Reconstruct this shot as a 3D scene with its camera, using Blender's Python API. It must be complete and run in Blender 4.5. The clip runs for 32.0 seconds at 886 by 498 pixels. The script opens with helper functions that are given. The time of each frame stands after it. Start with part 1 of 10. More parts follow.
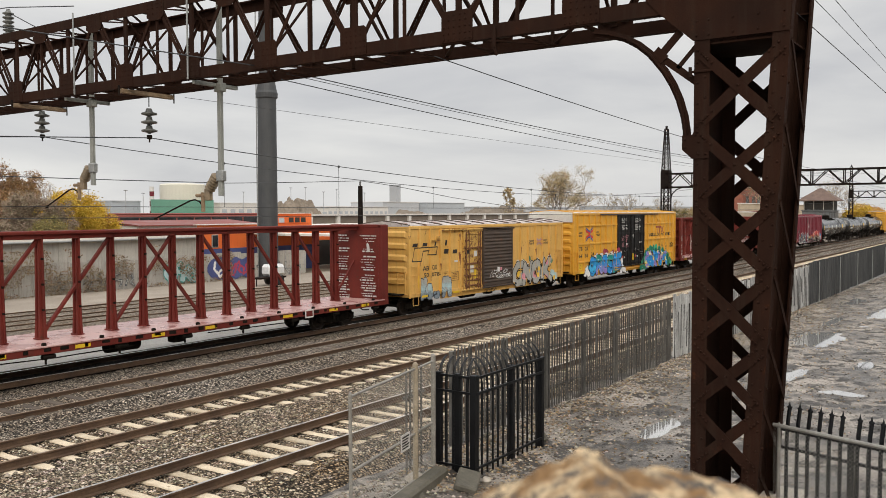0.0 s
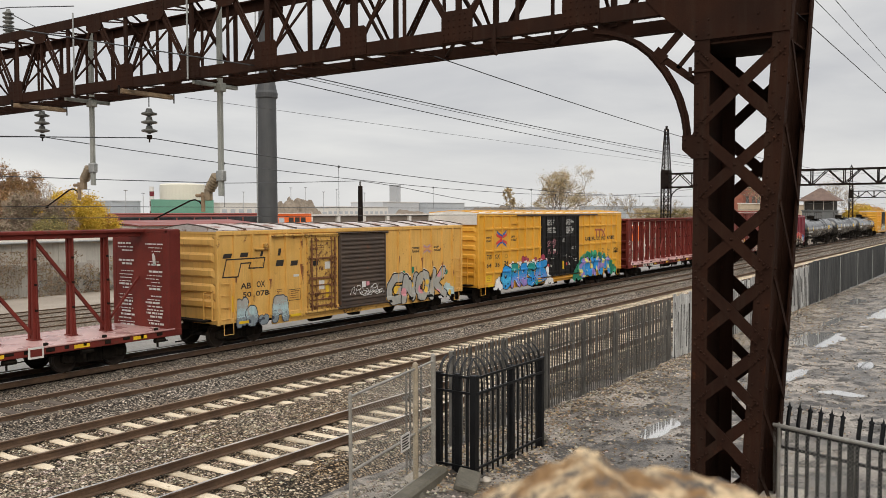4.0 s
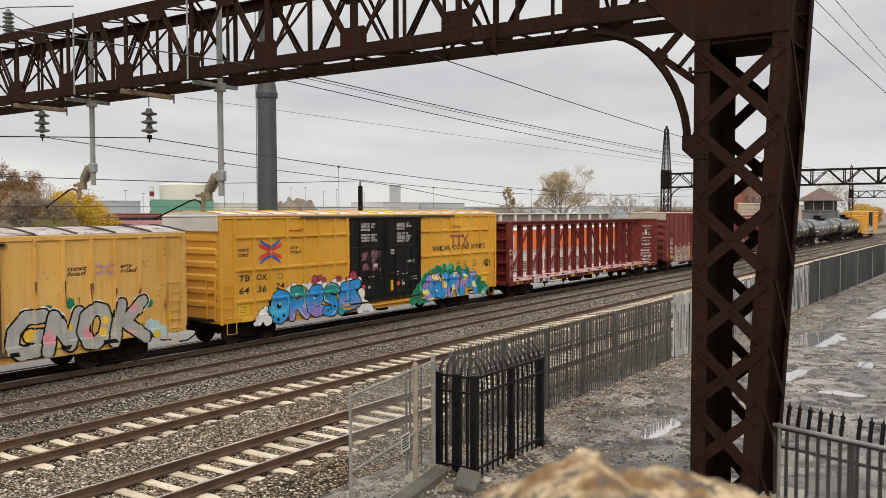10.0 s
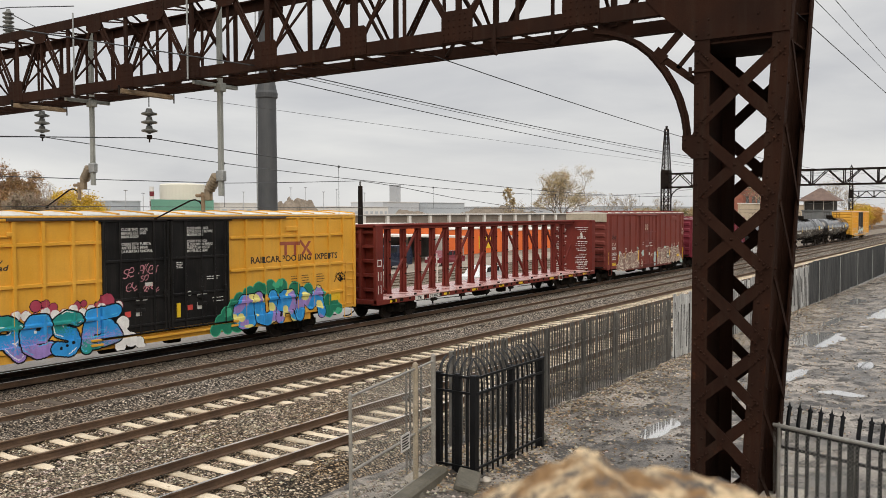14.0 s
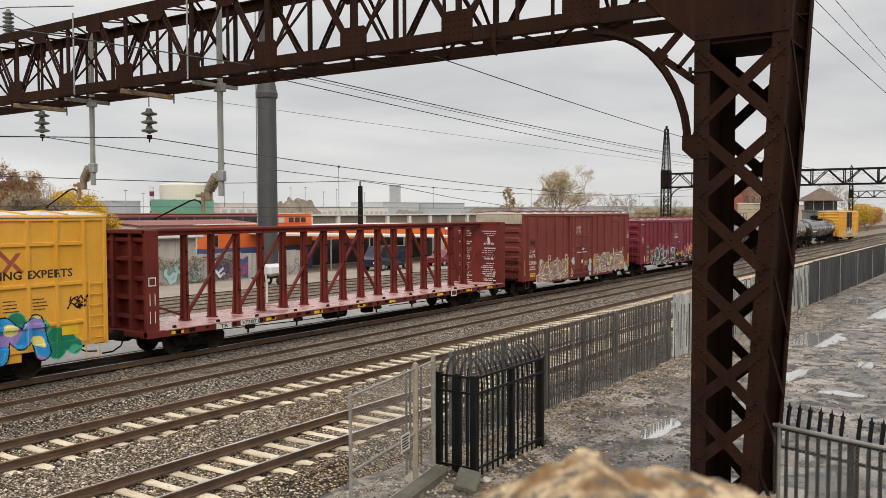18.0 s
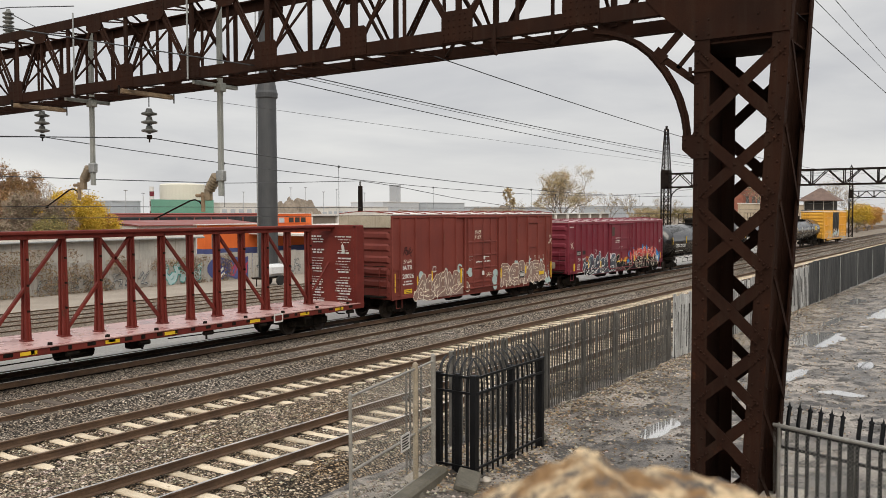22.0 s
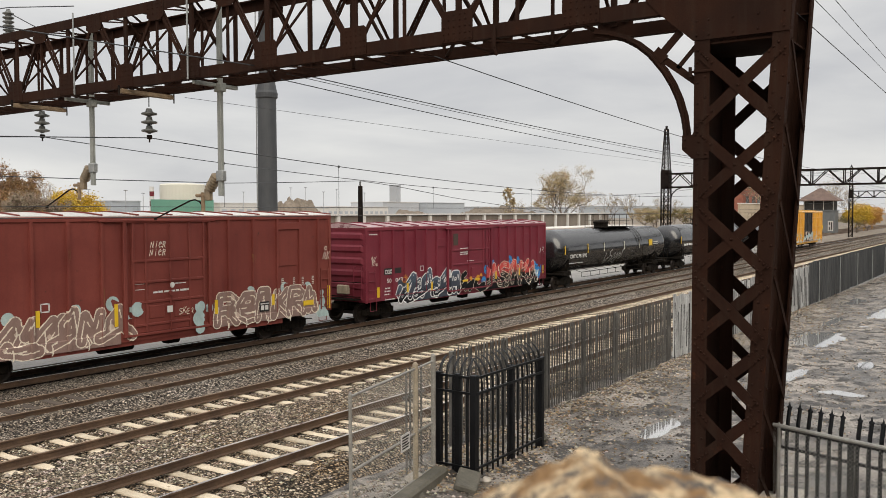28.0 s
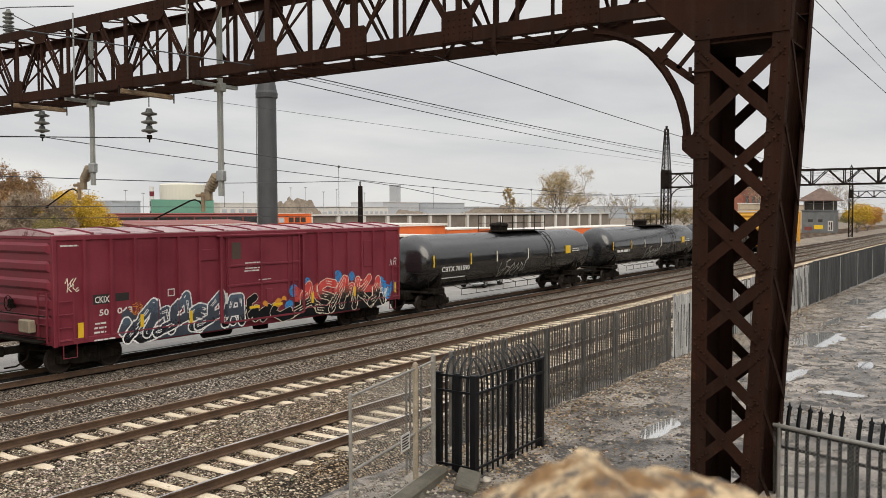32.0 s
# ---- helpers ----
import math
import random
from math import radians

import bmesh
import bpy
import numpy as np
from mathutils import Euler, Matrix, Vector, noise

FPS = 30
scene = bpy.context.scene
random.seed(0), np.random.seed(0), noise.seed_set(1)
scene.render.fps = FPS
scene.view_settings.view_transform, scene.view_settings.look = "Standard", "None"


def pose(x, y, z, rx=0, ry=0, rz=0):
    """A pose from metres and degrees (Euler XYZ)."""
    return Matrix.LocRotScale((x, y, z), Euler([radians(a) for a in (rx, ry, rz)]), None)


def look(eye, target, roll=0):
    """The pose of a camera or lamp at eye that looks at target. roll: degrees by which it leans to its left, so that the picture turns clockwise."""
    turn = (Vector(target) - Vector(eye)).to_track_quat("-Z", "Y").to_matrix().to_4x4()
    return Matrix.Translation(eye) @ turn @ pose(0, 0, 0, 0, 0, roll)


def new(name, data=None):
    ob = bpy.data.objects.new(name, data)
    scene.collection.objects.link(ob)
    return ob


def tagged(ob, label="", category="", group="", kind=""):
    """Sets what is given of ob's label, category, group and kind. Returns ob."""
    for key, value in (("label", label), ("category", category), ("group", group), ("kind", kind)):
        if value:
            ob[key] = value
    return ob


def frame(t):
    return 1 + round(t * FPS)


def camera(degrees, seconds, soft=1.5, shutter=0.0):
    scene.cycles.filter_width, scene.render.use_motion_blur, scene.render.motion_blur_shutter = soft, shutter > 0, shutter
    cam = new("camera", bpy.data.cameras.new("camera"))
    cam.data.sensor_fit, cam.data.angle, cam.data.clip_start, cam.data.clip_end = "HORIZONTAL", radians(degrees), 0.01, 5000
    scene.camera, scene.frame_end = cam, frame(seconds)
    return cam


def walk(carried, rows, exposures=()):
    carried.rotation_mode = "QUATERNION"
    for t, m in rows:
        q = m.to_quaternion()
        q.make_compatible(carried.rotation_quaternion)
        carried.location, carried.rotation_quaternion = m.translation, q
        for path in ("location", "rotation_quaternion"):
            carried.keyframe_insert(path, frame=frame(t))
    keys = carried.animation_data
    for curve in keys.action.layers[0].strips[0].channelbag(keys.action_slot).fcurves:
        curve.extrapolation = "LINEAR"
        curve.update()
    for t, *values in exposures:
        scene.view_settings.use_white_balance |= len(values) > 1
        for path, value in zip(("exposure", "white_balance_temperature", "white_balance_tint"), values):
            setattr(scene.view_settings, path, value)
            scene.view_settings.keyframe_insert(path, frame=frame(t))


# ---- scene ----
cam = camera(54.95, 32.0, soft=0.68)
EYE = (0.0, 0.0, 4.828)
YAW, PITCH, ROLL = radians(55.778), radians(-2.48), -0.147
AIM = (EYE[0] + 100 * math.sin(YAW) * math.cos(PITCH), 100 * math.cos(YAW) * math.cos(PITCH), EYE[2] + 100 * math.sin(PITCH))
walk(cam, [(0.0, look(EYE, AIM, ROLL)), (32.0, look(EYE, AIM, ROLL))])
cam.data.dof.use_dof = True
cam.data.dof.focus_distance = 30.0
cam.data.dof.aperture_fstop = 8.0

# ---- sky and sun: a closed grey November overcast ----
world = bpy.data.worlds.new("overcast_sky")
scene.world = world
world.use_nodes = True
wn, wl = world.node_tree.nodes, world.node_tree.links
wn.clear()
w_out = wn.new("ShaderNodeOutputWorld")
w_sky = wn.new("ShaderNodeTexSky")
w_sky.sky_type = "NISHITA"
w_sky.sun_disc = False
w_sky.sun_elevation = radians(32)
w_sky.sun_rotation = radians(200)
w_bg1 = wn.new("ShaderNodeBackground")
w_bg1.inputs["Strength"].default_value = 0.05
wl.new(w_sky.outputs[0], w_bg1.inputs["Color"])
w_co = wn.new("ShaderNodeTexCoord")
w_map = wn.new("ShaderNodeMapping")
w_map.inputs["Scale"].default_value = (1.6, 1.6, 7.0)
wl.new(w_co.outputs["Generated"], w_map.inputs["Vector"])
w_noise = wn.new("ShaderNodeTexNoise")
w_noise.inputs["Scale"].default_value = 1.7
w_noise.inputs["Detail"].default_value = 7.0
w_noise.inputs["Roughness"].default_value = 0.52
w_noise.inputs["Distortion"].default_value = 0.3
wl.new(w_map.outputs[0], w_noise.inputs["Vector"])
w_ramp = wn.new("ShaderNodeValToRGB")
w_ramp.color_ramp.elements[0].position = 0.3
w_ramp.color_ramp.elements[0].color = (0.462, 0.466, 0.482, 1)
w_ramp.color_ramp.elements[1].position = 0.72
w_ramp.color_ramp.elements[1].color = (0.69, 0.683, 0.662, 1)
wl.new(w_noise.outputs["Fac"], w_ramp.inputs["Fac"])
w_bg2 = wn.new("ShaderNodeBackground")
w_sep = wn.new("ShaderNodeSeparateXYZ")
wl.new(w_co.outputs["Generated"], w_sep.inputs[0])
w_high = wn.new("ShaderNodeMapRange")
w_high.interpolation_type = "SMOOTHSTEP"
for k, v in ((1, 0.25), (2, 1.0), (3, 1.28), (4, 3.0)):
    w_high.inputs[k].default_value = v
wl.new(w_sep.outputs["Z"], w_high.inputs[0])
wl.new(w_high.outputs[0], w_bg2.inputs["Strength"])
wl.new(w_ramp.outputs[0], w_bg2.inputs["Color"])
w_mix = wn.new("ShaderNodeMixShader")
w_mix.inputs[0].default_value = 0.92
wl.new(w_bg1.outputs[0], w_mix.inputs[1])
wl.new(w_bg2.outputs[0], w_mix.inputs[2])
wl.new(w_mix.outputs[0], w_out.inputs["Surface"])

sun_data = bpy.data.lights.new("sun", "SUN")
sun_data.energy, sun_data.angle, sun_data.color = 1.5, radians(45), (1.0, 0.90, 0.75)
sun = new("sun", sun_data)
sun.matrix_world = look((-40, -52, 64), (20, 10, 0))


# ---- mesh building ----
class Shape:
    """Collects plain forms into one mesh."""

    def __init__(self):
        self.v, self.f = [], []

    def add(self, verts, faces):
        n = len(self.v)
        self.v.extend(tuple(p) for p in verts)
        self.f.extend(tuple(i + n for i in q) for q in faces)
        return self

    def box(self, x0, x1, y0, y1, z0, z1, m=None):
        p = [(x, y, z) for x in (x0, x1) for y in (y0, y1) for z in (z0, z1)]
        if m is not None:
            p = [m @ Vector(q) for q in p]
        return self.add(p, [(0, 1, 3, 2), (4, 6, 7, 5), (0, 4, 5, 1), (2, 3, 7, 6), (0, 2, 6, 4), (1, 5, 7, 3)])

    def cbox(self, x0, x1, y0, y1, z0, z1, b=0.01, m=None):
        """A box with chamfered edges."""
        cx, cy, cz = (x0 + x1) / 2, (y0 + y1) / 2, (z0 + z1) / 2
        hx, hy, hz = abs(x1 - x0) / 2, abs(y1 - y0) / 2, abs(z1 - z0) / 2
        b = min(b, hx * 0.9, hy * 0.9, hz * 0.9)
        idx, p = {}, []
        for sx in (-1, 1):
            for sy in (-1, 1):
                for sz in (-1, 1):
                    for k in range(3):
                        q = [sx * (hx - b), sy * (hy - b), sz * (hz - b)]
                        q[k] += (sx, sy, sz)[k] * b
                        idx[(sx, sy, sz, k)] = len(p)
                        p.append(Vector((cx + q[0], cy + q[1], cz + q[2])))
        if m is not None:
            p = [m @ q for q in p]
        f = []
        for s in (-1, 1):
            f.append([idx[(s, a, c, 0)] for a, c in ((-1, -1), (1, -1), (1, 1), (-1, 1))][::s])
            f.append([idx[(a, s, c, 1)] for a, c in ((-1, -1), (-1, 1), (1, 1), (1, -1))][::s])
            f.append([idx[(a, c, s, 2)] for a, c in ((-1, -1), (1, -1), (1, 1), (-1, 1))][::s])
        for a in (-1, 1):
            for c in (-1, 1):
                f.append([idx[(-1, a, c, 1)], idx[(1, a, c, 1)], idx[(1, a, c, 2)], idx[(-1, a, c, 2)]])
                f.append([idx[(a, -1, c, 0)], idx[(a, 1, c, 0)], idx[(a, 1, c, 2)], idx[(a, -1, c, 2)]])
                f.append([idx[(a, c, -1, 0)], idx[(a, c, 1, 0)], idx[(a, c, 1, 1)], idx[(a, c, -1, 1)]])
                for e in (-1, 1):
                    f.append([idx[(a, c, e, 0)], idx[(a, c, e, 1)], idx[(a, c, e, 2)]])
        return self.add(p, f)

    def bar(self, a, b, w, h, up=(0, 0, 1)):
        """A square bar from a to b: w across, h along up."""
        a, b = Vector(a), Vector(b)
        d = (b - a).normalized()
        u = Vector(up)
        s = d.cross(u)
        if s.length < 1e-4:
            s = d.cross(Vector((1, 0, 0)))
        s.normalize()
        u = s.cross(d)
        p = [q + s * (i * w / 2) + u * (j * h / 2) for q in (a, b) for i, j in ((-1, -1), (1, -1), (1, 1), (-1, 1))]
        return self.add(p, [(3, 2, 1, 0), (4, 5, 6, 7), (0, 1, 5, 4), (1, 2, 6, 5), (2, 3, 7, 6), (3, 0, 4, 7)])

    def rod(self, a, b, r, n=8, r2=None):
        a, b = Vector(a), Vector(b)
        r2 = r if r2 is None else r2
        d = (b - a).normalized()
        s = d.cross(Vector((0, 0, 1)))
        if s.length < 1e-3:
            s = Vector((1, 0, 0))
        s.normalize()
        u = s.cross(d)
        p = []
        for q, rr in ((a, r), (b, r2)):
            p += [q + (s * math.cos(k * 2 * math.pi / n) + u * math.sin(k * 2 * math.pi / n)) * rr for k in range(n)]
        f = [(k, (k + 1) % n, n + (k + 1) % n, n + k) for k in range(n)]
        f += [tuple(range(n))[::-1], tuple(range(n, 2 * n))]
        return self.add(p, f)

    def pipe(self, pts, r, n=6):
        """A bent tube through the points, in one piece."""
        q = [Vector(p) for p in pts]
        rings = []
        for i, p in enumerate(q):
            d = (q[min(i + 1, len(q) - 1)] - q[max(i - 1, 0)]).normalized()
            s = d.cross(Vector((0, 0, 1)))
            if s.length < 0.2:
                s = d.cross(Vector((0, 1, 0)))
                if s.length < 0.2:
                    s = d.cross(Vector((1, 0, 0)))
            s.normalize()
            u = s.cross(d)
            rings += [p + (s * math.cos(k * 2 * math.pi / n) + u * math.sin(k * 2 * math.pi / n)) * r for k in range(n)]
        f = [(i * n + k, i * n + (k + 1) % n, (i + 1) * n + (k + 1) % n, (i + 1) * n + k) for i in range(len(q) - 1) for k in range(n)]
        f += [tuple(range(n))[::-1], tuple(range((len(q) - 1) * n, len(q) * n))]
        return self.add(rings, f)

    def strip(self, pts, x0, x1, w):
        """A bent flat bar in the y-z plane: w across the bend, from x0 to x1."""
        p = []
        for i, (y, z) in enumerate(pts):
            a, b = pts[max(i - 1, 0)], pts[min(i + 1, len(pts) - 1)]
            dy, dz = b[0] - a[0], b[1] - a[1]
            n = math.hypot(dy, dz)
            ny, nz = -dz / n * w / 2, dy / n * w / 2
            p += [(x0, y - ny, z - nz), (x0, y + ny, z + nz), (x1, y + ny, z + nz), (x1, y - ny, z - nz)]
        f = [(i * 4 + k, i * 4 + (k + 1) % 4, i * 4 + 4 + (k + 1) % 4, i * 4 + 4 + k) for i in range(len(pts) - 1) for k in range(4)]
        m = (len(pts) - 1) * 4
        return self.add(p, f + [(0, 1, 2, 3), (m + 3, m + 2, m + 1, m)])

    def lathe(self, prof, n=16, m=None):
        """prof: (radius, height) up the z axis."""
        p = []
        for r, z in prof:
            p += [Vector((r * math.cos(k * 2 * math.pi / n), r * math.sin(k * 2 * math.pi / n), z)) for k in range(n)]
        if m is not None:
            p = [m @ q for q in p]
        f = []
        for i in range(len(prof) - 1):
            for k in range(n):
                f.append((i * n + k, i * n + (k + 1) % n, (i + 1) * n + (k + 1) % n, (i + 1) * n + k))
        f += [tuple(range(n))[::-1], tuple(range((len(prof) - 1) * n, len(prof) * n))]
        return self.add(p, f)

    def extrude_x(self, prof, x0, x1):
        """prof: a closed outline of (y, z), drawn from x0 to x1."""
        n = len(prof)
        p = [(x0, y, z) for y, z in prof] + [(x1, y, z) for y, z in prof]
        f = [(k, (k + 1) % n, n + (k + 1) % n, n + k) for k in range(n)] + [tuple(range(n))[::-1], tuple(range(n, 2 * n))]
        return self.add(p, f)

    def plate(self, outline, axis, at, thick):
        """A flat plate with an outline in the two other axes, thick along the axis."""
        n = len(outline)
        p = []
        for d in (0, thick):
            for a, b in outline:
                p.append((at + d, a, b) if axis == 0 else (a, at + d, b) if axis == 1 else (a, b, at + d))
        f = [(k, (k + 1) % n, n + (k + 1) % n, n + k) for k in range(n)] + [tuple(range(n))[::-1], tuple(range(n, 2 * n))]
        return self.add(p, f)


def mesh_of(name, shape, material, smooth=False):
    me = bpy.data.meshes.new(name)
    me.from_pydata(shape.v, [], shape.f)
    bm = bmesh.new()
    bm.from_mesh(me)
    if len(shape.f) < 60000:
        bmesh.ops.recalc_face_normals(bm, faces=bm.faces)
    bm.to_mesh(me)
    bm.free()
    if smooth:
        for q in me.polygons:
            q.use_smooth = True
    me.materials.append(material)
    return me


def part(name, shape, material, parent=None, label="", kind="", smooth=False):
    ob = new(name, mesh_of(name, shape, material, smooth))
    if parent is not None:
        ob.parent = parent
    return tagged(ob, label=label, kind=kind)


def thing(name, label, category, group="", at=(0, 0, 0), turn=0.0, kind=""):
    ob = new(name)
    ob.empty_display_size = 0.3
    ob.matrix_basis = pose(at[0], at[1], at[2], 0, 0, turn)
    return tagged(ob, label, category, group, kind)


# ---- materials ----
def paint(name, base, alt, scale=1.5, rough=0.6, metal=0.0, bump=0.15, fine=40.0, rust=None, rust_amount=0.0, rust_scale=3.0,
          streak=0.0, streak_color=(0.05, 0.04, 0.03), random_tone=0.0, spec=0.4, edge=(0.32, 0.68), fine_tone=0.25, rough_vary=0.15, bump_dist=0.01):
    m = bpy.data.materials.new(name)
    m.use_nodes = True
    nd, lk = m.node_tree.nodes, m.node_tree.links
    bsdf = nd["Principled BSDF"]
    co = nd.new("ShaderNodeTexCoord")

    spot = co.outputs["Object"]

    def noise_of(sc, detail, vec=None, rough_n=0.55):
        n = nd.new("ShaderNodeTexNoise")
        n.inputs["Scale"].default_value, n.inputs["Detail"].default_value, n.inputs["Roughness"].default_value = sc, detail, rough_n
        lk.new(vec if vec is not None else spot, n.inputs["Vector"])
        return n.outputs["Fac"]

    def ramp(fac, a, b, pa, pb):
        r = nd.new("ShaderNodeValToRGB")
        r.color_ramp.elements[0].position, r.color_ramp.elements[1].position = pa, pb
        r.color_ramp.elements[0].color, r.color_ramp.elements[1].color = (*a, 1), (*b, 1)
        lk.new(fac, r.inputs["Fac"])
        return r.outputs[0]

    def mix(fac, a, b, mode="MIX"):
        x = nd.new("ShaderNodeMix")
        x.data_type, x.blend_type = "RGBA", mode
        if isinstance(fac, float):
            x.inputs[0].default_value = fac
        else:
            lk.new(fac, x.inputs[0])
        for sock, val in ((x.inputs[6], a), (x.inputs[7], b)):
            if isinstance(val, tuple):
                sock.default_value = (*val, 1)
            else:
                lk.new(val, sock)
        return x.outputs[2]

    if random_tone:
        info = nd.new("ShaderNodeObjectInfo")
        far = nd.new("ShaderNodeVectorMath")
        far.operation = "MULTIPLY_ADD"
        lk.new(info.outputs["Random"], far.inputs[0])
        far.inputs[1].default_value = (61, 47, 83)
        lk.new(co.outputs["Object"], far.inputs[2])
        spot = far.outputs[0]
    big = noise_of(scale, 6)
    small = noise_of(fine, 4)
    col = ramp(big, base, alt, *edge)
    grain = ramp(small, (1 - fine_tone,) * 3, (1 + fine_tone * 0.6,) * 3, 0.3, 0.7)
    col = mix(1.0, col, grain, "MULTIPLY")
    if random_tone:
        tone = ramp(info.outputs["Random"], (1 - random_tone,) * 3, (1 + random_tone * 0.5,) * 3, 0.0, 1.0)
        col = mix(1.0, col, tone, "MULTIPLY")
    if streak:
        mp = nd.new("ShaderNodeMapping")
        mp.inputs["Scale"].default_value = (5.0, 5.0, 0.35)
        lk.new(spot, mp.inputs["Vector"])
        s = noise_of(1.6, 5, mp.outputs[0], 0.6)
        col = mix(ramp(s, (0, 0, 0), (streak,) * 3, 0.5, 0.78), col, streak_color)
    if rust:
        rn = noise_of(rust_scale, 9, None, 0.68)
        mask = ramp(rn, (0, 0, 0), (1, 1, 1), 0.72 - rust_amount, 0.80 - rust_amount)
        col = mix(mask, col, rust)
    lk.new(col, bsdf.inputs["Base Color"])
    bsdf.inputs["Metallic"].default_value = metal
    bsdf.inputs["Specular IOR Level"].default_value = spec
    lk.new(ramp(big, (max(0.05, rough - rough_vary),) * 3, (min(1.0, rough + rough_vary),) * 3, 0.3, 0.7), bsdf.inputs["Roughness"])
    if bump:
        b = nd.new("ShaderNodeBump")
        b.inputs["Strength"].default_value, b.inputs["Distance"].default_value = bump, bump_dist
        lk.new(small, b.inputs["Height"])
        lk.new(b.outputs[0], bsdf.inputs["Normal"])
    return m


RUST = (0.16, 0.06, 0.025)


def gravel(name, tones, cell, rough=0.92, gap=0.25, patch=0.3, patch_tone=(0.75, 0.68, 0.6), bump=1.0, dist=0.03):
    """Broken stone: every cell has its own tone, with dark gaps between."""
    m = bpy.data.materials.new(name)
    m.use_nodes = True
    nd, lk = m.node_tree.nodes, m.node_tree.links
    bsdf = nd["Principled BSDF"]
    co = nd.new("ShaderNodeTexCoord")
    warp = nd.new("ShaderNodeTexNoise")
    warp.inputs["Scale"].default_value = cell * 0.9
    lk.new(co.outputs["Object"], warp.inputs["Vector"])
    mixv = nd.new("ShaderNodeMix")
    mixv.data_type, mixv.blend_type = "RGBA", "LINEAR_LIGHT"
    mixv.inputs[0].default_value = 0.25 / cell
    lk.new(co.outputs["Object"], mixv.inputs[6])
    lk.new(warp.outputs["Color"], mixv.inputs[7])
    vo = nd.new("ShaderNodeTexVoronoi")
    vo.inputs["Scale"].default_value = cell
    lk.new(mixv.outputs[2], vo.inputs["Vector"])
    r = nd.new("ShaderNodeValToRGB")
    r.color_ramp.interpolation = "LINEAR"
    els = r.color_ramp.elements
    els[0].color, els[1].color = (*tones[0], 1), (*tones[-1], 1)
    for i, t in enumerate(tones[1:-1]):
        els.new((i + 1) / (len(tones) - 1)).color = (*t, 1)
    sep = nd.new("ShaderNodeSeparateColor")
    lk.new(vo.outputs["Color"], sep.inputs[0])
    lk.new(sep.outputs[0], r.inputs["Fac"])
    g = nd.new("ShaderNodeValToRGB")
    g.color_ramp.elements[0].position, g.color_ramp.elements[1].position = 0.30, 0.62
    g.color_ramp.elements[0].color, g.color_ramp.elements[1].color = (1, 1, 1, 1), (gap, gap, gap, 1)
    lk.new(vo.outputs["Distance"], g.inputs["Fac"])
    big = nd.new("ShaderNodeTexNoise")
    big.inputs["Scale"].default_value, big.inputs["Detail"].default_value = 0.45, 6
    lk.new(co.outputs["Object"], big.inputs["Vector"])
    b = nd.new("ShaderNodeValToRGB")
    b.color_ramp.elements[0].position, b.color_ramp.elements[1].position = 0.35, 0.68
    b.color_ramp.elements[0].color, b.color_ramp.elements[1].color = (1, 1, 1, 1), (*patch_tone, 1)
    lk.new(big.outputs["Fac"], b.inputs["Fac"])
    last = r.outputs[0]
    for other in (g.outputs[0], b.outputs[0]):
        x = nd.new("ShaderNodeMix")
        x.data_type, x.blend_type = "RGBA", "MULTIPLY"
        x.inputs[0].default_value = 1.0
        lk.new(last, x.inputs[6])
        lk.new(other, x.inputs[7])
        last = x.outputs[2]
    lk.new(last, bsdf.inputs["Base Color"])
    bsdf.inputs["Roughness"].default_value = rough
    bsdf.inputs["Specular IOR Level"].default_value = 0.25
    bu = nd.new("ShaderNodeBump")
    bu.invert = True
    bu.inputs["Strength"].default_value, bu.inputs["Distance"].default_value = bump, dist
    lk.new(vo.outputs["Distance"], bu.inputs["Height"])
    lk.new(bu.outputs[0], bsdf.inputs["Normal"])
    return m


M_ballast = gravel("ballast", ((0.04, 0.03, 0.021), (0.22, 0.17, 0.118), (0.46, 0.365, 0.265), (0.98, 0.83, 0.64)), 19.0, gap=0.10, patch_tone=(0.84, 0.72, 0.57), dist=0.06)
# Near-black tones: oily stone with the train's shade put into the colour.
M_shadestone = gravel("shade_black_stone", ((0.012, 0.011, 0.010), (0.03, 0.026, 0.022), (0.07, 0.06, 0.05)), 20.0, gap=0.3)
M_stone = paint("crushed_stone", (0.035, 0.031, 0.027), (0.12, 0.105, 0.09), 9.0, 0.9, bump=0.4, fine=60.0, fine_tone=0.4)
M_dirt = paint("dirt", (0.16, 0.13, 0.098), (0.30, 0.25, 0.195), 0.35, 0.85, bump=0.8, fine=9.0, fine_tone=0.5, bump_dist=0.05)
M_lot = paint("wet_dirt_lot", (0.135, 0.117, 0.099), (0.41, 0.365, 0.318), 0.75, 0.5, bump=0.6, fine=16.0, fine_tone=0.5, bump_dist=0.04, rough_vary=0.33, edge=(0.40, 0.60), rust=(0.05, 0.043, 0.037), rust_amount=0.235, rust_scale=1.9)
M_road = paint("worn_concrete", (0.44, 0.39, 0.33), (0.58, 0.53, 0.46), 0.4, 0.85, bump=0.3, fine=14.0, fine_tone=0.2)
M_rail = paint("rusty_rail", (0.0672, 0.0400, 0.0256), (0.1360, 0.0832, 0.0512), 2.0, 0.75, 0.0, 0.2)
M_railhead = paint("worn_rail_head", (0.72, 0.70, 0.67), (0.86, 0.84, 0.81), 1.0, 0.34, 1.0, 0.02)
M_dullhead = paint("dull_rail_head", (0.20, 0.135, 0.09), (0.32, 0.225, 0.15), 1.0, 0.5, 0.2, 0.05)
M_tie = paint("concrete_tie", (0.64, 0.52, 0.37), (0.80, 0.69, 0.53), 3.0, 0.9, bump=0.3, fine=45.0, random_tone=0.22, rust=(0.30, 0.2, 0.12), rust_amount=0.1)
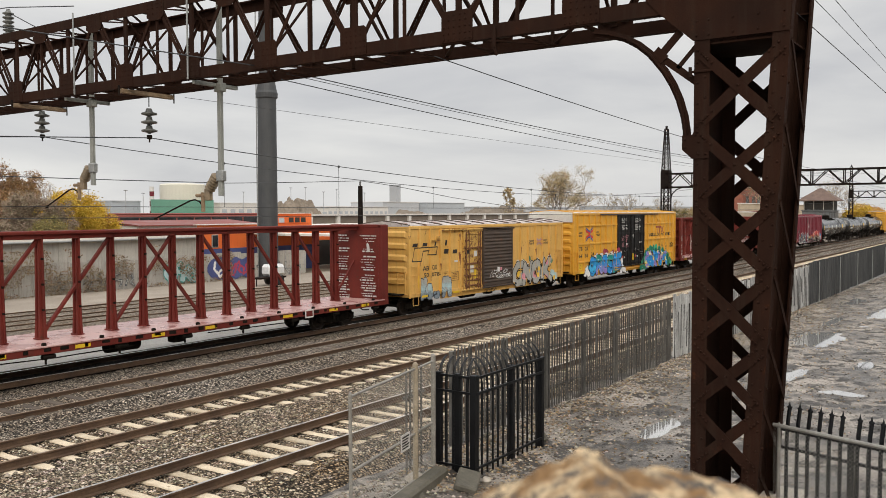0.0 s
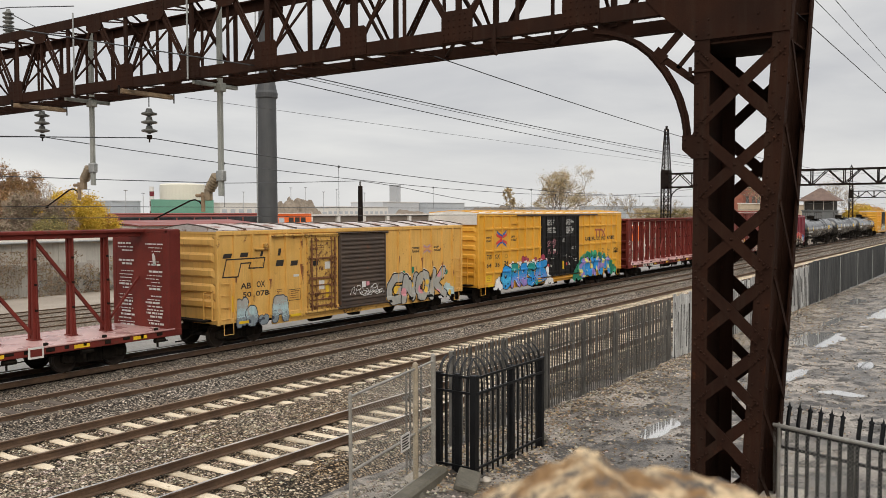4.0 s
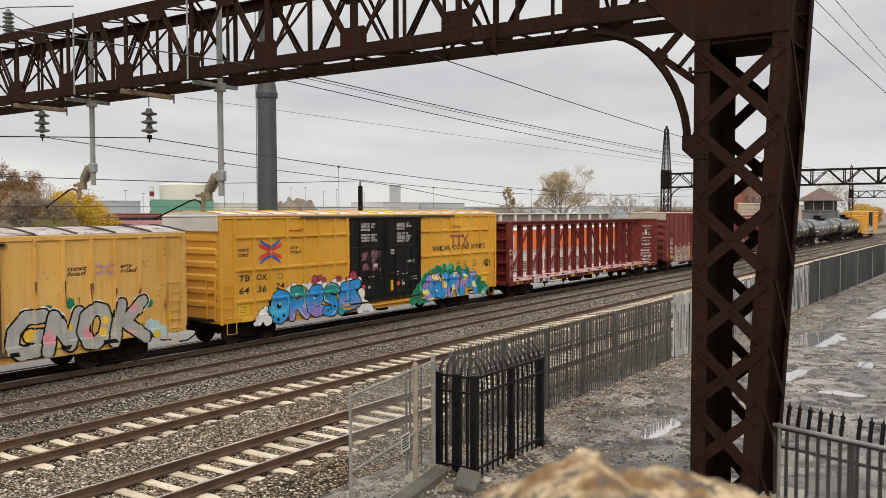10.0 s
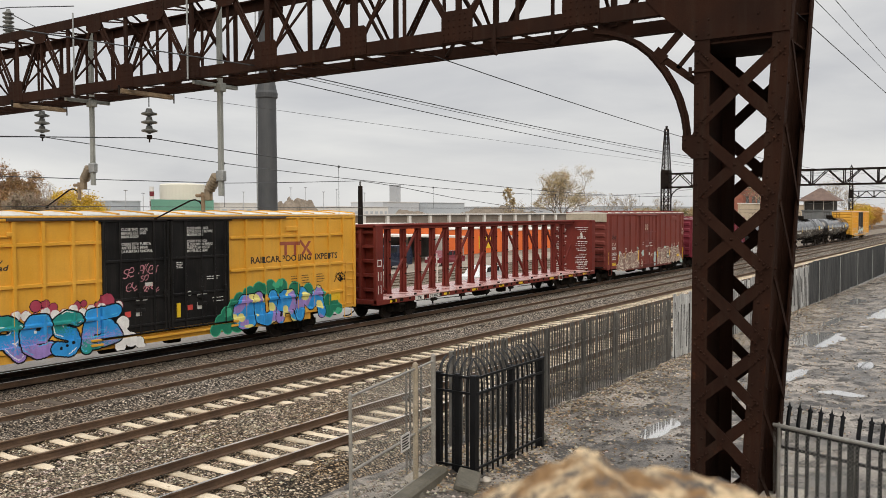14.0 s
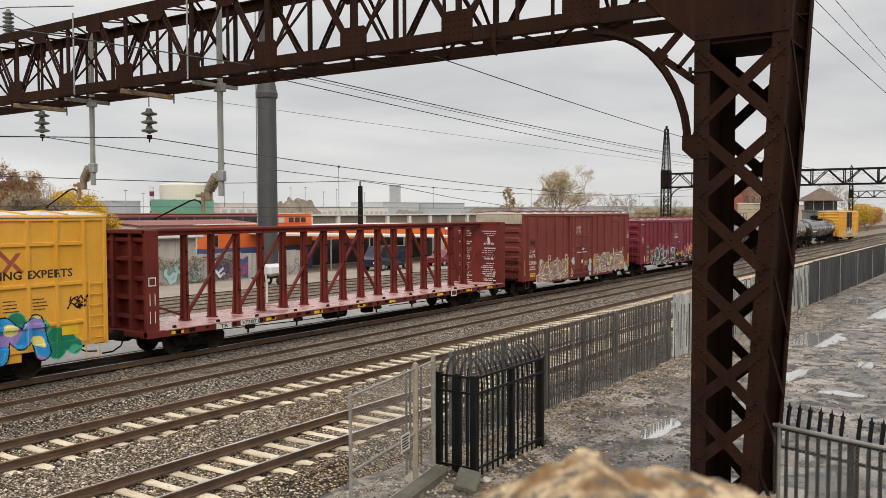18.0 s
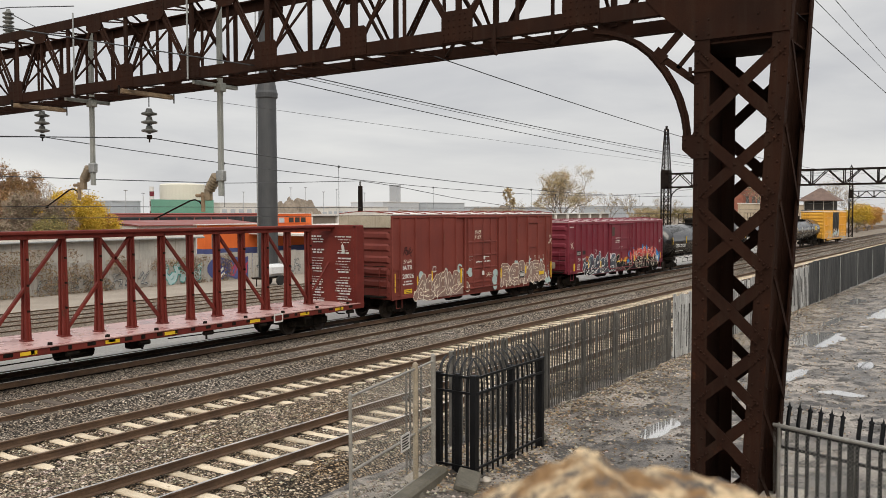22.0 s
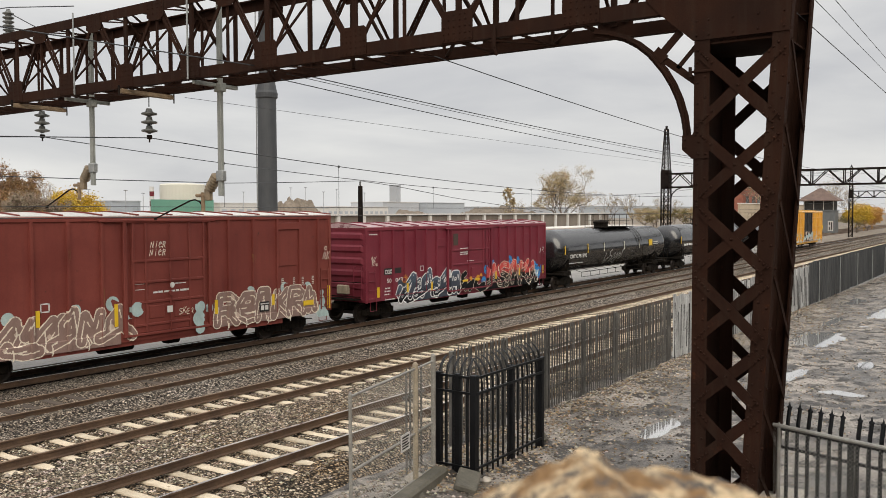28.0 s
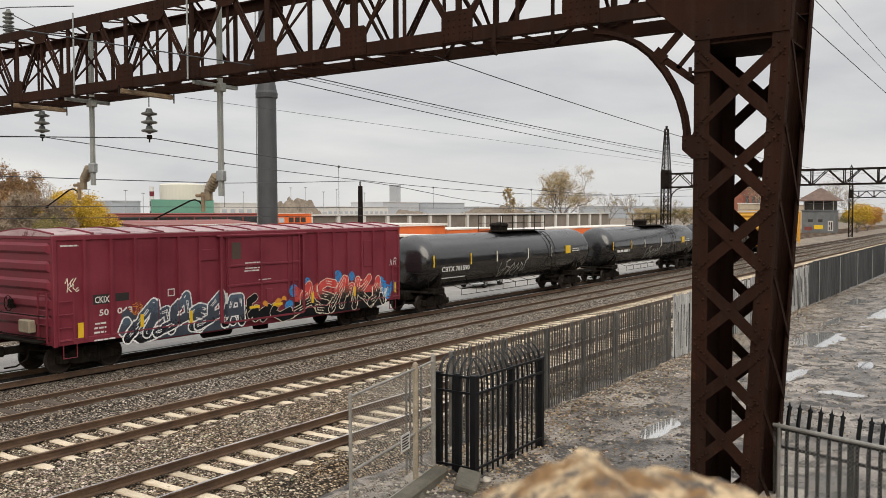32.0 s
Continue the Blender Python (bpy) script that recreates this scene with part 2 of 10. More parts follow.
M_woodtie = paint("creosote_tie", (0.0770, 0.0588, 0.0476), (0.1680, 0.1330, 0.1050), 3.0, 0.9, bump=0.6, fine=30.0, random_tone=0.3)
M_iron = paint("dark_iron", (0.010, 0.008, 0.007), (0.024, 0.017, 0.013), 5.0, 0.85, 0.0, 0.3, spec=0.1)
M_girder = paint("brown_painted_steel", (0.0234, 0.0108, 0.0072), (0.0372, 0.0168, 0.0108), 1.2, 0.85, 0.0, 0.25, 60.0, spec=0.08, rust=(0.062, 0.022, 0.011), rust_amount=0.09, rust_scale=4.0, streak=0.3)
M_under = paint("grimy_underframe", (0.007, 0.006, 0.005), (0.024, 0.019, 0.015), 4.0, 0.9, 0.0, 0.3, spec=0.08)
M_wheel = paint("wheel_steel", (0.018, 0.014, 0.012), (0.05, 0.036, 0.028), 5.0, 0.6, 0.3, 0.2)
M_ylw = paint("faded_yellow_paint", (0.6678, 0.3710, 0.0848), (0.7738, 0.4717, 0.1378), 0.8, 0.55, bump=0.08, rust=(0.24, 0.10, 0.03), rust_amount=0.10, rust_scale=2.2, streak=0.45, streak_color=(0.33, 0.19, 0.06), fine_tone=0.1)
M_ylw2 = paint("golden_yellow_paint", (0.6784, 0.3392, 0.0350), (0.7632, 0.4081, 0.0583), 0.6, 0.5, bump=0.06, rust=(0.22, 0.11, 0.04), rust_amount=0.03, rust_scale=2.2, streak=0.25, streak_color=(0.40, 0.24, 0.06), fine_tone=0.08)
M_ylw3 = paint("rusted_yellow_door", (0.58, 0.33, 0.07), (0.66, 0.42, 0.12), 1.3, 0.65, bump=0.2, rust=(0.15, 0.06, 0.025), rust_amount=0.2, rust_scale=5.0, streak=0.9, streak_color=(0.2, 0.09, 0.03))
M_red = paint("oxide_red_paint", (0.1680, 0.0381, 0.0302), (0.2296, 0.0560, 0.0426), 0.7, 0.6, spec=0.25, bump=0.08, rust=(0.09, 0.035, 0.025), rust_amount=0.08, streak=0.3, streak_color=(0.09, 0.028, 0.022), fine_tone=0.12)
M_cb = paint("dark_red_flatcar_paint", (0.1283, 0.0209, 0.0169), (0.1890, 0.0351, 0.0257), 0.9, 0.6, spec=0.18, bump=0.12, rust=(0.10, 0.038, 0.025), rust_amount=0.12, streak=0.3, fine_tone=0.15)
# Pale pink, fairly smooth, with darker red-brown patches.
M_deck = paint("pale_pink_deck", (0.4600, 0.2300, 0.2127), (0.6440, 0.4255, 0.4025), 0.9, 0.3, bump=0.1, rust=(0.22, 0.09, 0.075), rust_amount=0.12, rough_vary=0.2)
M_mar = paint("maroon_paint", (0.1688, 0.0238, 0.0387), (0.2250, 0.0375, 0.0537), 0.7, 0.5, spec=0.25, bump=0.08, rust=(0.10, 0.04, 0.03), rust_amount=0.06, streak=0.3, streak_color=(0.07, 0.02, 0.022), fine_tone=0.1)
M_tank = paint("black_tank_paint", (0.012, 0.012, 0.013), (0.020, 0.020, 0.021), 0.8, 0.16, spec=1.0, bump=0.02, streak=0.25, streak_color=(0.05, 0.045, 0.04), fine_tone=0.15)
M_blackdoor = paint("black_door_paint", (0.007, 0.007, 0.0075), (0.016, 0.015, 0.0145), 1.5, 0.5, spec=0.2, bump=0.1, streak=0.3, streak_color=(0.06, 0.05, 0.045))
M_browndoor = paint("dark_brown_door", (0.0575, 0.0414, 0.0333), (0.0978, 0.0690, 0.0517), 1.5, 0.7, bump=0.15, rust=(0.13, 0.05, 0.025), rust_amount=0.12)
M_roof = paint("galvanised_roof_sheet", (0.42, 0.36, 0.33), (0.68, 0.64, 0.62), 0.9, 0.55, 0.1, 0.1, rust=(0.20, 0.085, 0.05), rust_amount=0.20, rust_scale=1.6)
M_roofwhite = paint("white_roof_sheet", (0.62, 0.60, 0.56), (0.76, 0.74, 0.70), 0.9, 0.55, 0.0, 0.1, rust=(0.35, 0.24, 0.14), rust_amount=0.05)
M_roofmar = paint("pale_maroon_roof", (0.40, 0.25, 0.26), (0.58, 0.46, 0.46), 0.9, 0.5, 0.0, 0.1, rust=(0.14, 0.03, 0.04), rust_amount=0.18, rust_scale=1.8)
M_capcream = paint("cream_end_paint", (0.40, 0.34, 0.25), (0.56, 0.49, 0.38), 1.2, 0.6, 0.0, 0.1, streak=0.5, streak_color=(0.22, 0.14, 0.10))
M_rustbar = paint("rusty_lock_bar", (0.12, 0.045, 0.02), (0.26, 0.12, 0.05), 6.0, 0.85, 0.0, 0.3)
M_white = paint("white_stencil_paint", (0.62, 0.61, 0.58), (0.74, 0.73, 0.70), 2.0, 0.6, bump=0.0, fine_tone=0.1)
M_black = paint("black_stencil_paint", (0.02, 0.018, 0.016), (0.035, 0.03, 0.028), 2.0, 0.6, bump=0.0)
M_refl = paint("yellow_reflector", (0.75, 0.48, 0.02), (0.82, 0.55, 0.04), 3.0, 0.4, bump=0.0, fine_tone=0.05)

# ---- ground ----
LOT_Z, YARD_Z, BED_Z, BED4_Z = -0.35, -0.45, -0.235, -0.40
T1, T2, T3, T4 = 12.80, 17.01, 20.69, 25.50
T4_Z = -0.17
FENCE = lambda x: 10.2 - 0.02 * (x - 20.0)


def grid_sheet(xs, ys, height):
    s = Shape()
    for x in xs:
        for y in ys:
            s.v.append((x, y, height(x, y)))
    n = len(ys)
    for i in range(len(xs) - 1):
        for j in range(n - 1):
            s.f.append((i * n + j, (i + 1) * n + j, (i + 1) * n + j + 1, i * n + j + 1))
    return s


def steps(a, b, d):
    n = max(1, int(round((b - a) / d)))
    return [a + (b - a) * i / n for i in range(n + 1)]


def rough_z(x, y, s, amp):
    return amp * noise.noise((x * s, y * s, 0.3))


def ground_z(x, y):
    if 10.4 < y < 28.0 and -20 < x < 900:
        return -0.9
    return YARD_Z - 0.02 + (rough_z(x, y, 0.3, 0.03) if 28 < y < 60 else 0) - (0.08 if y <= 10.4 else 0)


xs = [-3000, -800, -200, -60, -21, -19] + steps(-10, 130, 3.5) + [160, 200, 260, 350, 500, 899, 901, 1600, 3000]
ys = [-3000, -600, -150, -50, -20, -5, 0, 5, 10.39, 10.41, 18, 27.9, 28.1] + steps(30, 60, 2.5) + [70, 90, 130, 200, 350, 700, 1500, 3000]
tagged(part("ground", grid_sheet(xs, ys, ground_z), M_dirt), "brown-grey bare earth of the rail yard", "ground", kind="structure")


# hollows that hold rain water: centre and half-axes
PUDDLES = ((54.0, 7.9, 3.2, 0.75), (48.0, 5.9, 5.0, 0.75), (37.2, 6.8, 2.6, 1.25), (28.6, 5.9, 1.9, 0.42), (26.4, 4.2, 0.5, 0.75), (43.5, 7.3, 2.6, 0.4), (31.5, 4.3, 1.3, 0.35), (62.0, 5.6, 6.0, 0.8), (19.6, 7.1, 1.7, 0.32), (29.0, 7.3, 1.0, 0.3))


def lot_z(x, y):
    z = LOT_Z + rough_z(x, y, 0.45, 0.03) + rough_z(x, y, 1.3, 0.042) + rough_z(x, y, 4.0, 0.012) + (0.14 * max(0.0, 1 - abs(y - FENCE(x) + 0.7) / 0.9) * (0.6 + rough_z(x, y, 1.2, 1.0)))
    for px, py, prx, pry in PUDDLES:
        z -= 0.075 * max(0.0, 1 - ((x - px) / prx) ** 2 - ((y - py) / pry) ** 2)
    return z


tagged(part("dirt_lot", grid_sheet(steps(8, 36, 0.16) + steps(36.3, 75, 0.3) + steps(76, 130, 1.5), steps(-6, 3.5, 0.5) + steps(3.65, 10.9, 0.12), lot_z), M_lot, smooth=True),
       "wet grey-brown dirt lot beside the fence", "ground", kind="structure")


def bed_z(x, y):
    if y < 11.2:
        z = LOT_Z - 0.05 + (BED_Z - LOT_Z + 0.05) * max(0, (y - 10.3) / 0.9)
    elif y < 22.6:
        z = BED_Z
    elif y < 23.8:
        z = BED_Z + (BED4_Z - BED_Z) * (y - 22.6) / 1.2
    elif y < 27.4:
        z = BED4_Z
    else:
        z = BED4_Z - 0.12 * (y - 27.4) / 0.8
    between = min(abs(y - t) for t in (T1, T2, T3))
    if 1.0 < between and 11.2 < y < 22.6:
        z += 0.05
    return z + rough_z(x, y, 1.3, 0.025) + rough_z(x, y, 6.0, 0.018)


tagged(part("ballast_bed", grid_sheet(steps(2, 45, 0.16) + steps(45.6, 130, 0.8) + steps(135, 400, 8), steps(10.3, 28.2, 0.16), bed_z), M_ballast, smooth=True),
       "grey-brown crushed stone track bed", "track bed", kind="structure")


def scatter_stones(name, count, x0, x1, y0, y1, z_at, size, material, label, seed, power=1.6, skip=None):
    """Loose stones, denser where x is small."""
    rng = random.Random(seed)
    s = Shape()
    octa = [(1, 0, 0), (0, 1, 0), (-1, 0, 0), (0, -1, 0), (0.2, 0.1, 0.75), (-0.1, -0.2, -0.7)]
    faces = [(0, 1, 4), (1, 2, 4), (2, 3, 4), (3, 0, 4)]
    for _ in range(count):
        x = x0 + (x1 - x0) * rng.random() ** power
        y = y0 + (y1 - y0) * rng.random()
        if skip and skip(x, y):
            continue
        r = size * (0.5 + rng.random() ** 2 * 1.1)
        a = rng.random() * 6.28
        c, q = math.cos(a) * r, math.sin(a) * r
        z = z_at(x, y) + r * 0.15
        t = 0.5 + rng.random() * 0.6
        j = [0.7 + 0.6 * rng.random() for _ in range(5)]
        n = len(s.v)
        for i in range(5):
            p = octa[i]
            s.v.append((x + (p[0] * c - p[1] * q) * j[i], y + (p[0] * q + p[1] * c) * j[i], z + p[2] * r * t + (rng.random() - 0.5) * r * 0.3))
        s.f.extend(tuple(i + n for i in f) for f in faces)
    me = bpy.data.meshes.new(name)
    me.from_pydata(s.v, [], s.f)
    me.materials.append(material)
    ob = new(name, me)
    return tagged(ob, label, "stones", kind="stuff")


def island_stone(name, dark, light, rough=0.9, warm=(0.3, 0.24, 0.18)):
    m = bpy.data.materials.new(name)
    m.use_nodes = True
    nd, lk = m.node_tree.nodes, m.node_tree.links
    g = nd.new("ShaderNodeNewGeometry")
    r = nd.new("ShaderNodeValToRGB")
    r.color_ramp.elements[0].color, r.color_ramp.elements[1].color = (*dark, 1), (*light, 1)
    e = r.color_ramp.elements.new(0.6)
    e.color = (*warm, 1)
    lk.new(g.outputs["Random Per Island"], r.inputs["Fac"])
    n = nd.new("ShaderNodeTexNoise")
    n.inputs["Scale"].default_value = 60.0
    x = nd.new("ShaderNodeMix")
    x.data_type, x.blend_type = "RGBA", "MULTIPLY"
    x.inputs[0].default_value = 0.6
    lk.new(r.outputs[0], x.inputs[6])
    lk.new(n.outputs["Color"], x.inputs[7])
    lk.new(x.outputs[2], nd["Principled BSDF"].inputs["Base Color"])
    nd["Principled BSDF"].inputs["Roughness"].default_value = rough
    return m


M_stones = island_stone("ballast_stones", (0.05, 0.038, 0.028), (0.98, 0.86, 0.70), warm=(0.36, 0.285, 0.21))
M_rubble = island_stone("pale_rubble", (0.06, 0.05, 0.04), (0.85, 0.76, 0.64), warm=(0.33, 0.26, 0.19))


# Unseen wall, added to cut sky light on the leg's right face and the lot.
tagged(part("retaining_wall", Shape().box(3.0, 110.0, -9.5, -8.5, LOT_Z - 0.6, 10.5), M_shadestone), "tall dark wall out of view, added to block sky light", "wall", kind="structure")

# ---- the near catenary portal ----
GX0, GX1 = 14.37, 15.95
PANEL, NODE0 = 2.69, 6.73
Z_BOT, Z_TOP = 8.21, 10.37
portal = thing("catenary_portal", "brown riveted steel lattice portal spanning the tracks", "portal", at=(0, 0, 0))


def rivet(s, x, y, z, axis=0, sign=-1, r=0.022):
    """A low domed head that stands off a plate."""
    p = []
    for k in range(6):
        a = k * math.pi / 3
        c, q = math.cos(a) * r, math.sin(a) * r
        p.append((x, y + c, z + q) if axis == 0 else (x + c, y, z + q) if axis == 1 else (x + c, y + q, z))
    for k in range(6):
        a = k * math.pi / 3
        c, q = math.cos(a) * r * 0.55, math.sin(a) * r * 0.55
        h = sign * r * 0.75
        p.append((x + h, y + c, z + q) if axis == 0 else (x + c, y + h, z + q) if axis == 1 else (x + c, y + q, z + h))
    s.add(p, [(k, (k + 1) % 6, 6 + (k + 1) % 6, 6 + k) for k in range(6)] + [tuple(range(6, 12))])


def angle_y(s, x, y0, y1, z, leg, t, inward, up):
    """An L section along y: one leg upright in the plane x, one flat leg inwards."""
    i, u = inward, up
    out = [(x, z), (x, z + u * leg), (x + i * t, z + u * leg), (x + i * t, z + u * t), (x + i * leg * 0.62, z + u * t), (x + i * leg * 0.62, z)]
    n = len(out)
    s.add([(a, y, b) for y in (y0, y1) for a, b in out], [(k, (k + 1) % n, n + (k + 1) % n, n + k) for k in range(n)] + [tuple(range(n))[::-1], tuple(range(n, 2 * n))])


Y_END = 46.0
NODES = [NODE0 + PANEL * k for k in range(15)]
rivets = Shape()
for plane, inward in ((GX0, 1), (GX1, -1)):
    side = "front" if inward == 1 else "back"
    low = Shape()
    angle_y(low, plane, 3.1, Y_END, Z_BOT, 0.27, 0.03, inward, 1)
    part("bottom_chord", low, M_girder, portal)
    top = Shape()
    angle_y(top, plane, 3.05, Y_END, Z_TOP, 0.27, 0.03, inward, -1)
    part("top_chord", top, M_girder, portal)
    for k, y in enumerate(NODES):
        g = Shape()
        big = 0.37
        g.plate([(y - big, Z_BOT + 0.02), (y + big, Z_BOT + 0.02), (y + big, Z_BOT + 0.58), (y + big * 0.8, Z_BOT + 0.64), (y - big * 0.8, Z_BOT + 0.64), (y - big, Z_BOT + 0.58)],
                0, plane - inward * 0.016, inward * 0.014)
        gp = part("gusset_plate", g, M_girder, portal)
        m = y + PANEL / 2
        g = Shape()
        g.plate([(m - 0.34, Z_TOP - 0.02), (m + 0.34, Z_TOP - 0.02), (m + 0.34, Z_TOP - 0.42), (m + 0.2, Z_TOP - 0.52), (m - 0.2, Z_TOP - 0.52), (m - 0.34, Z_TOP - 0.42)],
                0, plane - inward * 0.016, inward * 0.014)
        part("gusset_plate", g, M_girder, portal)
        if inward == 1 and k < 9:
            for a in (-0.31, -0.2, -0.07, 0.07, 0.2, 0.31):
                for b in (0.07, 0.19, 0.32, 0.45, 0.56):
                    if abs(a) < 0.3 or b < 0.4:
                        rivet(rivets, plane - 0.016, y + a, Z_BOT + b)
            for a in (-0.28, -0.1, 0.1, 0.28):
                for b in (0.08, 0.2, 0.34):
                    rivet(rivets, plane - 0.016, m + a, Z_TOP - b)
        v = Shape()
        v.bar((plane + inward * 0.06, y, Z_BOT + 0.25), (plane + inward * 0.06, y, Z_TOP - 0.05), 0.125, 0.05, (1, 0, 0))
        part("post", v, M_girder, portal)
        v = Shape()
        v.bar((plane + inward * 0.05, m, Z_BOT + 0.05), (plane + inward * 0.05, m, Z_TOP - 0.3), 0.065, 0.05, (1, 0, 0))
        part("post", v, M_girder, portal)
        for e in (-1, 1):
            d = Shape()
            d.bar((plane + inward * 0.03, y + e * 0.2, Z_BOT + 0.32), (plane + inward * 0.03, y + e * (PANEL / 2 - 0.1), Z_TOP - 0.22), 0.088, 0.025, (1, 0, 0))
            d.bar((plane + inward * 0.09, y + e * 0.14, Z_BOT + 0.32), (plane + inward * 0.09, y + e * (PANEL / 2 - 0.16), Z_TOP - 0.22), 0.03, 0.07, (1, 0, 0))
            part("diagonal", d, M_girder, portal)
    for i in range(0, 86):
        y = 3.4 + i * 0.27
        if inward == 1:
            rivet(rivets, plane + 0.12, y, Z_BOT, 2, -1, 0.02)
        else:
            rivet(rivets, plane - 0.12, y, Z_BOT, 2, -1, 0.022)
# bracing between the two planes, below and above
for k, y in enumerate(NODES[:-1]):
    for z, w in ((Z_BOT + 0.03, 0.075), (Z_TOP - 0.03, 0.06)):
        part("batten", Shape().bar((GX0 + 0.1, y, z), (GX1 - 0.1, y, z), 0.14, 0.03), M_girder, portal)
        part("batten", Shape().bar((GX0 + 0.1, y + PANEL / 2, z), (GX1 - 0.1, y + PANEL / 2, z), 0.08, 0.03), M_girder, portal)
        part("lateral_brace", Shape().bar((GX0 + 0.1, y + 0.1, z + 0.04), (GX1 - 0.1, y + PANEL / 2 - 0.1, z + 0.04), w, 0.03), M_girder, portal)
        part("lateral_brace", Shape().bar((GX1 - 0.1, y + PANEL / 2 + 0.1, z + 0.04), (GX0 + 0.1, y + PANEL - 0.1, z + 0.04), w, 0.03), M_girder, portal)
    for a, b in ((GX0 + 0.1, GX1 - 0.1), (GX1 - 0.1, GX0 + 0.1)):
        part("cross_brace", Shape().bar((a, y, Z_BOT + 0.3), (b, y, Z_TOP - 0.3), 0.06, 0.04), M_girder, portal)


# the leg: two solid sides, latticed front and back, narrower at the foot
def leg_right(z):
    return 3.50 - (3.50 - 3.13) * (z - 0.7) / (7.3 - 0.7)


LEG_L, LEG_FOOT, LEG_HEAD = 4.64, LOT_Z - 0.3, 10.3
for plane, inward in ((GX0, 1), (GX1, -1)):
    for left in (True, False):
        s = Shape()
        a = (LEG_L, LEG_L) if left else (leg_right(LEG_FOOT), leg_right(LEG_HEAD))
        w = -0.26 if left else 0.27
        s.add([(plane + dx, a[j] + dy, (LEG_FOOT, LEG_HEAD)[j]) for j in (0, 1) for dx, dy in ((0, 0), (0, w), (inward * 0.035, w), (inward * 0.035, 0))],
              [(0, 1, 2, 3), (4, 5, 6, 7), (0, 1, 5, 4), (1, 2, 6, 5), (2, 3, 7, 6), (3, 0, 4, 7)])
        part("leg_chord", s, M_girder, portal)
        if inward == 1:
            z = LEG_FOOT + 0.5
            while z < 7.6:
                for d in (0.06, 0.19):
                    rivet(rivets, plane, (LEG_L if left else leg_right(z)) + math.copysign(d, w), z + (0.09 if d > 0.1 else 0), 0, -1, 0.024)
                z += 0.34
for y_at, sgn, sink in (((LEG_L, LEG_L), -1, 0.0), ((leg_right(LEG_FOOT), leg_right(LEG_HEAD)), 1, 0.22)):
    w = Shape()
    w.add([(x, y_at[j] + sgn * (sink + d), (LEG_FOOT, LEG_HEAD)[j]) for j in (0, 1) for x, d in ((GX0 + 0.036, 0), (GX1 - 0.036, 0), (GX1 - 0.036, 0.03), (GX0 + 0.036, 0.03))],
          [(0, 1, 2, 3), (4, 5, 6, 7), (0, 1, 5, 4), (1, 2, 6, 5), (2, 3, 7, 6), (3, 0, 4, 7)])
    part("leg_web", w, M_girder, portal)
for xa, xb in ((GX0 + 0.036, GX0 + 0.2), (GX1 - 0.2, GX1 - 0.036)):
    w = Shape()
    w.add([(x, leg_right(z) + d, z) for z in (LEG_FOOT, LEG_HEAD) for x, d in ((xa, 0), (xb, 0), (xb, 0.03), (xa, 0.03))],
          [(0, 1, 2, 3), (4, 5, 6, 7), (0, 1, 5, 4), (1, 2, 6, 5), (2, 3, 7, 6), (3, 0, 4, 7)])
    part("leg_flange", w, M_girder, portal)
for z in (0.9, 1.9, 2.9, 3.9, 4.9, 5.9, 6.9):
    rivet(rivets, GX0 + 0.12, leg_right(z), z, 1, -1, 0.035)
    rivet(rivets, GX1 - 0.12, leg_right(z + 0.4), z + 0.4, 1, -1, 0.035)
# flat lacing laid on the right web, as seen from the lot
zs_lat = [7.58, 6.22, 4.97, 3.76, 2.61, 1.52, 0.46, -0.6]
for i in range(len(zs_lat) - 1):
    zt, zb = zs_lat[i], zs_lat[i + 1]
    for plane, inward in ((GX0, 1), (GX1, -1)):
        for sw in (0, 1):
            d = Shape()
            x = plane - inward * (0.008 + 0.014 * sw) if inward == 1 else plane - inward * (0.008 + 0.014 * sw)
            ya, yb = (LEG_L - 0.14, leg_right(zb) + 0.14) if sw else (leg_right(zt) + 0.14, LEG_L - 0.14)
            za, zb2 = (zt - 0.12, zb + 0.12)
            d.bar((x, ya, za), (x, yb, zb2), 0.185, 0.012, (1, 0, 0))
            part("lacing_bar", d, M_girder, portal)
            if inward == 1:
                for f in (-0.02, 0.04, 0.1):
                    for e in (-0.05, 0.05):
                        rivet(rivets, x - 0.006, ya + (yb - ya) * f + e, za + (zb2 - za) * f + e, 0, -1, 0.026)
                        rivet(rivets, x - 0.006, yb - (yb - ya) * f + e, zb2 - (zb2 - za) * f - e, 0, -1, 0.026)
                for f in (0.5,):
                    rivet(rivets, x - 0.006, ya + (yb - ya) * f, za + (zb2 - za) * f, 0, -1, 0.026)
    w = Shape()
    w.bar((GX0 + 0.1, leg_right(zt) - 0.012, zt), (GX1 - 0.1, leg_right(zb) - 0.012, zb), 0.10, 0.015, (0, 1, 0))
    part("side_lacing", w, M_girder, portal)
for x in (GX0 - 0.018, GX1 + 0.002):
    part("head_plate", Shape().plate([(3.12, 7.70), (4.66, 7.70), (5.25, 8.22), (5.6, 8.60), (3.06, 8.60)], 0, x, 0.016), M_girder, portal)
for y in (3.2, 3.6, 4.0, 4.4, 4.6):
    for z in (7.78, 8.02, 8.4):
        rivet(rivets, GX0 - 0.018, y, z)
for b in (7.62,):
    h = Shape()
    h.box(GX0 + 0.04, GX1 - 0.04, 3.2, 4.6, b, b + 0.03)
    part("head_diaphragm", h, M_girder, portal)
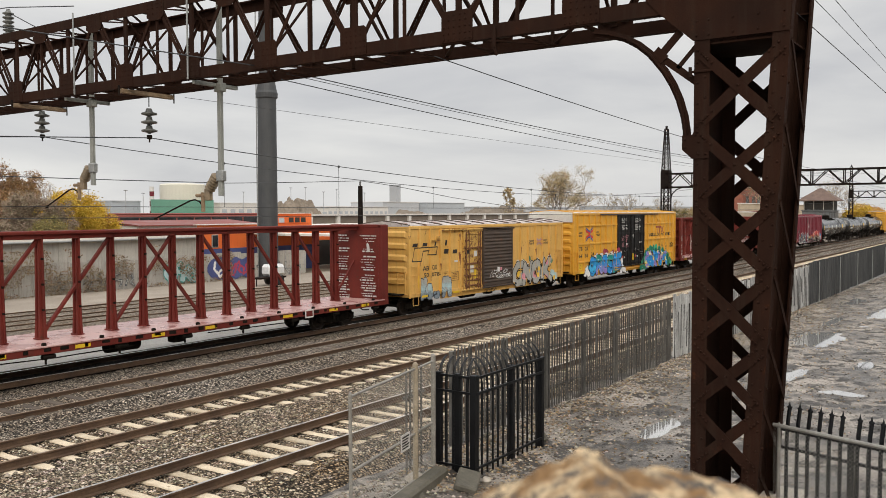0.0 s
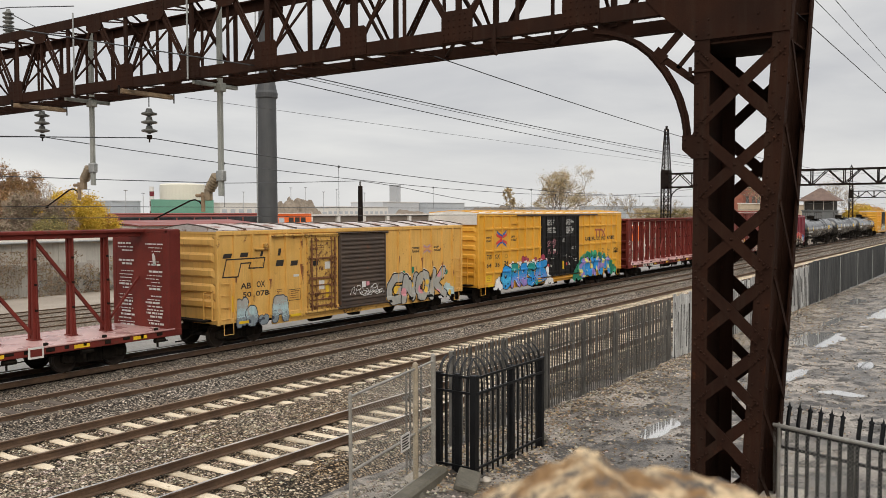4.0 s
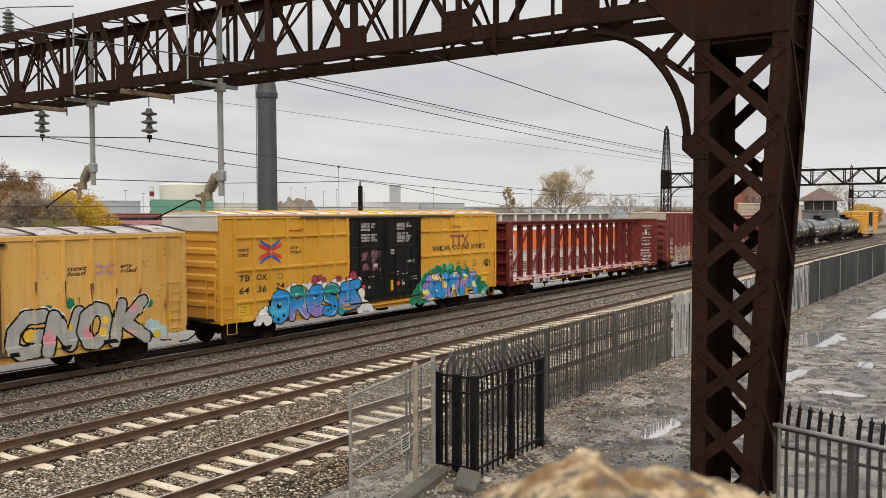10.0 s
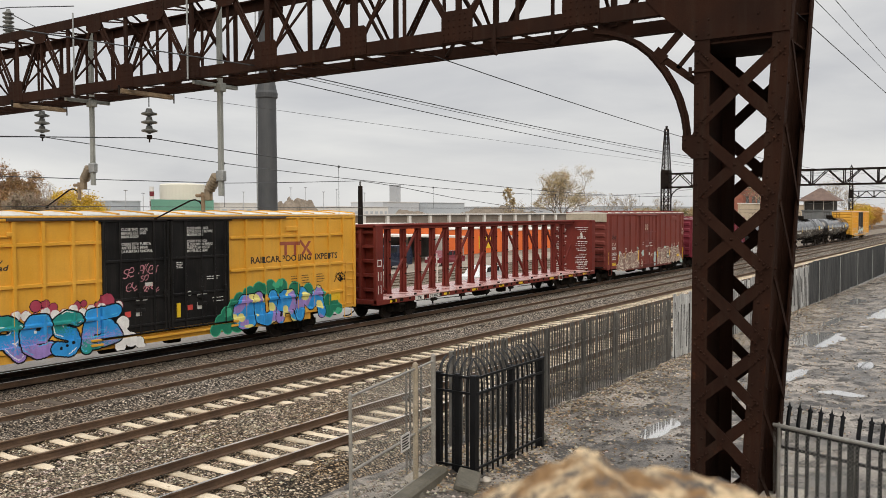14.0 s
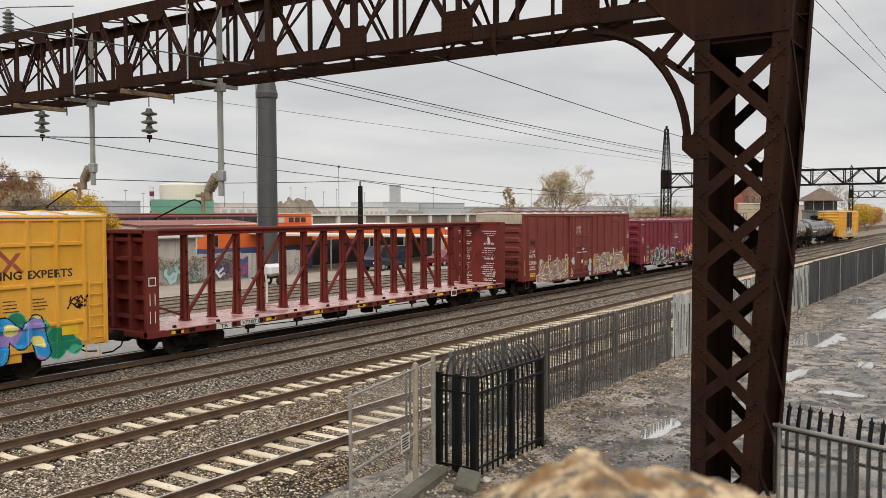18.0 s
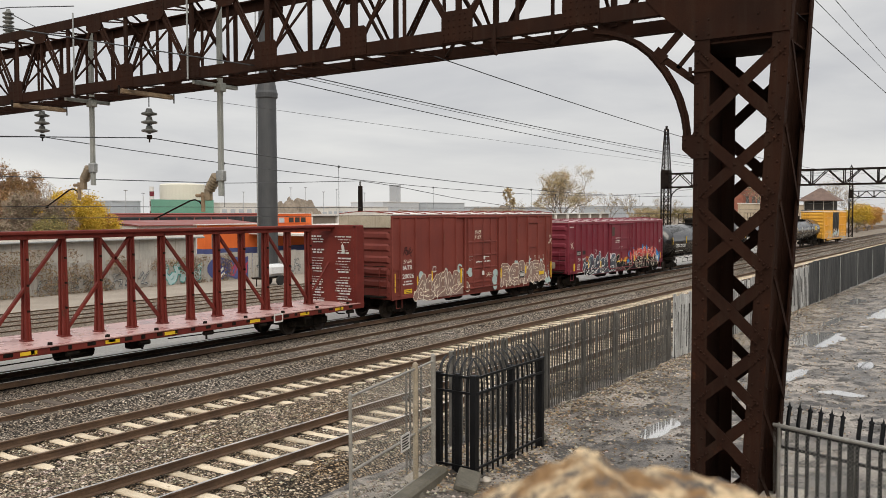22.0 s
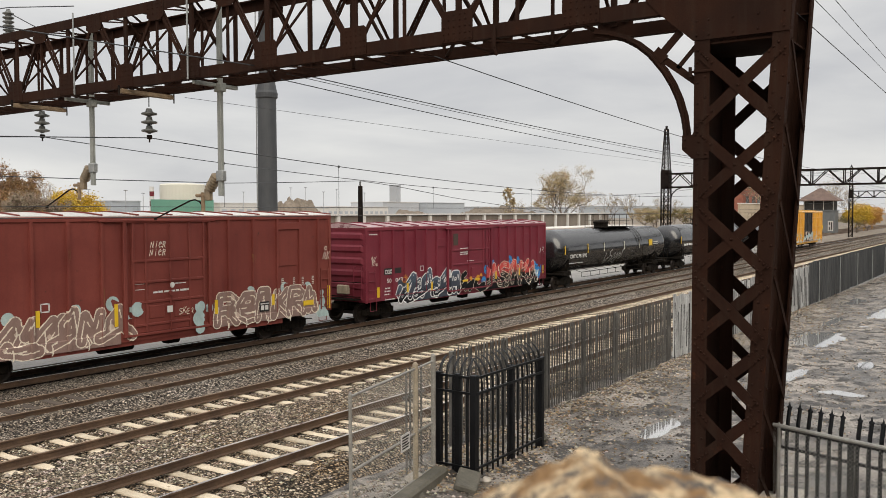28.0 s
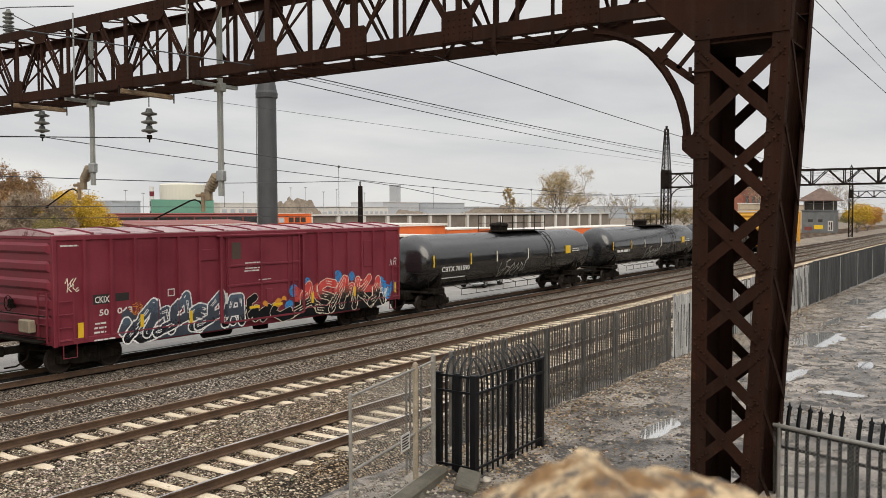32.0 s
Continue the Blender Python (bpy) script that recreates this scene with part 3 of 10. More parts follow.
# curved knee brace with its foot plate and struts
arc = [(6.5, 8.06), (6.2, 8.0), (5.9, 7.9), (5.66, 7.76), (5.43, 7.57), (5.17, 7.25), (5.02, 7.0), (4.91, 6.75), (4.82, 6.45), (4.78, 6.2), (4.77, 5.95)]
knee_x = GX0 + 0.08
part("knee_brace", Shape().strip(arc, knee_x - 0.02, knee_x + 0.02, 0.13), M_girder, portal, "curved knee brace")
part("knee_flange", Shape().strip(arc, knee_x - 0.09, knee_x + 0.12, 0.028), M_girder, portal)
part("knee_plate", Shape().plate([(4.37, 5.72), (4.66, 5.72), (4.83, 5.88), (4.83, 6.12), (4.66, 6.12), (4.62, 6.2), (4.37, 6.2)], 0, GX0 - 0.02, 0.016), M_girder, portal)
for y, z in ((4.42, 5.8), (4.55, 5.8), (4.42, 6.0), (4.55, 6.0), (4.78, 5.92), (4.78, 6.05), (4.6, 6.12)):
    rivet(rivets, GX0 - 0.02, y, z, 0, -1, 0.026)
part("knee_gusset", Shape().plate([(5.46, 7.5), (5.3, 7.34), (5.1, 7.5), (5.28, 7.68)], 0, knee_x - 0.04, 0.016), M_girder, portal)
for a, b, w in (((5.33, 7.45), (4.9, 7.9), 0.13), ((5.25, 7.5), (4.62, 7.02), 0.12), ((4.95, 7.28), (4.64, 7.62), 0.07)):
    part("knee_strut", Shape().bar((knee_x, *a), (knee_x, *b), w, 0.03, (1, 0, 0)), M_girder, portal)
part("pipe_clamp", Shape().cbox(GX0 - 0.03, GX0 - 0.002, 4.34, 4.70, 7.16, 7.2, 0.008).rod((GX0 - 0.02, 4.7, 7.1), (GX0 - 0.02, 4.7, 7.26), 0.03, 6), M_girder, portal)
hook = Shape().bar((GX0 - 0.03, 8.55, 8.42), (GX0 - 0.03, 8.55, 8.0), 0.09, 0.02, (1, 0, 0)).bar((GX0 - 0.03, 8.55, 8.02), (GX0 - 0.03, 8.48, 7.86), 0.05, 0.02, (1, 0, 0))
part("hanger_hook", hook, M_girder, portal)
part("rivets", rivets, M_girder, portal, kind="stuff")
s = Shape().cbox(GX0 - 0.4, GX1 + 0.4, 3.1, 5.0, LOT_Z - 0.5, LOT_Z + 0.12, 0.04)
part("footing", s, M_road, portal, "grey concrete footing")

# ---- the train ----
SPEED = [(0, 2.928), (4, 2.878), (8, 2.965), (12, 2.981), (16, 3.04), (20, 3.069), (24, 3.315), (28, 3.562), (32, 3.771)]


def travelled(t):
    """Metres that the train has rolled by t seconds."""
    s = 0.0
    for (t0, v0), (t1, v1) in zip(SPEED[:-1], SPEED[1:]):
        if t <= t0:
            break
        u = min(t, t1) - t0
        s += v0 * u + 0.5 * (v1 - v0) / (t1 - t0) * u * u
    return s


TRAIN = []
WHEELS = []
WHEEL_R = 0.44
TRUCK_MESH, AXLE_MESH, COUPLER_MESH = None, None, None


def truck_shape():
    s = Shape()
    for e in (-1, 1):
        y = e * 1.0
        out = [(-1.12, 0.60), (-1.12, 0.36), (-0.72, 0.36), (-0.45, 0.28), (0.45, 0.28), (0.72, 0.36), (1.12, 0.36), (1.12, 0.60), (0.75, 0.66), (0.5, 0.78), (-0.5, 0.78), (-0.75, 0.66)]
        s.plate(out, 1, y - 0.07, 0.14)
        for x in (-0.89, 0.89):
            s.cbox(x - 0.16, x + 0.16, y - 0.13, y + 0.13, 0.31, 0.60, 0.04)
            s.rod((x, y + e * 0.12, 0.45), (x, y + e * 0.17, 0.45), 0.10, 10)
        for x in (-0.18, 0.0, 0.18):
            s.rod((x, y + e * 0.03, 0.33), (x, y + e * 0.03, 0.62), 0.07, 8)
        s.cbox(-0.30, -0.24, y - 0.1, y + 0.1, 0.28, 0.8, 0.01)
        s.cbox(0.24, 0.30, y - 0.1, y + 0.1, 0.28, 0.8, 0.01)
    s.cbox(-0.22, 0.22, -1.12, 1.12, 0.55, 0.82, 0.03)
    for x in (-0.42, 0.42):
        s.cbox(x - 0.05, x + 0.05, -0.85, 0.85, 0.32, 0.42, 0.01)
    return s


def wheelset_shape():
    s = Shape()
    for e in (-1, 1):
        m = Matrix.Translation((0, e * 0.7525, 0)) @ Matrix.Rotation(math.pi / 2 * (-e), 4, "X")
        s.lathe([(0.09, 0.10), (0.14, 0.09), (0.16, 0.05), (0.36, 0.035), (0.40, 0.065), (WHEEL_R, 0.06), (WHEEL_R + 0.004, -0.03), (WHEEL_R + 0.028, -0.05), (WHEEL_R + 0.02, -0.075), (0.39, -0.07), (0.36, -0.02), (0.15, -0.05), (0.1, -0.08)], 24, m)
    s.rod((0, -1.05, 0), (0, 1.05, 0), 0.075, 10)
    s.box(-0.05, 0.05, -0.02, 0.02, 0.06, 0.1)
    return s


def coupler_shape(reach):
    s = Shape()
    s.cbox(-reach, 0.35, -0.09, 0.09, 0.70, 0.93, 0.02)
    s.cbox(-reach - 0.16, -reach + 0.14, -0.17, 0.17, 0.66, 0.98, 0.05)
    s.cbox(-0.05, 0.3, -0.28, 0.28, 0.62, 1.0, 0.03)
    s.pipe([(-0.05, -0.35, 0.78), (-0.2, -0.40, 0.52), (-reach * 0.6, -0.38, 0.36), (-reach, -0.30, 0.34)], 0.028, 6)
    s.bar((0.0, -1.35, 0.86), (-0.1, -0.35, 0.80), 0.03, 0.03)
    return s


def running_gear(car, L, inset, reach=0.85, lo_x=0.0):
    global TRUCK_MESH, AXLE_MESH
    if TRUCK_MESH is None:
        TRUCK_MESH = mesh_of("truck_frame", truck_shape(), M_under)
        AXLE_MESH = mesh_of("wheelset", wheelset_shape(), M_wheel)
    for c in (inset[0], L - inset[1]):
        ob = new("truck_frame", TRUCK_MESH)
        ob.parent = car
        ob.matrix_basis = pose(c, 0, 0)
        tagged(ob, label="grimy cast steel truck frame")
        for dx in (-0.89, 0.89):
            w = new("wheelset", AXLE_MESH)
            w.parent = car
            w.matrix_basis = pose(c + dx, 0, WHEEL_R)
            WHEELS.append((w, c + dx))
    for x, flip in ((lo_x, 0), (L, 180)):
        ob = part("coupler", coupler_shape(reach), M_under, car, "rusty knuckle coupler with an air hose")
        ob.matrix_basis = pose(x, 0, 0, 0, 0, flip)


def centre_sill(car, L, sill_z, hang=True):
    s = Shape()
    s.cbox(0.1, L - 0.1, -0.32, 0.32, 0.62, sill_z, 0.02)
    k = 1.2
    while k < L - 1.2:
        s.box(k - 0.05, k + 0.05, -1.4, 1.4, sill_z - 0.16, sill_z)
        k += 1.5
    if hang:
        m = L / 2
        s.rod((m - 2.4, -0.75, 0.62), (m - 1.2, -0.75, 0.62), 0.22, 10)
        s.cbox(m + 0.2, m + 0.75, -0.9, -0.5, 0.42, 0.82, 0.05)
        s.pipe([(1.5, -1.0, 0.8), (L - 1.5, -1.0, 0.8)], 0.03, 6)
        s.rod((m + 1.4, -0.5, 0.72), (m + 2.4, -0.5, 0.72), 0.12, 10)
    part("underframe", s, M_under, car, "grimy black underframe with brake gear")


def ladder(car, x0, x1, y, z0, z1, rungs, mat, off=0.07):
    s = Shape()
    for x in (x0, x1):
        s.bar((x, y - off, z0), (x, y - off, z1), 0.05, 0.025, (0, 1, 0))
    for i in range(rungs):
        z = z0 + 0.12 + (z1 - z0 - 0.2) * i / max(1, rungs - 1)
        s.rod((x0, y - off, z), (x1, y - off, z), 0.016, 6)
        for x in (x0, x1):
            s.bar((x, y - off, z), (x, y, z), 0.03, 0.02)
    part("ladder", s, mat, car)


def end_ladder(car, x, out, y0, y1, z0, z1, rungs, mat):
    s = Shape()
    for y in (y0, y1):
        s.bar((x + out * 0.14, y, z0), (x + out * 0.14, y, z1), 0.03, 0.05, (1, 0, 0))
        s.bar((x, y, z1), (x + out * 0.14, y, z1), 0.03, 0.03)
        s.bar((x, y, z0), (x + out * 0.14, y, z0), 0.03, 0.03)
    for i in range(rungs):
        z = z0 + 0.1 + (z1 - z0 - 0.18) * i / max(1, rungs - 1)
        s.rod((x + out * 0.14, y0, z), (x + out * 0.14, y1, z), 0.016, 6)
    part("end_ladder", s, mat, car)


def lettering(words, car, x, z, size, mat, y, name="lettering", label="", width=1.0, slant=0.0, align="LEFT", lead=1.0):
    cu = bpy.data.curves.new("lettering", "FONT")
    cu.body, cu.size, cu.align_x, cu.shear, cu.extrude, cu.space_line = words, size, align, slant, 0.0, lead
    cu.resolution_u = 2
    cu.offset = size * 0.022
    tmp = new("lettering", cu)
    bpy.context.view_layer.update()
    me = bpy.data.meshes.new_from_object(tmp.evaluated_get(bpy.context.evaluated_depsgraph_get()))
    bpy.data.objects.remove(tmp)
    me.materials.clear()
    me.materials.append(mat)
    ob = new(name, me)
    ob.parent = car
    ob.matrix_basis = pose(x, y, z, 90, 0, 0) @ Matrix.Diagonal((width, 1, 1, 1))
    return tagged(ob, label=label)


def corrugated_end(car, x, out, z0, z1, half, n, mat):
    """Horizontal pressed ribs that stand off the end sheet."""
    s = Shape()
    pitch = (z1 - z0) / n
    for i in range(n):
        z = z0 + pitch * (i + 0.5)
        h = pitch * 0.32
        a = [(-half + 0.1, 0.0), (-half + 0.22, 0.075), (half - 0.22, 0.075), (half - 0.1, 0.0)]
        p = []
        for zz, k in ((z - h, 0.0), (z - h * 0.5, 1.0), (z + h * 0.5, 1.0), (z + h, 0.0)):
            p += [(x + out * d * k, yy, zz) for yy, d in a]
        f = [(r * 4 + c, r * 4 + c + 1, r * 4 + c + 5, r * 4 + c + 4) for r in range(3) for c in range(3)]
        part("end_rib", Shape().add(p, f), mat, car)


def peaked_roof(car, L, eave, rise, half, mat, ribs, rib_mat=None, lo_x=0.0):
    s = Shape()
    prof = [(-half - 0.03, eave), (-half - 0.03, eave + 0.05), (-half * 0.5, eave + 0.05 + rise * 0.62), (0, eave + 0.05 + rise), (half * 0.5, eave + 0.05 + rise * 0.62), (half + 0.03, eave + 0.05), (half + 0.03, eave)]
    s.extrude_x(prof, lo_x - 0.04, L + 0.04)
    roof = part("roof", s, mat, car)
    for i in range(ribs + 1):
        x = lo_x + 0.03 + (L - lo_x - 0.06) * i / ribs
        part("roof_rib", Shape().strip([(a, b + 0.018) for a, b in prof[1:6]], x - 0.045, x + 0.045, 0.05), rib_mat or mat, roof)
    return roof


POST_OUT, BELT_OUT = 0.085, 0.07


def boxcar(name, label, X0, L, eave, rise, body_mat, roof_mat, posts, doors, sill, end_ribs, inset, rib_mat=None, belts=(), half=1.56, lo_x=0.0, cap=None):
    car = thing(name, label, "boxcar", "freight train cars")
    TRAIN.append((car, X0))
    b = Shape()
    b.box(lo_x, L, -half, half, sill + 0.1, eave)
    part("body", b, body_mat, car)
    s = Shape()
    s.cbox(lo_x - 0.02, L + 0.02, -half - 0.05, -half + 0.05, eave - 0.14, eave + 0.02, 0.02)
    s.cbox(lo_x - 0.02, L + 0.02, half - 0.05, half + 0.05, eave - 0.14, eave + 0.02, 0.02)
    for x in (lo_x, L):
        s.cbox(x - 0.03, x + 0.03, -half, half, eave - 0.1, eave + 0.04, 0.02)
    part("top_chord", s, body_mat, car)
    lo, hi = doors[0][0], doors[-1][1]
    s = Shape()
    s.cbox(lo_x, L, -half - 0.04, -half + 0.06, sill + 0.08, sill + 0.26, 0.015)
    s.box(lo - 1.0, hi + 1.0, -half - 0.03, -half + 0.06, sill - 0.04, sill + 0.1)
    s.box(2.8, L - 2.8, -half + 0.02, -half + 0.12, sill - 0.18, sill + 0.1)
    s.cbox(lo_x, L, half - 0.06, half + 0.04, sill - 0.05, sill + 0.2, 0.015)
    part("side_sill", s, body_mat, car)
    for x in posts:
        p = Shape()
        p.add([(x + dx, -half + dy, z) for z in (sill + 0.2, eave - 0.12) for dx, dy in ((-0.058, 0.0), (-0.048, -POST_OUT), (0.048, -POST_OUT), (0.058, 0.0))],
              [(0, 1, 5, 4), (1, 2, 6, 5), (2, 3, 7, 6), (0, 3, 2, 1), (4, 5, 6, 7)])
        part("side_post", p, body_mat, car)
    for z in belts:
        for a, c in ((min(posts), lo - 0.05), (hi + 0.05, max(posts))):
            p = Shape().add([(x, -half + dy, z + dz) for x in (a, c) for dz, dy in ((-0.058, 0), (-0.046, -BELT_OUT), (0.036, -BELT_OUT), (0.058, 0))],
                  [(0, 1, 5, 4), (1, 2, 6, 5), (2, 3, 7, 6), (0, 3, 2, 1), (4, 5, 6, 7)])
            part("side_belt", p, body_mat, car)
    for x in (lo_x + 0.06, L - 0.06):
        p = Shape().cbox(x - 0.07, x + 0.07, -half - 0.055, -half + 0.02, sill + 0.05, eave, 0.02)
        part("corner_post", p, body_mat, car)
    corrugated_end(car, lo_x, -1, sill + 0.55, eave - 0.1, half, end_ribs, body_mat)
    corrugated_end(car, L, 1, sill + 0.55, eave - 0.1, half, end_ribs, body_mat)
    for x, o in ((lo_x, -1), (L, 1)):
        p = Shape()
        p.cbox(x + o * 0.0, x + o * 0.42, -1.3, 1.3, sill + 0.20, sill + 0.27, 0.01)
        p.pipe([(x + o * 0.2, 0.55 + 0.24 * math.cos(a * 0.5236), sill + 1.3 + 0.24 * math.sin(a * 0.5236)) for a in range(13)], 0.014, 5)
        for a in range(3):
            c, d = 0.24 * math.cos(a * 1.05), 0.24 * math.sin(a * 1.05)
            p.rod((x + o * 0.2, 0.55 - c, sill + 1.3 - d), (x + o * 0.2, 0.55 + c, sill + 1.3 + d), 0.012, 4)
        p.box(min(x, x + o * 0.16), max(x, x + o * 0.16), 0.47, 0.63, sill + 1.15, sill + 1.42)
        part("brake_platform", p, M_under, car, "end platform with a brake wheel")
    peaked_roof(car, L, eave, rise, half, roof_mat, int(L / 1.25), rib_mat, lo_x)
    if cap is not None:
        part("end_cap", Shape().cbox(lo_x - 0.1, lo_x - 0.002, -half + 0.02, half - 0.02, eave - 0.58, eave + 0.02, 0.02), cap, car, "pale panel across the top of the end")
    centre_sill(car, L, sill + 0.12)
    running_gear(car, L, inset, lo_x=lo_x)
    for x in (lo_x + 0.3, L - 0.75):
        s = Shape()
        s.pipe([(x, -half - 0.02, sill + 0.1), (x, -half - 0.03, sill - 0.32), (x + 0.45, -half - 0.03, sill - 0.32), (x + 0.45, -half - 0.02, sill + 0.1)], 0.018, 6)
        part("sill_step", s, body_mat, car, "bent steel stirrup step")
    return car


# leading centre-beam flatcar and its sister
def centrebeam(X0, label):
    L, deck, top, lo = 23.25, 1.03, 4.44, -0.4
    car = thing("centrebeam_flatcar", label, "flatcar", "freight train cars")
    TRAIN.append((car, X0))
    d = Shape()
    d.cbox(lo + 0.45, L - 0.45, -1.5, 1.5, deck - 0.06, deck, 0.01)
    part("deck", d, M_deck, car, "pale pinkish steel deck")
    s = Shape()
    for e in (-1, 1):
        s.cbox(lo, L, e * 1.5 - 0.07, e * 1.5 + 0.07, deck - 0.24, deck - 0.005, 0.02)
    s.cbox(lo, lo + 0.5, -1.5, 1.5, deck - 0.24, deck - 0.01, 0.02)
    s.cbox(L - 0.5, L, -1.5, 1.5, deck - 0.24, deck - 0.01, 0.02)
    part("side_sill", s, M_cb, car)
    n = 16
    p0, dx = 2.39, 1.265
    for i in range(n):
        x = p0 + dx * i
        w = 0.105 if i % 2 == (0 if i < 8 else 1) else 0.08
        p = Shape()
        for e in (-1, 1):
            p.add([(x + a * k, e * y, z) for z, ya, yb, k in ((deck - 0.01, 0.05, 0.17, 1.1), (deck + 0.8, 0.05, 0.13, 0.95), (top - 0.1, 0.05, 0.10, 0.78)) for a in (-w, w) for y in (ya, yb)],
                  [(0, 1, 5, 4), (2, 6, 7, 3), (0, 4, 6, 2), (1, 3, 7, 5), (4, 5, 9, 8), (6, 10, 11, 7), (4, 8, 10, 6), (5, 7, 11, 9), (0, 2, 3, 1), (8, 9, 11, 10)])
        p.box(x - 0.02, x + 0.02, -0.2, 0.2, deck - 0.01, top - 0.1)
        part("truss_post", p, M_cb, car)
        part("post_foot", Shape().cbox(x - w - 0.05, x + w + 0.05, -0.2, 0.2, deck, deck + 0.04, 0.01), M_cb, car)
        for z in (deck + 0.9, deck + 1.7, deck + 2.5):
            part("strap_eye", Shape().cbox(x - 0.03, x + 0.03, -0.21, -0.12, z, z + 0.07, 0.01), M_under, car)
    for i, k in ((0, 2), (2, 4), (4, 6), (6, 8), (15, 13), (13, 11), (11, 9), (9, 7)):
        q = Shape().bar((p0 + dx * i, 0, deck + 0.1), (p0 + dx * k, 0, top - 0.2), 0.09, 0.12, (0, 1, 0))
        part("truss_diagonal", q, M_cb, car)
    for a, b in ((p0, lo + 0.55), (L - 1.95, L - 0.55)):
        part("truss_brace", Shape().bar((a, 0, deck + 0.15), (b, 0, deck + (1.0 if a < 5 else 1.75)), 0.07, 0.08, (0, 1, 0)), M_cb, car)
    c = Shape().cbox(lo + 0.25, L - 0.25, -0.30, 0.30, top - 0.12, top, 0.03).cbox(0.6, L - 0.6, -0.2, 0.2, top - 0.26, top - 0.12, 0.01)
    part("top_chord", c, M_cb, car)
    for x0, o in ((lo, -1), (L, 1)):
        xi = x0 - o * 0.5
        b = part("bulkhead", Shape().box(min(xi + o * 0.015, xi + o * 0.07), max(xi + o * 0.015, xi + o * 0.07), -1.37, 1.37, deck + 0.003, top - 0.13), M_cb, car, "ribbed dark red end bulkhead")
        for y in (-1.56, 1.36):
            part("corner_post", Shape().cbox(min(xi, x0), max(xi, x0), y, y + 0.2, deck - 0.2, top - 0.02, 0.02), M_cb, b)
        part("top_beam", Shape().cbox(min(xi, x0), max(xi, x0), -1.5, 1.5, top - 0.14, top, 0.02), M_cb, b)
        for y in (-0.5, 0.5):
            part("upright", Shape().box(min(xi + o * 0.07, x0 - o * 0.12), max(xi + o * 0.07, x0 - o * 0.12), y - 0.08, y + 0.08, deck, top - 0.14), M_cb, b)
        for k in range(5):
            z = deck + 0.35 + k * 0.66
            part("end_rib", Shape().cbox(min(xi + o * 0.07, x0 - o * 0.2), max(xi + o * 0.07, x0 - o * 0.2), -1.36, 1.36, z, z + 0.16, 0.02), M_cb, b)
    for x in (0.55, 4.95, 7.62, 10.4, 12.65, 16.5, 19.2, 21.3):
        part("reflector", Shape().box(x, x + 0.52, -1.585, -1.575, deck - 0.18, deck - 0.07), M_refl, car, "yellow reflective strip")
    rng = random.Random(17)
    for k in range(34):
        x = 0.7 + k * 0.65 + rng.uniform(-0.08, 0.08)
        w = Shape().cbox(x, x + rng.uniform(0.12, 0.3), -1.585, -1.40, deck - rng.uniform(0.14, 0.2), deck - 0.05, 0.015)
        if k % 3 == 0:
            w.cbox(x + 0.02, x + 0.14, -1.5, -1.38, deck - 0.02, deck + 0.10, 0.02)
        if k % 4 == 1:
            w.rod((x, -1.46, deck - 0.33), (x + 0.4, -1.46, deck - 0.33), 0.08, 8).box(x + 0.1, x + 0.13, -1.5, -1.42, deck - 0.55, deck - 0.2)
        part("strap_winch", w, M_under, car, "small grimy strap winch")
    part("sill_lip", Shape().cbox(0.3, L - 0.3, -1.60, -1.5, deck - 0.03, deck + 0.02, 0.01), M_deck, car, "pale pink edge of the deck")
    s = Shape()
    s.pipe([(3.0, -1.3, deck - 0.3), (7.0, -1.3, deck - 0.42), (10, -1.3, deck - 0.4)], 0.02, 5)
    s.pipe([(13.0, -1.3, deck - 0.35), (17.0, -1.3, deck - 0.42), (20, -1.3, deck - 0.3)], 0.02, 5)
    part("brake_rod", s, M_under, car)
    centre_sill(car, L, deck - 0.1)
    running_gear(car, L, (2.2, 3.0), lo_x=lo)
    return car


cb_lead = centrebeam(7.5, "empty dark red centre-beam flatcar with a pale pink deck")

AB_POSTS = [0.82, 1.72, 2.6, 3.48, 4.36, 10.78, 11.69, 12.61, 13.46, 14.39, 15.31]
TB_POSTS = [0.14, 1.08, 1.95, 2.88, 3.81, 4.7, 5.65, 6.46, 12.67, 13.58, 14.46, 15.42, 16.36, 17.25, 18.14]
TB_BELTS = (1.68, 2.87, 4.08)
IA_POSTS = [0.44, 1.61, 2.82, 3.98, 5.12, 10.3, 11.5, 12.75, 13.98, 15.06]
CK_POSTS = [0.7, 1.63, 2.52, 3.43, 4.27, 5.16, 11.26, 12.2, 13.1, 14.05, 14.85, 15.75]
abox = boxcar("boxcar", "faded yellow boxcar with rusty doors and a streaked metal roof", 32.32, 16.2, 4.31, 0.2, M_ylw, M_roof,
              AB_POSTS, [(4.72, 6.55), (6.55, 9.8)], 0.85, 5, (1.55, 2.3), M_browndoor)
tbox = boxcar("boxcar", "tall golden yellow boxcar with black double doors and bright graffiti", 50.62, 18.95, 4.89, 0.12, M_ylw2, M_roofwhite,
              TB_POSTS, [(6.66, 9.3), (9.3, 11.85)], 0.85, 7, (1.6, 3.1), M_ylw2, TB_BELTS, lo_x=-0.53, cap=M_roofwhite)
cb_second = centrebeam(71.47, "empty dark red centre-beam flatcar coupled behind the tall yellow boxcar")
oxide_box = boxcar("boxcar", "oxide red boxcar with pale graffiti and a single sliding door", 96.92, 15.85, 4.86, 0.12, M_red, M_roofwhite,
              IA_POSTS, [(5.95, 9.2)], 0.85, 6, (1.3, 2.1), M_red, lo_x=-0.22, cap=M_capcream)
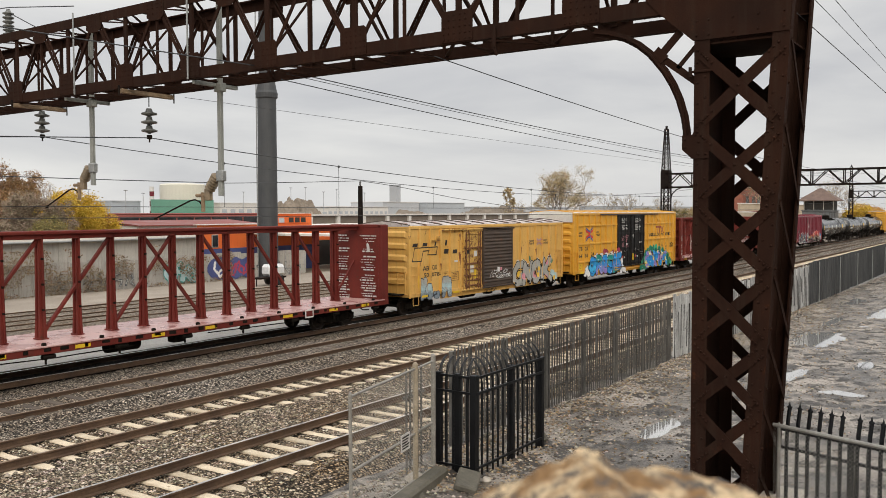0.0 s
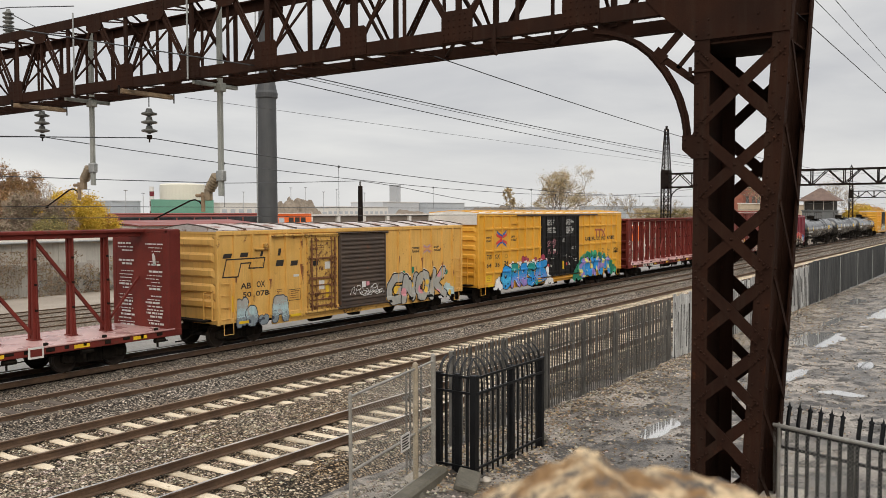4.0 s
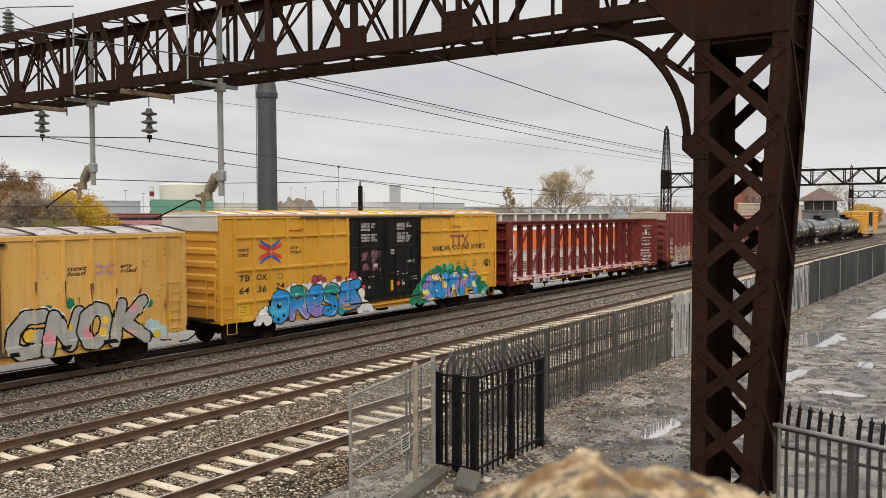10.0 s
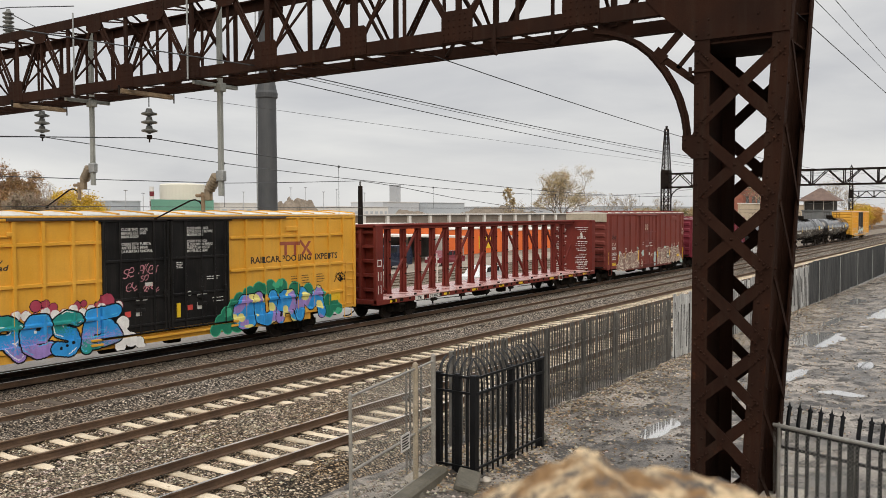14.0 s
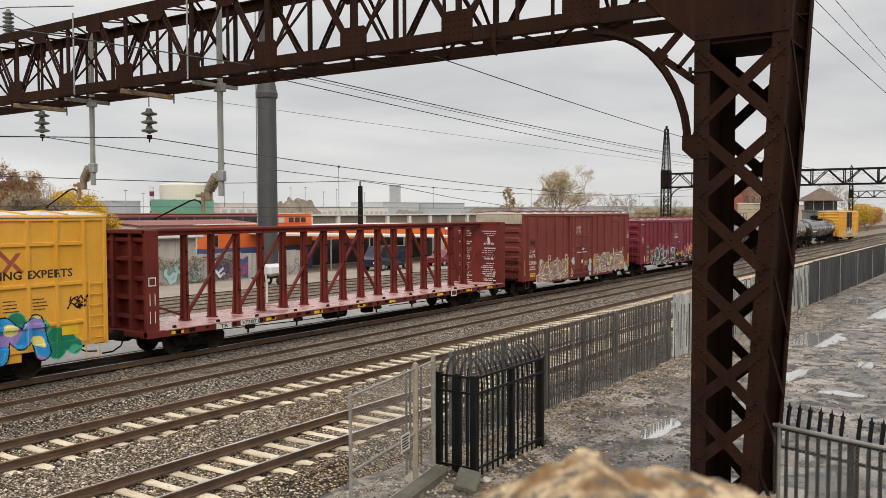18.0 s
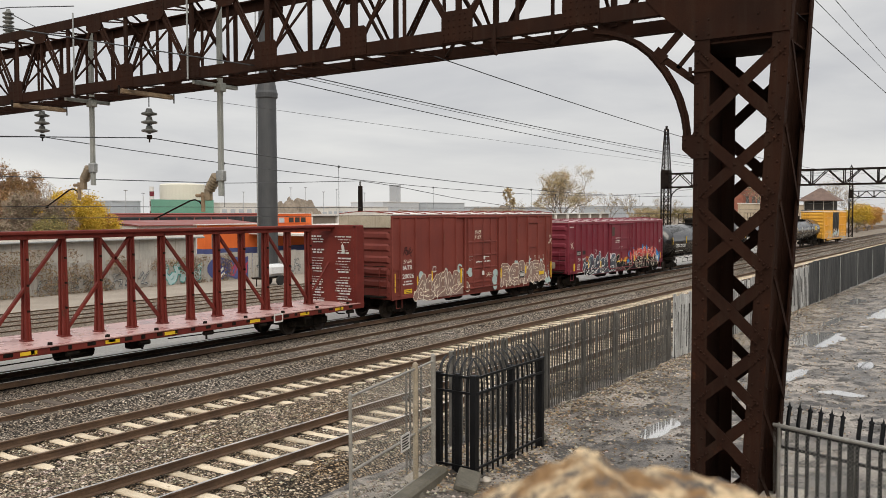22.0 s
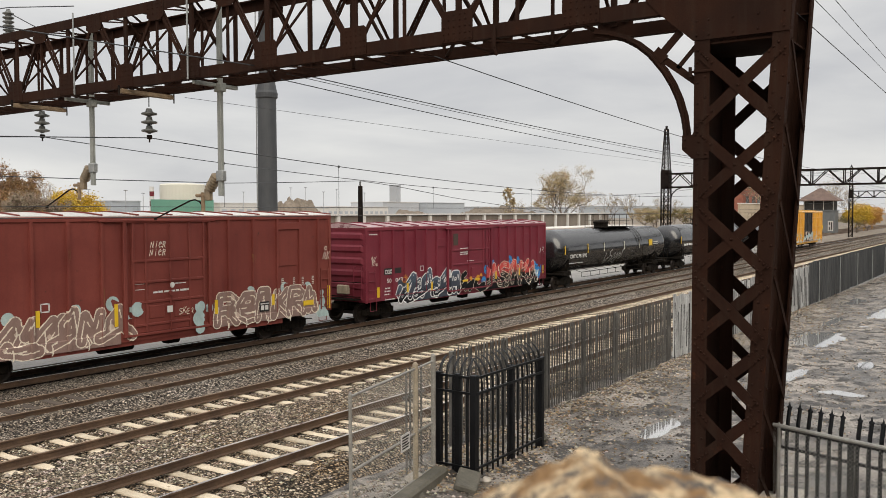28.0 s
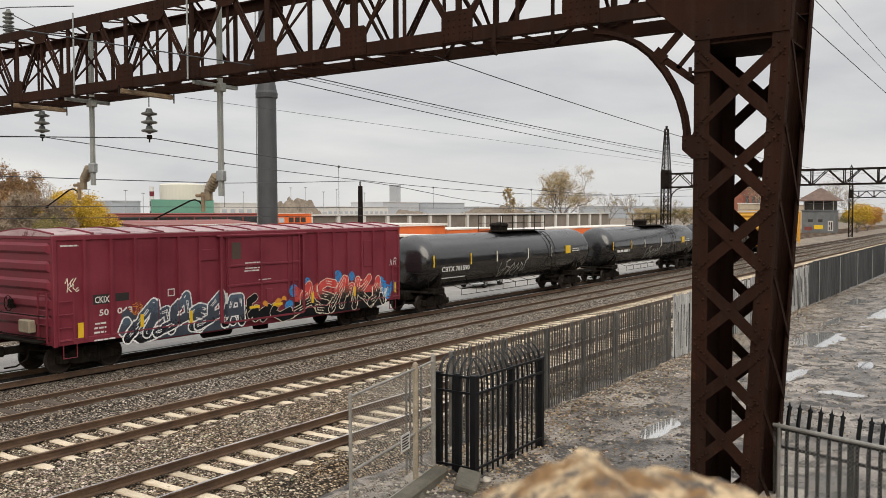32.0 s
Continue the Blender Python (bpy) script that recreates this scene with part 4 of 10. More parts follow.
maroon_box = boxcar("boxcar", "maroon boxcar with a pale ribbed roof and dark graffiti", 115.4, 16.78, 4.30, 0.16, M_mar, M_roofmar,
              CK_POSTS, [(6.35, 10.4)], 0.90, 5, (1.2, 2.0), M_mar, lo_x=-0.33)
last_box = boxcar("boxcar", "yellow boxcar with dark doors at the tail of the train", 199.6, 18.9, 4.89, 0.12, M_ylw2, M_roofwhite,
                  TB_POSTS, [(6.66, 9.3), (9.3, 11.85)], 0.85, 7, (2.1, 3.1), M_ylw2, TB_BELTS)


def tank_car(X0, label):
    L, R, zc = 20.1, 1.42, 2.42
    car = thing("tank_car", label, "tank car", "freight train cars")
    TRAIN.append((car, X0))
    prof = [(0.02, 0.32), (0.5, 0.36), (0.95, 0.48), (1.22, 0.65), (1.37, 0.88), (R - 0.005, 1.12), (R, 1.2), (R, 1.5), (R, 6.2), (R, 13.0), (R, L - 1.5), (R, L - 1.2), (R - 0.005, L - 1.12), (1.37, L - 0.88), (1.22, L - 0.65), (0.95, L - 0.48), (0.5, L - 0.36), (0.02, L - 0.32)]
    m = Matrix.Translation((0, 0, zc)) @ Matrix.Rotation(math.pi / 2, 4, "Y")
    part("tank_shell", Shape().lathe(prof, 48, m), M_tank, car, "glossy black tank shell", smooth=True)
    s = Shape()
    for x0, x1, x in ((0.1, 3.3, 1.6), (L - 3.9, L - 0.1, L - 2.7)):
        part("stub_sill", Shape().cbox(x0, x1, -0.35, 0.35, 0.62, 1.05, 0.03), M_under, car, "stub sill")
        part("bolster", Shape().cbox(x - 0.5, x + 0.5, -1.25, 1.25, 0.85, 1.15, 0.03), M_under, car)
        part("saddle", Shape().plate([(-1.2, 1.0), (1.2, 1.0), (1.38, 1.9), (1.1, 1.45), (0, 1.05), (-1.1, 1.45), (-1.38, 1.9)], 0, x - 0.06, 0.12), M_under, car)
    c = L * 0.47
    g = Shape()
    g.cbox(c - 1.0, c + 4.6, -0.75, 0.75, zc + R + 0.02, zc + R + 0.07, 0.01)
    for x in (c - 3.2, c - 2.4, c - 0.9, c + 0.5, c + 1.9, c + 3.2, c + 4.5):
        for y in (-0.75, 0.75):
            if x > c - 1.0:
                g.rod((x, y, zc + R), (x, y, zc + R + 0.95), 0.02, 6)
    for y in (-0.75, 0.75):
        g.pipe([(c - 0.9, y, zc + R + 0.95), (c + 4.5, y, zc + R + 0.95)], 0.02, 6)
        g.pipe([(c - 0.9, y, zc + R + 0.5), (c + 4.5, y, zc + R + 0.5)], 0.015, 6)
    part("walkway", g, M_under, car, "black top walkway with handrails")
    g = Shape()
    g.lathe([(0.5, zc + R - 0.1), (0.5, zc + R + 0.3), (0.56, zc + R + 0.32), (0.56, zc + R + 0.42), (0.42, zc + R + 0.5), (0.05, zc + R + 0.56)], 16, Matrix.Translation((c + 0.2, 0, 0)))
    part("manway", g, M_under, car, "bolted manway dome")
    g = Shape()
    for x in (c + 4.0, c + 4.45):
        pts = [(x, -math.sin(a) * (R + 0.12), zc + math.cos(a) * (R + 0.12)) for a in (0.45, 0.75, 1.05, 1.3, 1.57)] + [(x, -R - 0.12, 0.7)]
        g.pipe(pts, 0.02, 6)
    for k in range(9):
        g.rod((c + 4.0, -R - 0.12, 0.8 + k * 0.2), (c + 4.45, -R - 0.12, 0.8 + k * 0.2), 0.014, 5)
    for k in range(4):
        a = 0.5 + k * 0.28
        g.rod((c + 4.0, -math.sin(a) * (R + 0.12), zc + math.cos(a) * (R + 0.12)), (c + 4.45, -math.sin(a) * (R + 0.12), zc + math.cos(a) * (R + 0.12)), 0.014, 5)
    part("ladder", g, M_under, car)
    g = Shape()
    for y in (-1.3,):
        g.pipe([(3.6, y, 0.98), (L - 3.6, y, 0.98)], 0.022, 6)
        for x in steps(3.6, L - 3.6, 1.5):
            g.pipe([(x, y, 0.98), (x + 0.1, -0.6, 1.15)], 0.015, 5)
            g.pipe([(x, y, 0.98), (x, y, 0.66)], 0.014, 5)
        g.pipe([(3.6, y, 0.66), (L - 3.6, y, 0.66)], 0.016, 6)
    for x, o in ((0.4, 1), (L - 0.4, -1)):
        g.pipe([(x, -1.45, 0.95), (x, -1.45, 1.95), (x + o * 0.9, -1.45, 1.95), (x + o * 0.9, -1.45, 0.95)], 0.022, 6)
        g.pipe([(x, -1.45, 0.55), (x, -1.45, 1.0), (x + o * 1.3, -1.45, 1.0), (x + o * 1.3, -1.45, 0.62)], 0.02, 6)
        g.pipe([(x, -1.45, 1.95), (x, 1.45, 1.95)], 0.022, 6)
        g.box(min(x, x + o * 0.6), max(x, x + o * 0.6), -1.45, 1.45, 0.98, 1.03)
    part("handrail", g, M_under, car)
    running_gear(car, L, (1.6, 2.7))
    return car


tank_1 = tank_car(134.35, "black tank car with a top walkway and white markings")
tank_2 = tank_car(156.75, "black tank car coupled between two others")
tank_3 = tank_car(178.7, "black tank car ahead of the yellow tail boxcar")

# ---- yard surfaces beyond the train ----
M_tanroad = paint("worn_tan_concrete", (0.27, 0.225, 0.18), (0.37, 0.32, 0.265), 0.5, 0.85, bump=0.3, fine=14.0, fine_tone=0.25, rust=(0.2, 0.16, 0.12), rust_amount=0.12, rust_scale=0.6)
M_gravel = paint("pale_wet_gravel", (0.25, 0.236, 0.215), (0.38, 0.36, 0.335), 0.8, 0.75, bump=0.7, fine=16.0, fine_tone=0.3)
M_vine = island_stone("dry_vine_leaves", (0.16, 0.12, 0.075), (0.52, 0.42, 0.24), warm=(0.36, 0.23, 0.14))
tagged(part("gravel_strip", grid_sheet(steps(5, 130, 2.5), steps(27.7, 33.0, 0.9), lambda x, y: -0.40 + rough_z(x, y, 0.8, 0.02)), M_gravel, smooth=True),
       "pale wet gravel between the tracks", "ground", kind="structure")
tagged(part("roadway", grid_sheet(steps(10, 130, 3.0), [43.3, 43.4, 46, 50.4], lambda x, y: -0.34 if y > 43.35 else -0.5), M_tanroad),
       "worn tan concrete roadway beside the yard", "road", kind="structure")

M_yardbed = gravel("yard_ballast", ((0.09, 0.07, 0.052), (0.24, 0.195, 0.15), (0.36, 0.30, 0.24), (0.5, 0.44, 0.37)), 14.0, gap=0.4)
tagged(part("yard_bed", grid_sheet(steps(5, 130, 1.5), [33.0, 33.3] + steps(33.6, 43.0, 0.47) + [43.28], lambda x, y: -0.5 if y < 33.1 else -0.365 + rough_z(x, y, 0.9, 0.025)), M_yardbed, smooth=True),
       "brown worn stone between the yard tracks", "track bed", kind="structure")

# ---- wires ----
M_wire = paint("dark_wire", (0.045, 0.047, 0.05), (0.085, 0.088, 0.092), 3.0, 0.6, 0.3, 0.0)
M_galv = paint("galvanised_steel", (0.30, 0.31, 0.31), (0.42, 0.43, 0.42), 2.0, 0.5, 0.4, 0.1)
M_post = paint("grey_painted_post", (0.26, 0.27, 0.25), (0.36, 0.37, 0.34), 2.0, 0.6, 0.1, 0.1, streak=0.2)
M_ceram = paint("grey_glazed_ceramic", (0.10, 0.105, 0.10), (0.19, 0.19, 0.18), 4.0, 0.3, 0.0, 0.0)
M_tan = paint("tan_ceramic", (0.17, 0.125, 0.075), (0.30, 0.23, 0.15), 4.0, 0.45, 0.0, 0.1)
M_timber = paint("weathered_timber", (0.22, 0.15, 0.09), (0.34, 0.25, 0.16), 6.0, 0.8, 0.0, 0.4)


def sag_points(x0, x1, y, z0, z1, sag, n=24):
    pts = []
    for i in range(n + 1):
        u = i / n
        pts.append((x0 + (x1 - x0) * u, y, z0 + (z1 - z0) * u - 4 * sag * u * (1 - u)))
    return pts


def sag_z(x, x0, x1, z, sag):
    u = (x - x0) / (x1 - x0)
    return z - 4 * sag * u * (1 - u)


SUP = [-53.0, 15.15, 83.3, 190.0]
for y, zm, zc, sag, drops, lab in ((20.2, 6.92, 4.70, 1.12, (8.7, 23.1, 37.5, 51.9, 66.2), "overhead contact line above the older track"),
                                   (25.5, 7.22, 5.04, 1.28, (8.0, 22.5, 36.6, 50.7, 64.8), "overhead contact line above the freight track")):
    t = thing("contact_line", lab, "overhead line", "overhead lines")
    m = Shape()
    for a, b in zip(SUP[:-1], SUP[1:]):
        m.pipe(sag_points(a, b, y, zm, zm, sag), 0.014, 5)
    part("messenger_wire", m, M_wire, t)
    c = Shape().pipe([(-53, y, zc), (15.15, y - 0.1, zc), (83.3, y + 0.1, zc), (190, y, zc)], 0.011, 5)
    part("contact_wire", c, M_wire, t)
    for x in drops:
        z = sag_z(x, SUP[0], SUP[1], zm, sag) if x < 15 else sag_z(x, SUP[1], SUP[2], zm, sag)
        d = Shape().rod((x, y, zc), (x, y, z), 0.008, 5)
        d.cbox(x - 0.03, x + 0.03, y - 0.03, y + 0.03, z - 0.05, z + 0.04, 0.01)
        part("dropper", d, M_wire, t)
for y, z, sag, r in ((15.18, 8.34, 0.5, 0.014), (15.08, 8.08, 0.66, 0.012), (14.9, 8.2, 0.52, 0.008), (10.52, 8.17, 0.80, 0.012), (18.67, 7.92, 0.05, 0.006), (3.18, 8.12, 0.1, 0.008), (3.15, 8.6, 0.05, 0.006), (2.96, 8.75, 0.1, 0.006)):
    w = Shape()
    x_from = SUP[0] if y == 15.18 else SUP[1]
    for a, b in zip(SUP[:-1], SUP[1:]):
        if a >= x_from:
            w.pipe(sag_points(a, b, y, z, z, sag), r, 5)
    tagged(part("feeder_wire", w, M_wire), "thin dark feeder wire strung between portals", "overhead wire", "overhead lines")
w = Shape().pipe([(10, 40, 6.6), (21.6, 40, 6.58), (27.7, 40, 6.58), (35.5, 40, 6.62), (42, 40, 6.85), (48.1, 40, 7.12), (52.4, 40, 6.83), (60.2, 40, 6.06), (76.7, 40, 4.84)], 0.022, 5)
tagged(part("yard_wire", w, M_wire), "slack dark wire over the yard pole", "overhead wire", "overhead lines")
t = thing("yard_pole", "black wooden pole beside the yard track", "pole", at=(48.1, 40.0, YARD_Z))
part("shaft", Shape().rod((0, 0, -0.2), (0, 0, 7.2), 0.22, 12, 0.17), M_iron, t)
part("insulator", Shape().lathe([(0.03, 7.2), (0.09, 7.3), (0.05, 7.4), (0.09, 7.45), (0.02, 7.55)], 8), M_ceram, t)

# suspension insulators and their cross-arms
for y, zm in ((20.2, 6.92), (25.5, 7.22)):
    t = thing("suspension_insulator", "string of grey ceramic insulator discs under the portal", "insulator", "insulators", (15.15, y, zm))
    top = Z_BOT - zm
    part("hanger", Shape().rod((0, 0, 0.86), (0, 0, top), 0.015, 6), M_iron, t)
    for k in range(3):
        z = 0.18 + k * 0.235
        d = Shape().lathe([(0.03, z - 0.07), (0.08, z - 0.04), (0.21, z - 0.01), (0.225, z + 0.03), (0.10, z + 0.07), (0.075, z + 0.16), (0.03, z + 0.17)], 14)
        part("disc", d, M_ceram, t, smooth=True)
    part("clamp", Shape().cbox(-0.07, 0.07, -0.05, 0.05, -0.04, 0.08, 0.02).cbox(-0.02, 0.02, -0.02, 0.02, -0.13, -0.03, 0.01), M_iron, t)
    t = thing("cross_arm", "weathered timber cross-arm bolted under the portal", "cross-arm", "insulators", (15.1, y, Z_BOT - 0.09))
    part("beam", Shape().cbox(-0.85, 0.85, -0.07, 0.07, -0.06, 0.06, 0.015), M_timber, t)
    part("bolt", Shape().rod((0.9, 0, -0.16), (0.9, 0, 0.1), 0.02, 6).rod((-0.9, 0, -0.1), (-0.9, 0, 0.14), 0.03, 6), M_iron, t)

# drop posts with strain insulators and steady arms
for y, z0, z1, tip_y, tip_z in ((23.02, 5.657, 10.36, 25.5, 5.034), (17.40, 5.27, 10.36, 20.12, 4.67)):
    t = thing("drop_post", "grey steel drop post with a tan insulator and curved steady arm", "post", "drop posts", (15.25, y, 0))
    part("shaft", Shape().cbox(-0.05, 0.05, -0.07, 0.07, z0, z1, 0.01), M_post, t)
    part("clamp", Shape().cbox(-0.08, 0.08, -0.13, 0.13, z0 + 0.38, z0 + 0.66, 0.02), M_galv, t)
    part("support_bracket", Shape().cbox(-0.8, 0.65, 0.03, 0.13, 8.1, 8.2, 0.01).cbox(-0.1, 0.1, -0.14, 0.14, 7.98, 8.2, 0.02), M_post, t)
    a, b = Vector((0, 0.12, z0 + 0.58)), Vector((0, 0.50, z0 + 0.12))
    d = (b - a)
    rot = d.to_track_quat("Z", "Y").to_matrix().to_4x4()
    n = d.length
    prof = [(0.05, 0)]
    for k in range(6):
        u = n * (0.1 + 0.8 * k / 6)
        prof += [(0.085, u), (0.15, u + n * 0.04), (0.15, u + n * 0.06), (0.085, u + n * 0.09)]
    prof += [(0.05, n)]
    part("strain_insulator", Shape().lathe(prof, 12, Matrix.Translation(a) @ rot), M_tan, t, "ribbed tan insulator", smooth=True)
    part("elbow", Shape().cbox(-0.07, 0.07, 0.40, 0.60, z0 - 0.12, z0 + 0.2, 0.02), M_tan, t)
    part("arm_head", Shape().rod((0, 0.5, z0 + 0.02), (0, 0.98, z0 + 0.02), 0.05, 8).rod((0, 0.72, z0 - 0.42), (0, 0.72, z0 + 0.1), 0.055, 8), M_timber, t)
    dy, dz = tip_y - y, tip_z - (z0 - 0.32)
    pts = [(0, 0.72, z0 - 0.30), (0, 0.85, z0 - 0.15), (0, 1.05, z0 - 0.09), (0, 1.25, z0 - 0.12), (0, dy, tip_z)]
    part("steady_arm", Shape().pipe(pts, 0.022, 6).cbox(-0.03, 0.03, dy - 0.04, dy + 0.04, tip_z - 0.05, tip_z + 0.04, 0.01), M_iron, t)
for y in (22.4, 17.5):
    t = thing("vertical_rod", "thin pale conduit fixed to the portal face", "conduit", "drop posts", (14.3, y, 0))
    part("tube", Shape().rod((0, 0, 8.2), (0, 0, 10.5), 0.025, 6), M_galv, t)
t = thing("post_insulator", "upright grey ribbed insulator on the portal's top chord", "insulator", at=(14.9, 26.85, Z_TOP))
prof = [(0.06, 0)]
for k in range(6):
    prof += [(0.09, 0.1 + k * 0.13), (0.17, 0.14 + k * 0.13), (0.17, 0.17 + k * 0.13), (0.09, 0.2 + k * 0.13)]
part("insulator_body", Shape().lathe(prof + [(0.05, 0.95)], 12), M_ceram, t, smooth=True)
for a, b in (((14.9, 26.85, Z_TOP + 1.0), (14.4, 22.5, Z_TOP + 0.35)), ((14.9, 26.85, Z_TOP + 0.85), (15.0, 25.4, Z_TOP + 0.2)), ((14.9, 26.85, Z_TOP + 1.0), (13.0, 42.0, Z_TOP + 1.1))):
    tagged(part("jumper_wire", Shape().rod(a, b, 0.016, 5), M_wire), "dark jumper wire over the portal", "overhead wire", "overhead lines")


# ---- farther portals ----
def far_portal(X, y_leg, y_near, zb, zt, peak):
    t = thing("catenary_portal", "distant dark lattice portal with a tall pointed mast", "portal", "far portals", (X, 0, 0))
    for s in range(2):
        x = s * 0.9
        for z in (zb, zt):
            part("chord", Shape().box(x - 0.06, x + 0.06, y_near, y_leg, z - 0.08, z + 0.08), M_iron, t)
        n = int((y_leg - y_near) / 1.35)
        step = (y_leg - y_near) / n
        for k in range(n):
            ya, yb = y_near + k * step, y_near + (k + 1) * step
            part("diagonal", Shape().bar((x, ya, zb if k % 2 else zt), (x, yb, zt if k % 2 else zb), 0.09, 0.06, (1, 0, 0)), M_iron, t)
            if k % 2:
                part("post", Shape().box(x - 0.04, x + 0.04, ya - 0.05, ya + 0.05, zb, zt), M_iron, t)
    for w, z0, z1 in ((0.9, YARD_Z - 0.2, zt + 0.2),):
        for dx in (0.0, 0.8):
            for dy in (-0.36, 0.36):
                part("mast_leg", Shape().bar((dx, y_leg + dy, z0), (dx, y_leg + dy, z1), 0.11, 0.11), M_iron, t)
        k = 0
        z = z0
        while z < z1 - 0.9:
            lace = Shape()
            for dx in (0.0, 0.8):
                lace.bar((dx, y_leg - 0.36, z), (dx, y_leg + 0.36, z + 0.9), 0.06, 0.04, (1, 0, 0))
                lace.bar((dx, y_leg + 0.36, z), (dx, y_leg - 0.36, z + 0.9), 0.06, 0.04, (1, 0, 0))
            for dy in (-0.36, 0.36):
                lace.bar((0.0, y_leg + dy, z), (0.8, y_leg + dy, z + 0.9), 0.07, 0.04, (0, 1, 0))
            part("mast_lacing", lace, M_iron, t)
            z += 0.9
    part("joint_box", Shape().cbox(-0.06, 0.86, y_leg - 0.42, y_leg + 0.42, zb - 0.15, zt + 0.36, 0.04), M_iron, t)
    z = zt + 0.3
    m = peak - z
    for dx, dy in ((-1, -1), (-1, 1), (1, -1), (1, 1)):
        part("mast_leg", Shape().bar((0.4 + dx * 0.36, y_leg + dy * 0.34, z), (0.4 + dx * 0.14, y_leg + dy * 0.14, peak), 0.08, 0.08), M_iron, t)
    k = 0
    while z < peak - 0.5:
        u = (z - zt - 0.3) / m
        w, h = 0.34 - 0.2 * u, 0.5
        lace = Shape()
        for e in (-1, 1):
            lace.bar((0.4 - e * w, y_leg - w, z), (0.4 - e * w, y_leg + w * 0.9, z + h), 0.05, 0.05, (1, 0, 0))
            lace.bar((0.4 - w, y_leg + e * w, z), (0.4 + w, y_leg + e * w, z + h), 0.05, 0.05, (0, 1, 0))
            lace.bar((0.4 - e * w, y_leg + w, z), (0.4 - e * w, y_leg - w * 0.9, z + h), 0.05, 0.05, (1, 0, 0))
        part("mast_lacing", lace, M_iron, t)
        z += h
    part("finial", Shape().rod((0.4, y_leg, peak - 0.1), (0.4, y_leg, peak + 0.3), 0.12, 8), M_iron, t)
    kb = Shape()
    for a, b in (((y_leg - 0.6, zb - 1.3), (y_leg - 0.75, zb - 0.7)), ((y_leg - 0.75, zb - 0.7), (y_leg - 1.2, zb - 0.25)), ((y_leg - 1.2, zb - 0.25), (y_leg - 1.9, zb))):
        kb.bar((0, *a), (0, *b), 0.1, 0.1, (1, 0, 0))
    part("knee_brace", kb, M_iron, t)
    return t


far_portal(83.3, 29.75, 1.0, 7.25, 8.6, 13.1)
far_portal(192.0, 29.3, 1.0, 7.6, 8.9, 14.0)


# ---- steel monopole ----
M_mono = paint("dark_grey_steel_pole", (0.055, 0.058, 0.062), (0.085, 0.088, 0.092), 0.6, 0.55, 0.2, 0.05, streak=0.35, streak_color=(0.10, 0.10, 0.10))
t = thing("steel_monopole", "tall dark grey steel power pole with a side ladder", "pole", at=(48.6, 50.0, YARD_Z))
part("base_tube", Shape().lathe([(0.79, -0.2), (0.77, 4), (0.74, 14.3), (0.86, 14.4), (0.88, 14.75), (0.80, 14.95), (0.62, 15.9)], 24), M_mono, t, smooth=False)
part("upper_tube", Shape().lathe([(0.60, 15.8), (0.55, 30.0)], 24), M_mono, t)
lad = Shape()
for e in (-0.16, 0.16):
    lad.rod((-0.58 + e * 0.6, 0.58 + e * 0.8, 0), (-0.58 + e * 0.6, 0.58 + e * 0.8, 30), 0.03, 5)
for k in range(95):
    lad.rod((-0.68, 0.45, 0.3 + k * 0.31), (-0.48, 0.71, 0.3 + k * 0.31), 0.03, 4)
part("ladder", lad, M_galv, t)

# ---- low sheds and fence beyond the yard ----
M_corr = paint("weathered_corrugated_sheet", (0.36, 0.345, 0.32), (0.52, 0.50, 0.47), 0.7, 0.7, 0.1, 0.15, rust=(0.17, 0.09, 0.05), rust_amount=0.14, streak=0.5, streak_color=(0.12, 0.09, 0.07))
M_shed = paint("grey_rendered_wall", (0.42, 0.40, 0.36), (0.56, 0.53, 0.48), 0.5, 0.85, 0.0, 0.2, streak=0.5, streak_color=(0.16, 0.14, 0.12))
M_pale = paint("pale_roof_felt", (0.68, 0.63, 0.57), (0.80, 0.76, 0.70), 0.4, 0.7, 0.0, 0.1, streak=0.2)
M_orange = paint("orange_wall_paint", (0.72, 0.135, 0.025), (0.80, 0.18, 0.04), 0.5, 0.6, 0.0, 0.08, streak=0.15, streak_color=(0.35, 0.1, 0.04), fine_tone=0.08)
M_blue = paint("blue_wall_paint", (0.055, 0.07, 0.20), (0.085, 0.105, 0.26), 0.5, 0.65, 0.0, 0.1)
M_dark = paint("dark_interior", (0.03, 0.028, 0.026), (0.06, 0.055, 0.05), 0.6, 0.9, 0.0, 0.1)
M_redtrain = paint("maroon_coach_side", (0.20, 0.05, 0.04), (0.28, 0.075, 0.06), 0.4, 0.55, 0.0, 0.05)
M_glass = paint("dark_window_glass", (0.02, 0.022, 0.025), (0.04, 0.043, 0.046), 1.0, 0.12, 0.0, 0.0)
M_brick = paint("red_brick_wall", (0.28, 0.10, 0.07), (0.38, 0.15, 0.10), 0.6, 0.9, 0.0, 0.3)
M_tanwall = paint("tan_wall", (0.42, 0.34, 0.24), (0.52, 0.43, 0.32), 0.4, 0.85, 0.0, 0.2)
M_slate = paint("brown_slate_roof", (0.13, 0.085, 0.07), (0.20, 0.14, 0.115), 0.8, 0.8, 0.0, 0.3)
M_mint = paint("green_tank_base", (0.12, 0.30, 0.22), (0.17, 0.36, 0.27), 0.1, 0.6, 0.0, 0.0)
M_cream = paint("cream_tank_paint", (0.66, 0.63, 0.53), (0.72, 0.69, 0.60), 0.05, 0.6, 0.0, 0.0)
M_far = paint("distant_grey_wall", (0.42, 0.44, 0.47), (0.52, 0.53, 0.55), 0.05, 0.85, 0.0, 0.0)
